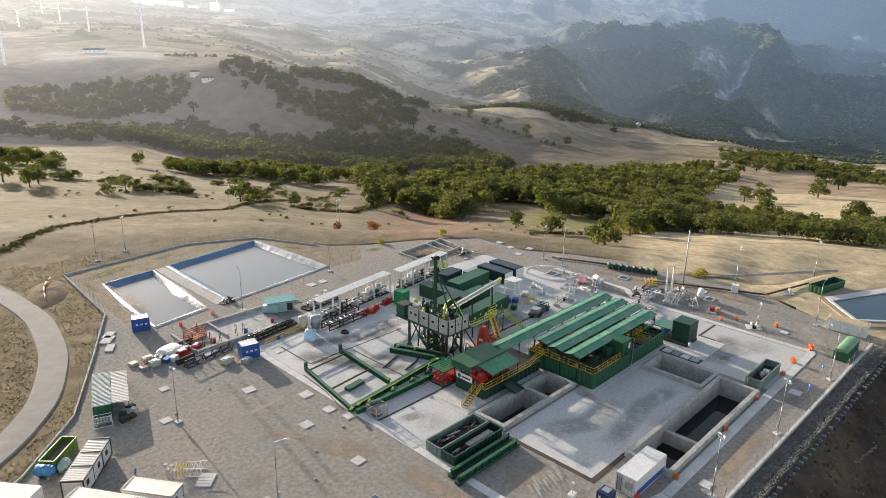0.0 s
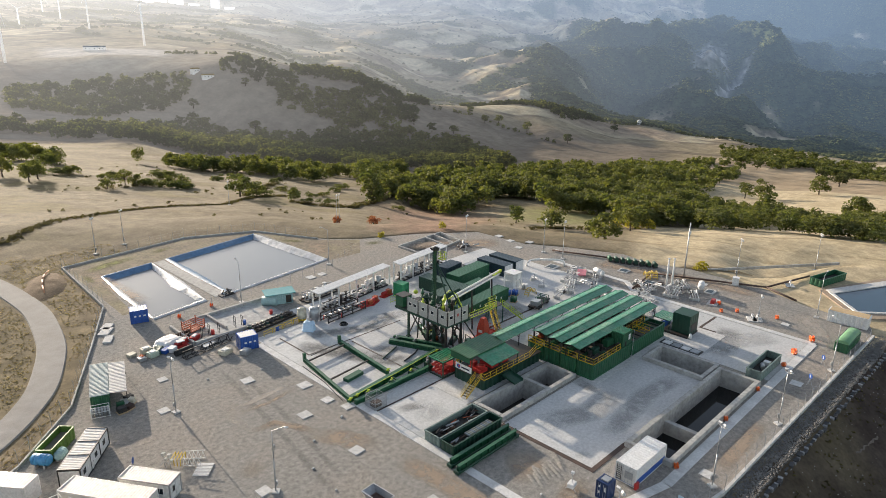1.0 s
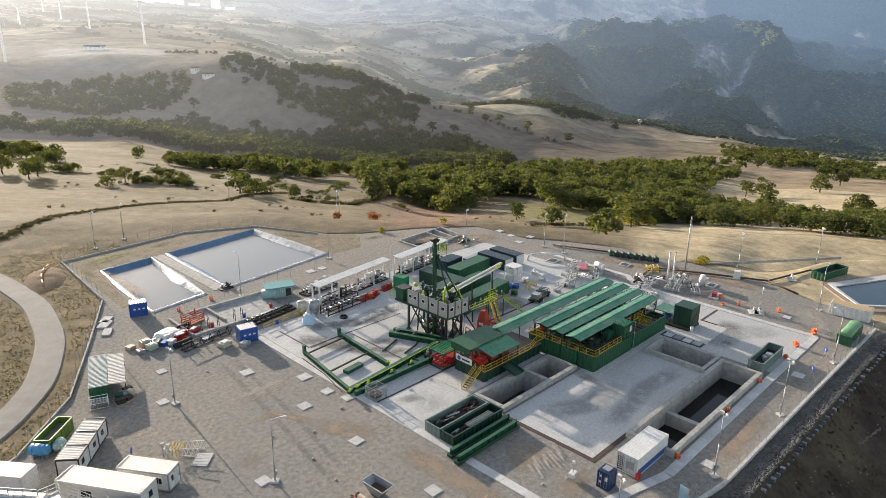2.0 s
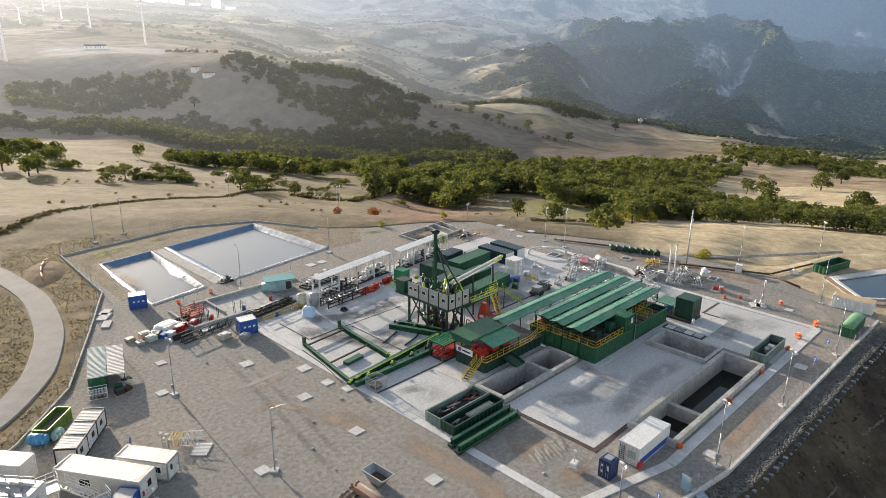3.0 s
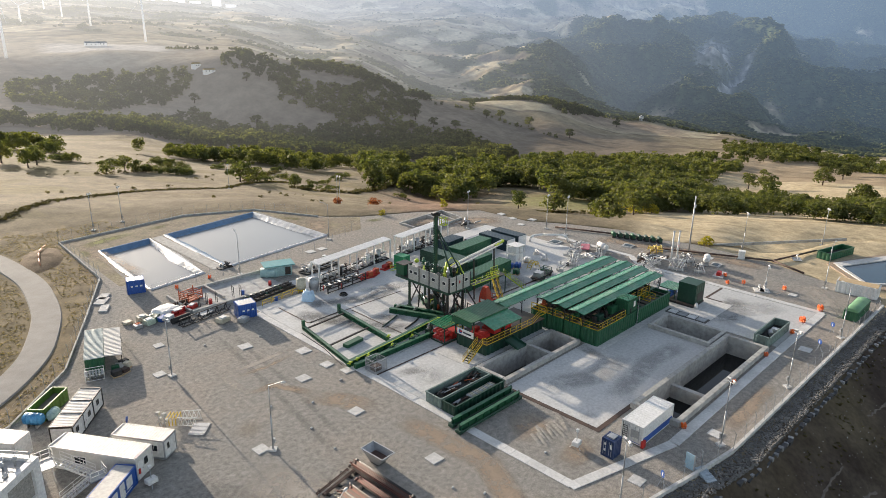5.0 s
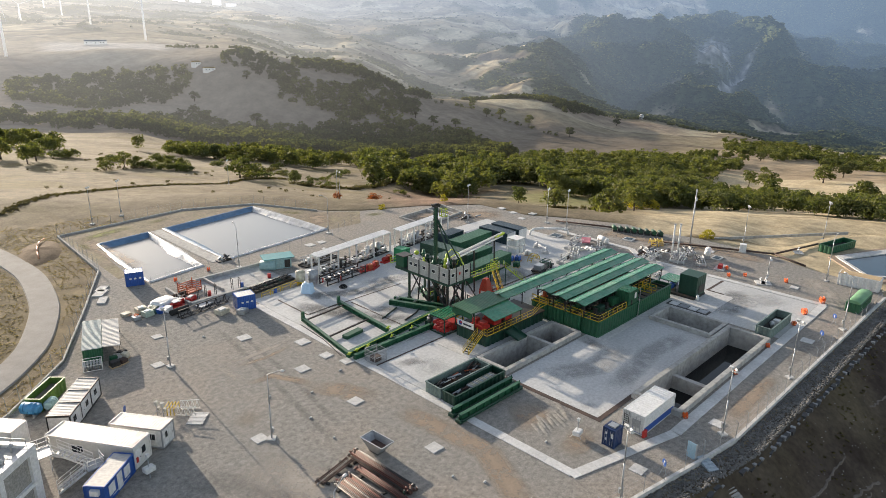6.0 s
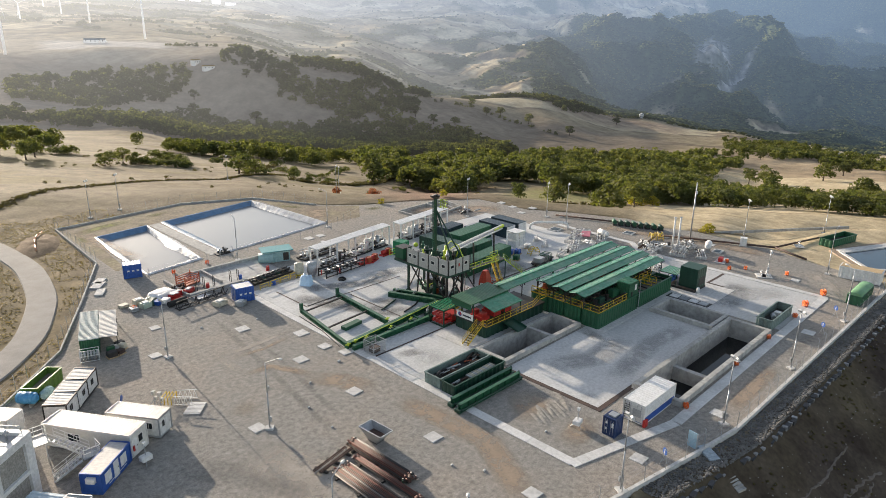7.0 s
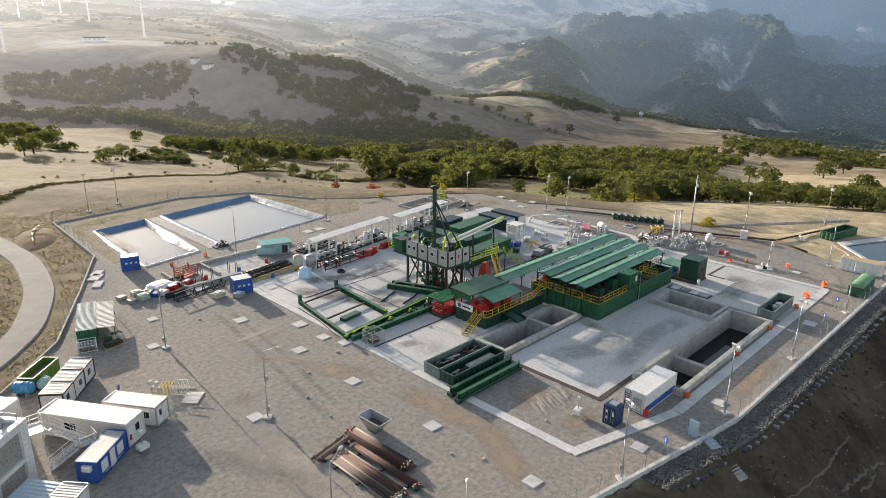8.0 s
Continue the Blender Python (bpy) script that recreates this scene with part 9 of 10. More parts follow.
part("body", boxes((-0.7, -0.7, 0.1, 0.7, 0.7, 1.8)), WHITE, o)
part("plinth", boxes((-0.8, -0.8, 0, 0.8, 0.8, 0.1)), CONC_LIGHT, o)
for x, y in ((103.2, 9.9), (77.9, 7.8), (77.2, 8.6)):
    o = thing("white_valve_set", x, y, 0, 30, "white pipe and valve set on a concrete plate", "valve set", "small valve sets")
    part("plate", boxes((-1.2, -0.9, 0, 1.2, 0.9, 0.14)), CONC_LIGHT, o)
    bm = bmesh.new()
    path_tube(bm, [(-0.7, 0, 0.1), (-0.7, 0, 0.7), (0.7, 0, 0.7), (0.7, 0, 0.1)], 0.1, 8)
    tube(bm, (0, 0, 0.7), (0, 0, 1.2), 0.06, seg=6)
    tube(bm, (0, 0, 1.14), (0, 0, 1.2), 0.22, seg=10)
    part("valve", bm, WHITE, o)
# drain cover plates beside the small pit
o = thing("cover_plates", 54.9, 11.6, 0.076, 90, "row of four pale square cover plates by the pit", "cover plates")
part("recess", boxes((-2.6, -1.1, -0.06, 5.0, 1.1, 0.012)), DARK, o)
for k in range(4):
    part("plate", boxes((1.75 * k - 2.2, -0.75, 0, 1.75 * k - 0.7, 0.75, 0.12)), WHITE if k % 2 else STEEL, o)
# debris by the far basin and pump on the pond bank
rr = random.Random(5)
for x, y, n, lab in ((70.0, 80.5, 16, "heap of grey scrap pipes beside the concrete basin"), (8.3, 92.2, 9, "small black pump set on the pond bank")):
    o = thing("scrap_heap" if n > 10 else "pond_pump", x, y, 0, 0, lab, "scrap heap" if n > 10 else "pump")
    for k in range(n):
        bm = bmesh.new()
        s = 3.0 if n > 10 else 1.1
        p = Vector((rr.uniform(-s, s), rr.uniform(-s * 0.5, s * 0.5), 0.2))
        q = p + Vector((rr.uniform(-1.6, 1.6), rr.uniform(-1, 1), rr.uniform(0, 1.0)))
        tube(bm, p, q, rr.uniform(0.1, 0.24), seg=7)
        part("scrap_pipe" if n > 10 else "pipe", bm, rr.choice((STEEL, DARK, STEEL) if n > 10 else (DARK, DARK, STEEL)), o)
    part("base", boxes((-1.5, -0.8, 0, 1.5, 0.8, 0.2)), DARK, o)

# raked ridges of earth beside the slab
rr = random.Random(12)
for k in range(11):
    x, y = 5.0 + 0.62 * k + rr.uniform(-0.2, 0.2), 8.5 + rr.uniform(-0.8, 0.8)
    o = thing("earth_ridge", x, y, 0.0, 62 + rr.uniform(-8, 8), "low raked ridge of loose gravelly earth", "earth ridge", "raked earth ridges")
    bm = bmesh.new()
    n, L = 9, rr.uniform(2.2, 4.6)
    rows = [[bm.verts.new((L * (i / n - 0.5), w * 0.34, h * rr.uniform(0.6, 1.1) * math.sin(math.pi * min(max(i / n, 0.02), 0.98)))) for w, h in ((-1, 0.0), (-0.4, 0.11), (0.1, 0.16), (0.6, 0.08), (1, 0.0))] for i in range(n + 1)]
    for r0, r1 in zip(rows, rows[1:]):
        for j in range(4):
            bm.faces.new((r0[j], r1[j], r1[j + 1], r0[j + 1])).smooth = True
    part("mound", bm, GRAVEL, o)

# ---- trees ----
def leaf_cloud(seed, count, leaf, lumps):
    """Leaf clumps set on the shells of several lobes; about 1 high, centred over the trunk."""
    r = np.random.RandomState(seed)
    lobes = []
    for k in range(lumps):
        a, h = 6.283 * k / lumps + r.uniform(-0.5, 0.5), r.uniform(0.26, 0.84)
        q = r.uniform(0.12, 0.36) * (1.25 - 1.1 * abs(h - 0.42))
        lobes.append((math.cos(a) * q, math.sin(a) * q, h, r.uniform(0.13, 0.23)))
    lobes.append((0, 0, 0.6, 0.3))
    lobes.append((0, 0, 0.4, 0.3))
    v, f = [], []
    for k in range(count):
        cx, cy, cz, rad = lobes[r.randint(len(lobes))]
        n = r.normal(size=3)
        n /= np.linalg.norm(n)
        if n[2] < -0.55:
            n[2] *= -1
        p = np.array((cx, cy, cz)) + n * rad * r.uniform(0.72, 1.08) * np.array((1, 1, 0.82))
        d = n + r.normal(size=3) * 0.55
        d /= np.linalg.norm(d)
        u = np.cross(d, r.normal(size=3))
        u /= np.linalg.norm(u)
        w = np.cross(d, u)
        s = leaf * r.uniform(0.6, 1.3)
        b = len(v)
        v += [p - u * s - w * s * 0.6, p + u * s * 0.8 - w * s, p + u * s + w * s * 0.7, p - u * s * 0.7 + w * s]
        f.append((b, b + 1, b + 2, b + 3))
    return np.array(v), np.array(f)


fine_v, fine_f = zip(*[leaf_cloud(k, 620, 0.030, 9) for k in range(7)])
coarse_v, coarse_f = zip(*[leaf_cloud(20 + k, 190, 0.052, 8) for k in range(6)])


def at_land(s, d):
    x = ORI[0] + d * (AX[0] + s * AX[1])
    y = ORI[1] + d * (AX[1] - s * AX[0])
    return x, y


def wood(patches, spacing, lo, hi, kinds, seed, ragged=0.0):
    """Tree places over patches of land: each runs from one bearing to the next between two distances."""
    r = np.random.RandomState(seed)
    out = []
    for s0, a0, b0, s1, a1, b1 in patches:
        area = abs(s1 - s0) * (a0 + b1) / 2 * ((b0 - a0) + (b1 - a1)) / 2
        n = int(area / spacing ** 2)
        f, g = r.uniform(size=n), r.uniform(-0.06, 1.06, size=n)
        d = (a0 + (a1 - a0) * f) * (1 - g) + (b0 + (b1 - b0) * f) * g
        x, y = at_land(s0 + (s1 - s0) * f, d)
        keep = rough(x, y, 110, 3, seed) + 0.35 * (np.abs(2 * g - 1) > 0.7) < (ragged or 9)
        for px, py in zip(x[keep], y[keep]):
            h = r.uniform(lo, hi)
            out.append((px, py, None, (h * r.uniform(0.9, 1.3), h * r.uniform(0.9, 1.3), h), r.uniform(0, 6.28), r.randint(kinds)))
    z = ground_height(np.array([p[0] for p in out]), np.array([p[1] for p in out]))
    return [(x, y, float(zz) - 0.14 * size[2], size, t, k) for (x, y, _, size, t, k), zz in zip(out, z)]


def chain(*edges):
    """Patches between neighbours of rows of bearing, near and far distance."""
    return [(*a, *b) for a, b in zip(edges, edges[1:])]


BELT = [(-0.13, 400, 560, -0.05, 360, 560), (-0.05, 340, 560, 0.08, 335, 570), (0.08, 352, 450, 0.27, 347, 580), (0.10, 490, 600, 0.27, 480, 620), (0.27, 300, 600, 0.36, 318, 520), (0.30, 330, 480, 0.38, 430, 480)]
EDGE = chain((0.285, 262, 330), (0.38, 276, 430), (0.48, 280, 400), (0.57, 264, 345), (0.69, 240, 300))
THIN = [(-0.47, 420, 470, -0.30, 415, 480), (-0.30, 420, 500, -0.13, 430, 560), (-0.70, 330, 400, -0.585, 330, 390)]
VALLEY = chain((-0.68, 650, 690), (-0.59, 650, 690), (-0.50, 640, 720), (-0.373, 650, 905), (-0.311, 650, 850), (-0.222, 650, 880), (-0.185, 650, 888), (-0.154, 650, 945), (-0.113, 650, 960), (-0.063, 650, 970), (-0.004, 650, 960), (0.046, 650, 930), (0.094, 650, 780))
GLADE = chain((0.26, 620, 800), (0.33, 450, 900), (0.385, 470, 930), (0.42, 540, 930), (0.44, 780, 930)) + chain((0.43, 930, 990), (0.49, 900, 980), (0.56, 900, 980), (0.62, 860, 920), (0.68, 800, 880))
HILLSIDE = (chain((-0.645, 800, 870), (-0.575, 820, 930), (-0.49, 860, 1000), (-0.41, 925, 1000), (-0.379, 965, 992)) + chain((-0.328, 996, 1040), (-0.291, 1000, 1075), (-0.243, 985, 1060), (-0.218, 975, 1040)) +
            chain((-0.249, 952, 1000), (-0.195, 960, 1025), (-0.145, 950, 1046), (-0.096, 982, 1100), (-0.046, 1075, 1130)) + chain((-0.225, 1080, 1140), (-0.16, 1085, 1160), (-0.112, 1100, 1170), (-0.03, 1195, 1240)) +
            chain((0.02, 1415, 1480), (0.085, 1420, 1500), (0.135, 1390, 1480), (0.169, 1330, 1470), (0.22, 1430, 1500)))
FLANK = chain((0.406, 1010, 1280), (0.461, 990, 1200), (0.525, 930, 1150), (0.592, 860, 1080), (0.66, 780, 1000))
HEDGES = chain((-0.41, 1190, 1204), (-0.32, 1196, 1212), (-0.257, 1180, 1196), (-0.19, 1130, 1150)) + chain((0.21, 1470, 1490), (0.278, 1545, 1565), (0.362, 1495, 1512), (0.465, 1390, 1410)) + chain((-0.021, 1169, 1175), (0.054, 1182, 1190), (0.112, 1168, 1176), (0.163, 1100, 1112))
scatter("tree_belt", LEAF, wood(BELT, 8.8, 8, 18, 7, 31, 0.62), fine_v, fine_f, "dense belt of green oaks below the fields", "woodland")
scatter("field_edge_trees", LEAF, wood(EDGE, 8.2, 8, 13, 7, 36, 0.8), fine_v, fine_f, "row of green trees along the edge of the pale field", "woodland")
scatter("thin_woods", LEAF, wood(THIN, 9.0, 8, 14, 7, 32, 0.5), fine_v, fine_f, "loose lines of green trees along the fields", "woodland")
mid_v, mid_f = zip(*[leaf_cloud(40 + k, 130, 0.066, 8) for k in range(6)])
# darker green than the near oaks, with the haze emission added to the leaves
FAR_LEAF = hazy("hazy_oak_leaves", "", (0.058, 0.065, 0.034), (0.105, 0.105, 0.046), relief=0, leafy=0.32)
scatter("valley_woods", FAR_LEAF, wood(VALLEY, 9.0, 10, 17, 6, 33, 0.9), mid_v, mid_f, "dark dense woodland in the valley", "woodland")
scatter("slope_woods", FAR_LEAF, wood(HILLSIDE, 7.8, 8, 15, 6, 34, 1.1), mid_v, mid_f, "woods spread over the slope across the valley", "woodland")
scatter("glade_woods", LEAF, wood(GLADE, 9.5, 6, 14, 6, 37, 0.42), mid_v, mid_f, "broken green woods round a dry clearing", "woodland")
scatter("flank_woods", LEAF, wood(FLANK, 10.5, 6, 14, 6, 38, 0.40), mid_v, mid_f, "green woods thinning out towards the foot of the mountain", "woodland")
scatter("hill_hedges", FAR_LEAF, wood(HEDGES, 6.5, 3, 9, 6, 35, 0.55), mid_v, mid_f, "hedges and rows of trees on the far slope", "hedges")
# woods of the far mountain, crown beside crown
rng3 = np.random.RandomState(51)
count = 130000
fs, fd = rng3.uniform(-0.68, 0.68, count), np.sqrt(rng3.uniform(1560.0 ** 2, 4300.0 ** 2, count))
fx, fy = at_land(fs, fd)
cover = far_wooded(fx, fy)
right = np.clip((fs - 0.06) / 0.12, 0, 1)
scar = (np.hypot((fs - 0.372) / 0.028, (fd - 2930) / 180) < 0.95) | (np.hypot((fs - 0.405 + (2720 - fd) * 0.00012) / 0.011, (fd - 2720) / 240) < 0.9)
keep = (rng3.uniform(size=count) < np.where(cover > 0.55, 0.30 + 0.5 * right, 0.004 + 0.05 * (rough(fx, fy, 160, 2, 61) > 0.45))) & ~scar
fx, fy, fd = fx[keep], fy[keep], fd[keep]
fz = ground_height(fx, fy)
crown_v = [v * np.array((1.0, 1.0, 0.9)) + np.array((0, 0, 0.25)) for v in tv]
far_places = []
for x, y, z, d in zip(fx, fy, fz, fd):
    h = rng3.uniform(6, 12)
    far_places.append((x, y, float(z), (h * rng3.uniform(1.0, 1.5), h * rng3.uniform(1.0, 1.5), h), rng3.uniform(0, 6.28), rng3.randint(6)))
# the crowns emit the same painted haze as the hills below them
scatter("far_woods", hazy("hazy_mountain_leaves", "", (0.048, 0.058, 0.026), (0.105, 0.107, 0.042), grain=0.12, relief=0), far_places, crown_v, tf, "woods covering the distant mountain with haze painted on", "woodland").data.shade_smooth()


def tree_kind(seed, material, name, label):
    """One tree 1 high with trunk, limbs and crown; copies take its meshes."""
    r = random.Random(seed)
    ob = thing(name, 0, 0, -500, 0, label, "tree")
    bm = bmesh.new()
    tube(bm, (0, 0, -0.06), (0.01, 0, 0.22), 0.035, 0.024, 7)
    tube(bm, (0.01, 0, 0.22), (0.02, 0.01, 0.55), 0.024, 0.012, 6)
    part("trunk", bm, BARK, ob)
    for k in range(4):
        a, z = 1.57 * k + r.uniform(-0.5, 0.5), r.uniform(0.2, 0.42)
        bm = bmesh.new()
        tube(bm, (0.01, 0, z), (0.22 * math.cos(a), 0.22 * math.sin(a), z + 0.26), 0.013, 0.006, 5)
        part("limb", bm, BARK, ob)
    v, f = leaf_cloud(100 + seed, 800, 0.031, 11)
    me = bpy.data.meshes.new("crown")
    me.from_pydata(v.tolist(), [], f.tolist())
    me.materials.append(material)
    part("crown", me, None, ob)
    return ob


kinds = [tree_kind(k, LEAF, "oak_tree", "green oak standing alone in dry grass") for k in range(3)]
far_kinds = [tree_kind(k + 3, FAR_LEAF, "oak_tree", "distant oak standing alone on the slope across the valley") for k in range(3)]
SINGLES = [(85, 223, 11), (94, 225, 7), (82, 269, 6), (46, 263, 6), (57, 273, 7), (60, 269, 6), (77, 274, 5), (202, 274, 15), (198, 268, 12), (158, 114, 11), (164, 136, 8), (134, 76, 11), (140, 82, 9), (181, 92, 10),
           (410, 761, 17), (368, 901, 15), (377, 864, 14), (451, 851, 13), (436, 697, 15), (657, 721, 17), (663, 688, 16), (687, 666, 15), (827, 725, 15), (837, 768, 15), (879, 737, 17), (898, 688, 19), (890, 597, 17), (1159, 667, 17), (577, 750, 12), (876, 285, 12), (834, 170, 17), (800, 186, 16), (538, 119, 17), (754, 156, 18), (372, 104, 14), (362, 53, 16), (485, 145, 16), (470, 152, 13), (109, 219, 6), (30, 300, 10), (24, 290, 9), (20, 315, 11), (160, 225, 10), (159, 225, 17), (118, 232, 6)]
n_tree = 0
for x, y, h in SINGLES:
    src = (far_kinds if x + y > 900 else kinds)[n_tree % 3]
    z = float(ground_height(np.array([x * 1.0]), np.array([y * 1.0]))[0])
    copy_thing(src, pose(x, y, z, 0, 0, 67 * n_tree) @ Matrix.Diagonal((h * 1.1, h * 1.1, h, 1)))
    n_tree += 1
red_bush = tree_kind(7, LEAF_RED, "red_bush", "small bush with reddish autumn leaves")
yellow_bush = tree_kind(8, LEAF_YELLOW, "yellow_bush", "round bush with yellow-green leaves")
for src, x, y, h in ((red_bush, 88.6, 139.6, 4.5), (red_bush, 72.2, 138.1, 3.2), (yellow_bush, 99.0, 29.0, 3.4), (yellow_bush, 196, 99, 7), (yellow_bush, 190, 103, 6), (yellow_bush, 60, 102, 2.2), (yellow_bush, 79, 97, 2.5), (yellow_bush, 200, 94, 6)):
    z = float(ground_height(np.array([x * 1.0]), np.array([y * 1.0]))[0]) if x > 98 or y > 100 else 0.0
    copy_thing(src, pose(x, y, z - 0.2 * h, 0, 0, x * 7) @ Matrix.Diagonal((h * 1.15, h * 1.15, h * 0.95, 1)))
for src in kinds + far_kinds + [red_bush, yellow_bush]:
    for o in list(src.children_recursive) + [src]:
        bpy.data.objects.remove(o)

# low scrub on the field banks
bushes = []
for x, y, h in ((62, 268, 4.5), (66, 266, 5.5), (72, 262, 5), (76, 258, 6), (80, 262, 4), (104, 262, 3.5), (108, 258, 3.5), (114, 256, 3), (130, 262, 4), (58, 300, 4), (64, 304, 5), (44, 318, 6), (50, 322, 6), (36, 330, 7), (84, 300, 6), (92, 306, 6), (100, 230, 4.5), (92, 226, 4), (140, 250, 3.5), (150, 254, 4), (168, 214, 3.5), (118, 222, 3), (126, 220, 3.2), (134, 224, 3), (170, 270, 4), (182, 280, 5), (150, 300, 5), (120, 310, 5), (136, 318, 5)):
    for k in range(3):
        bushes.append((x + 2.2 * math.cos(k * 2.1 + x), y + 2.2 * math.sin(k * 2.1 + x), (h * 1.25, h * 1.25, h * (1 - 0.14 * k))))
zz = ground_height(np.array([p[0] for p in bushes]), np.array([p[1] for p in bushes]))
scatter("field_bushes", LEAF, [(x, y, float(z) - 0.22 * size[2], size, k * 1.9, k % 7) for k, ((x, y, size), z) in enumerate(zip(bushes, zz))], fine_v, fine_f, "rounded green bushes standing in the dry fields", "bushes")
scrub = []
rng2 = np.random.RandomState(9)
for run, dense, hmax in ((FIELD_BANKS[0], 5.0, 0.8), ([(102, 211), (112, 206), (121, 194), (144, 214), (199, 256)], 1.6, 2.2), ([(150, 118), (166, 108), (180, 96)], 1.5, 2.2),
                         ([(88, 225), (120, 262), (150, 300)], 0.7, 2.0), ([(40, 262), (80, 272)], 0.6, 2.4)):
    for (ax, ay), (bx, by) in zip(run, run[1:]):
        for _ in range(int(math.hypot(bx - ax, by - ay) * dense)):
            f = rng2.uniform()
            h = rng2.uniform(0.5, hmax)
            scrub.append((ax + (bx - ax) * f + rng2.normal() * 0.9, ay + (by - ay) * f + rng2.normal() * 0.9, (h * 1.6, h * 1.6, h)))
ss, dd = rng2.uniform(-0.66, 0.25, 420), rng2.uniform(200, 420, 420)
sx_, sy_ = at_land(ss, dd)
keep = (pad_distance(sx_, sy_) > 6) & (rough(sx_, sy_, 60, 2, 3) > 0.3)
for x, y in zip(sx_[keep], sy_[keep]):
    h = rng2.uniform(0.4, 1.5)
    scrub.append((x, y, (h * 1.5, h * 1.5, h)))
bx_, by_ = rng2.uniform(-10, 95, 5200), rng2.uniform(-60, -13.8, 5200)
keep = rough(bx_, by_, 16, 2, 6) > 0.05
for x, y in zip(bx_[keep], by_[keep]):
    h = rng2.uniform(0.1, 0.34)
    scrub.append((x, y, (h * 1.8, h * 1.8, h)))
zz = ground_height(np.array([p[0] for p in scrub]), np.array([p[1] for p in scrub]))
SCRUB = leaf_mat("dry_scrub", (0.085, 0.07, 0.034), (0.12, 0.10, 0.05))
scatter("field_scrub", SCRUB, [(x, y, float(z) - 0.25 * size[2], size, k * 1.7, k % 6) for k, ((x, y, size), z) in enumerate(zip(scrub, zz))], coarse_v, coarse_f, "low dry scrub along the field banks", "scrub")
# dry grass tufts by the near road and fence
tufts = []
tx, ty = rng2.uniform(-70, 4, 30000), rng2.uniform(40, 175, 30000)
keep = (pad_distance(tx, ty) > 0.6) & (road_distance(tx, ty) > 2.9) & (rough(tx, ty, 18, 2, 8) > -0.6) & ((road_distance(tx, ty) < 12) | (pad_distance(tx, ty) < 12))
for x, y in zip(tx[keep], ty[keep]):
    h = rng2.uniform(0.08, 0.24)
    tufts.append((x, y, (h * 2.4, h * 2.4, h)))
zz = ground_height(np.array([p[0] for p in tufts]), np.array([p[1] for p in tufts]))
GRASS = leaf_mat("dry_grass", (0.235, 0.175, 0.105), (0.32, 0.25, 0.15))
tuft_v, tuft_f = zip(*[leaf_cloud(60 + k, 26, 0.11, 5) for k in range(6)])
scatter("dry_grass", GRASS, [(x, y, float(z) - 0.2 * size[2], size, k * 2.1, k % 6) for k, ((x, y, size), z) in enumerate(zip(tufts, zz))], tuft_v, tuft_f, "tufts of dry yellow grass beside the road", "grass")

# pale stones strewn over the slope below the wall
strewn = []
for _ in range(900):
    x, y = rng2.uniform(-5, 90), rng2.uniform(-45, -13.6)
    strewn.append((x, y, rng2.choice((0.1, 0.14, 0.2))))
zz = ground_height(np.array([p[0] for p in strewn]), np.array([p[1] for p in strewn]))
scatter("strewn_stones", CONC_WALL, [(x, y, float(z), s, k * 1.3, k % 6) for k, ((x, y, s), z) in enumerate(zip(strewn, zz))], tv, tf, "small pale stones strewn over the dark slope", "stones")

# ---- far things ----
# white paint plus emitted haze, so that backlit far walls and towers stay pale
HAZY_WHITE = hazy("hazy_far_white", "", (0.66, 0.65, 0.63), (0.72, 0.71, 0.69), relief=0, contrast=(0.95, 1.05))


def turbine(s, d, hub, turn, spin):
    x, y = at_land(s, d)
    z = float(ground_height(np.array([x]), np.array([y]))[0])
    o = thing("wind_turbine", x, y, z, turn, "white three-bladed wind turbine on the far ridge", "wind turbine", "wind turbines")
    bm = bmesh.new()
    tube(bm, (0, 0, -4), (0, 0, hub), 2.4, 1.4, 10)
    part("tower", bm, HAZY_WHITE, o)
    part("nacelle", boxes((-1.6, -3, hub - 1.5, 1.6, 5, hub + 2)), HAZY_WHITE, o)
    for k in range(3):
        a = radians(spin + 120 * k)
        bm = bmesh.new()
        u, w = Vector((math.cos(a), 0, math.sin(a))), Vector((-math.sin(a), 0, math.cos(a)))
        c = Vector((0, -4, hub))
        pts = [c + u * 2 - w * 0.8, c + u * 9 - w * 1.4, c + u * 40, c + u * 9 + w * 0.8, c + u * 2 + w * 0.8]
        f0 = [bm.verts.new(p) for p in pts]
        f1 = [bm.verts.new(p + Vector((0, 0.5, 0))) for p in pts]
        bm.faces.new(f0)
        bm.faces.new(f1[::-1])
        for j in range(5):
            bm.faces.new((f0[j], f1[j], f1[(j + 1) % 5], f0[(j + 1) % 5]))
        part("blade", bm, HAZY_WHITE, o)


for s, d, hub, turn, spin in ((-0.641, 1037, 88, 150, 20), (-0.436, 1404, 82, 130, 75), (-0.512, 1640, 88, 140, 50), (-0.551, 2290, 92, 150, 10), (-0.611, 1866, 40, 150, 40), (-0.575, 2400, 60, 140, 0)):
    turbine(s, d, hub, turn, spin)


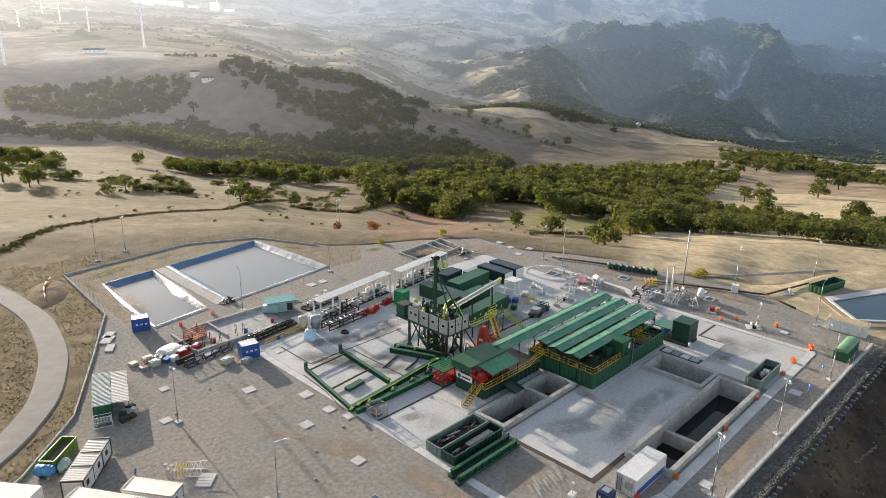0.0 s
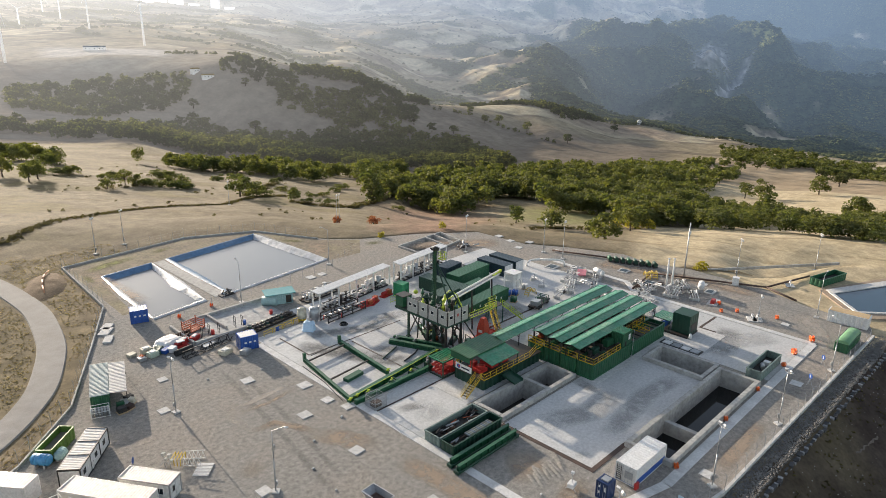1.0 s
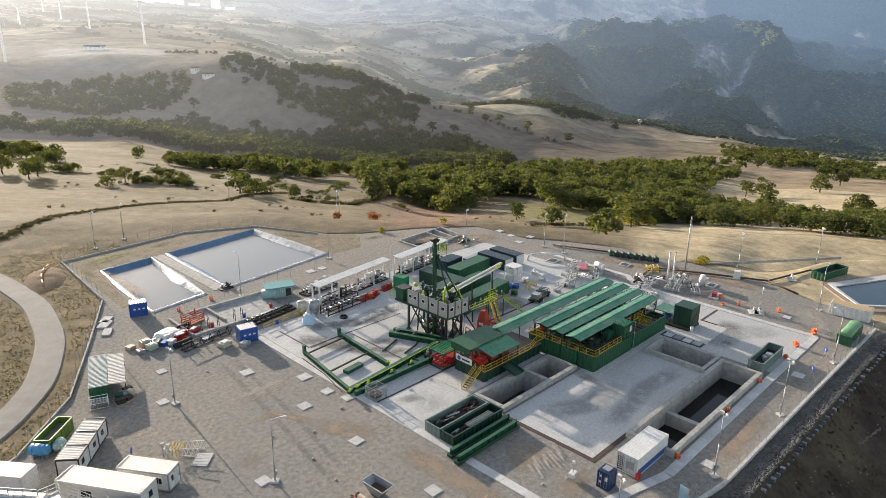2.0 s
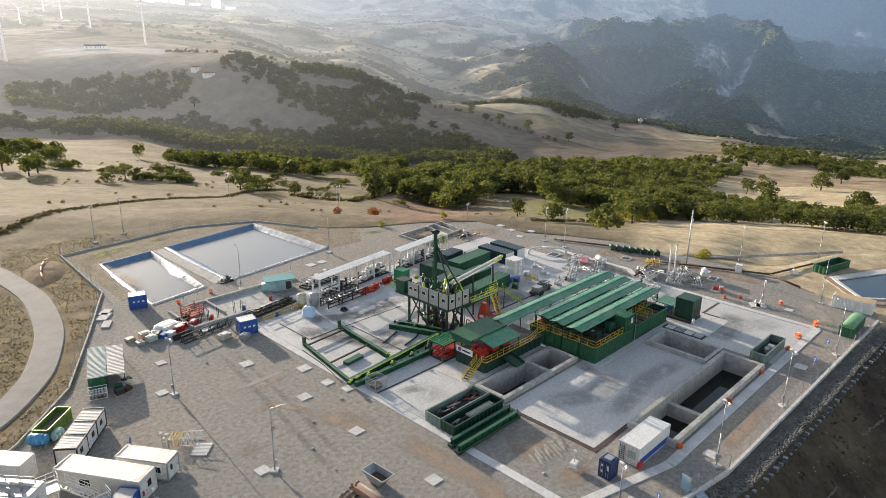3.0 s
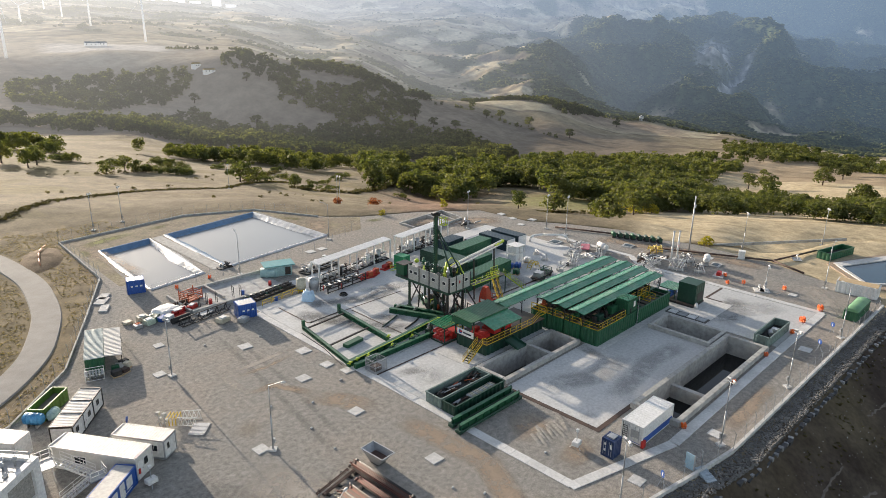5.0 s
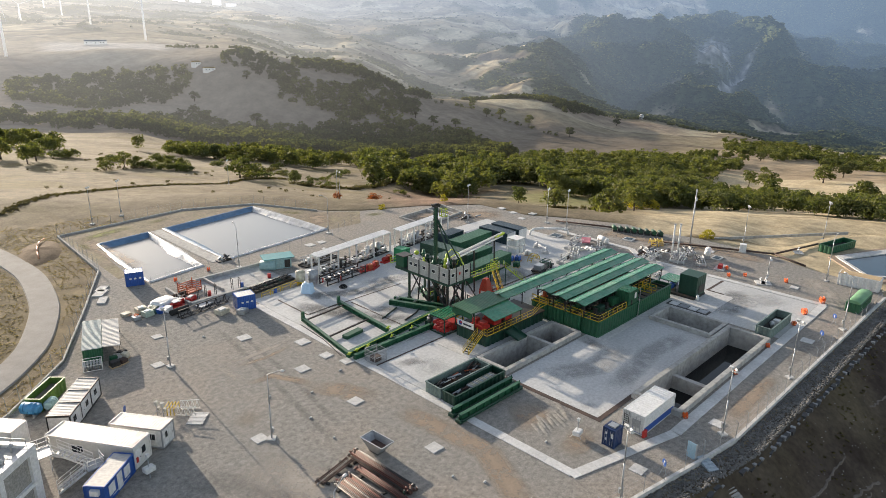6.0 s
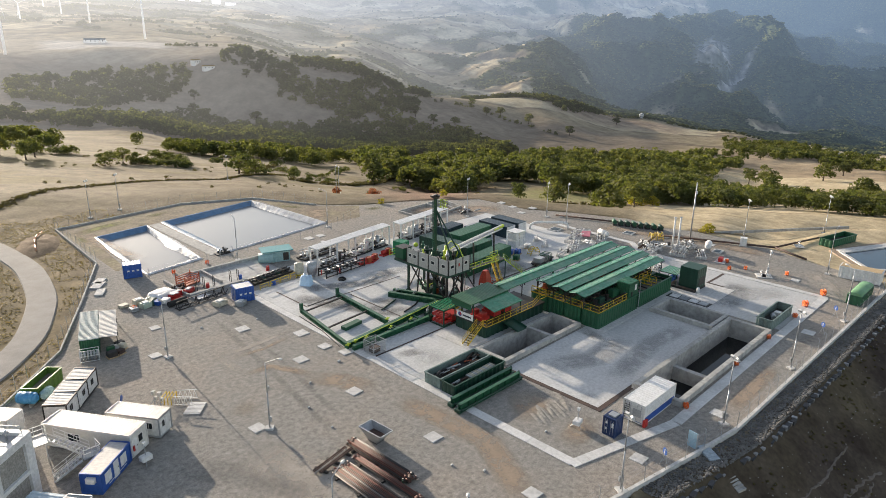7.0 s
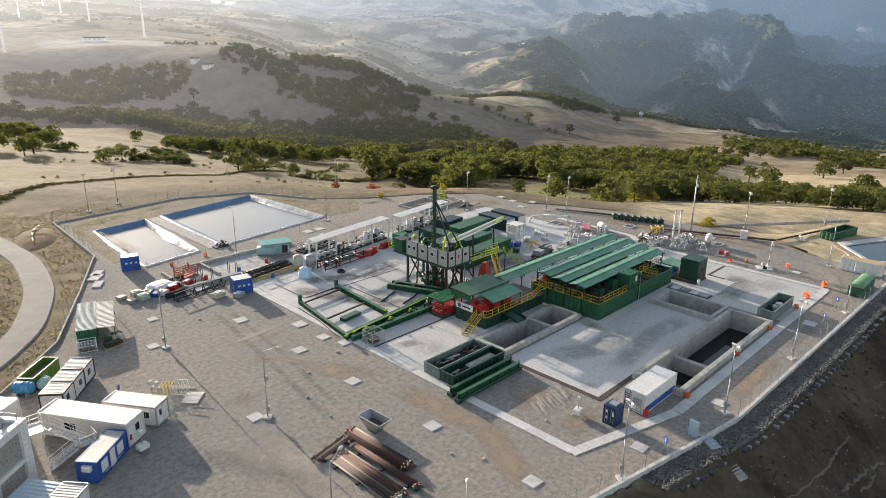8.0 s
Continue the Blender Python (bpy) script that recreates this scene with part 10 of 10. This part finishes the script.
def small_house(s, d, w, l, h, turn, label, roof_mat, group=""):
    x, y = at_land(s, d)
    z = float(ground_height(np.array([x]), np.array([y]))[0])
    o = thing("farm_house", x, y, z, turn, label, "house", group)
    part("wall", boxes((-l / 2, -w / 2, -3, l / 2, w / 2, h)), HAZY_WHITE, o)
    bm = bmesh.new()
    a = [bm.verts.new(p) for p in ((-l / 2 - 0.4, -w / 2 - 0.4, h), (l / 2 + 0.4, -w / 2 - 0.4, h), (l / 2 + 0.4, w / 2 + 0.4, h), (-l / 2 - 0.4, w / 2 + 0.4, h), (-l / 2 - 0.4, 0, h + w * 0.25), (l / 2 + 0.4, 0, h + w * 0.25))]
    for q in ((0, 1, 5, 4), (2, 3, 4, 5), (0, 4, 3), (1, 2, 5), (3, 2, 1, 0)):
        bm.faces.new([a[i] for i in q])
    part("roof", bm, roof_mat, o)
    for k in range(3):
        part("window", boxes((-l * 0.35 + k * l * 0.3, -w / 2 - 0.06, h * 0.4, -l * 0.35 + k * l * 0.3 + 1.0, -w / 2, h * 0.75)), GLASS, o)


for s, d, w, l, h, t in ((-0.367, 1004, 8, 12, 5, 20), (-0.349, 986, 7, 16, 4, -10), (0.281, 1560, 9, 14, 8, 30), (-0.513, 1240, 9, 26, 5, -40), (-0.50, 1246, 8, 16, 5, -40)):
    small_house(s, d, w, l, h, t, "white farm building with a low roof on the far slope", TAN if d < 1200 else ROOF_SHEET)
for k, (s, d, w, l, h) in enumerate(((-0.43, 3560, 40, 90, 30), (-0.41, 3600, 34, 80, 18), (-0.385, 3620, 26, 70, 24), (-0.36, 3620, 22, 50, 16), (-0.33, 3640, 26, 40, 40), (-0.31, 3620, 16, 50, 14))):
    x, y = at_land(s, d)
    z = float(ground_height(np.array([x]), np.array([y]))[0])
    o = thing("plant_building", x, y, z, -46, "pale industrial building of a far plant with haze painted on", "industrial building", "far plant")
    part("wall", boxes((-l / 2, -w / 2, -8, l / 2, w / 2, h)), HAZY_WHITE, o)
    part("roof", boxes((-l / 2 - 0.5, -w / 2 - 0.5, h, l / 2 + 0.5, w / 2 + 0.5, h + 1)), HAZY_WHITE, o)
    if k in (0, 4):
        bm = bmesh.new()
        tube(bm, (l * 0.3, 0, h), (l * 0.3, 0, h + 25), 2.5, 2, 10)
        part("chimney", bm, HAZY_WHITE, o)
# slim lamp posts outside the far fence
for x, y, z in ((-1.3, 139.1, 0.0), (6.8, 142.2, -0.2), (66.5, 198, -10.2), (85, 154, -10), (72, 138, -6.0), (100.5, 21.0, -0.5), (122, 10, -3)):
    zz0 = float(ground_height(np.array([x * 1.0]), np.array([y * 1.0]))[0])
    o = lamp_post(x, y, 9.0, 40, "twin", "lamp posts beyond the fence")
    o.matrix_world = pose(x, y, zz0, 0, 0, 40)
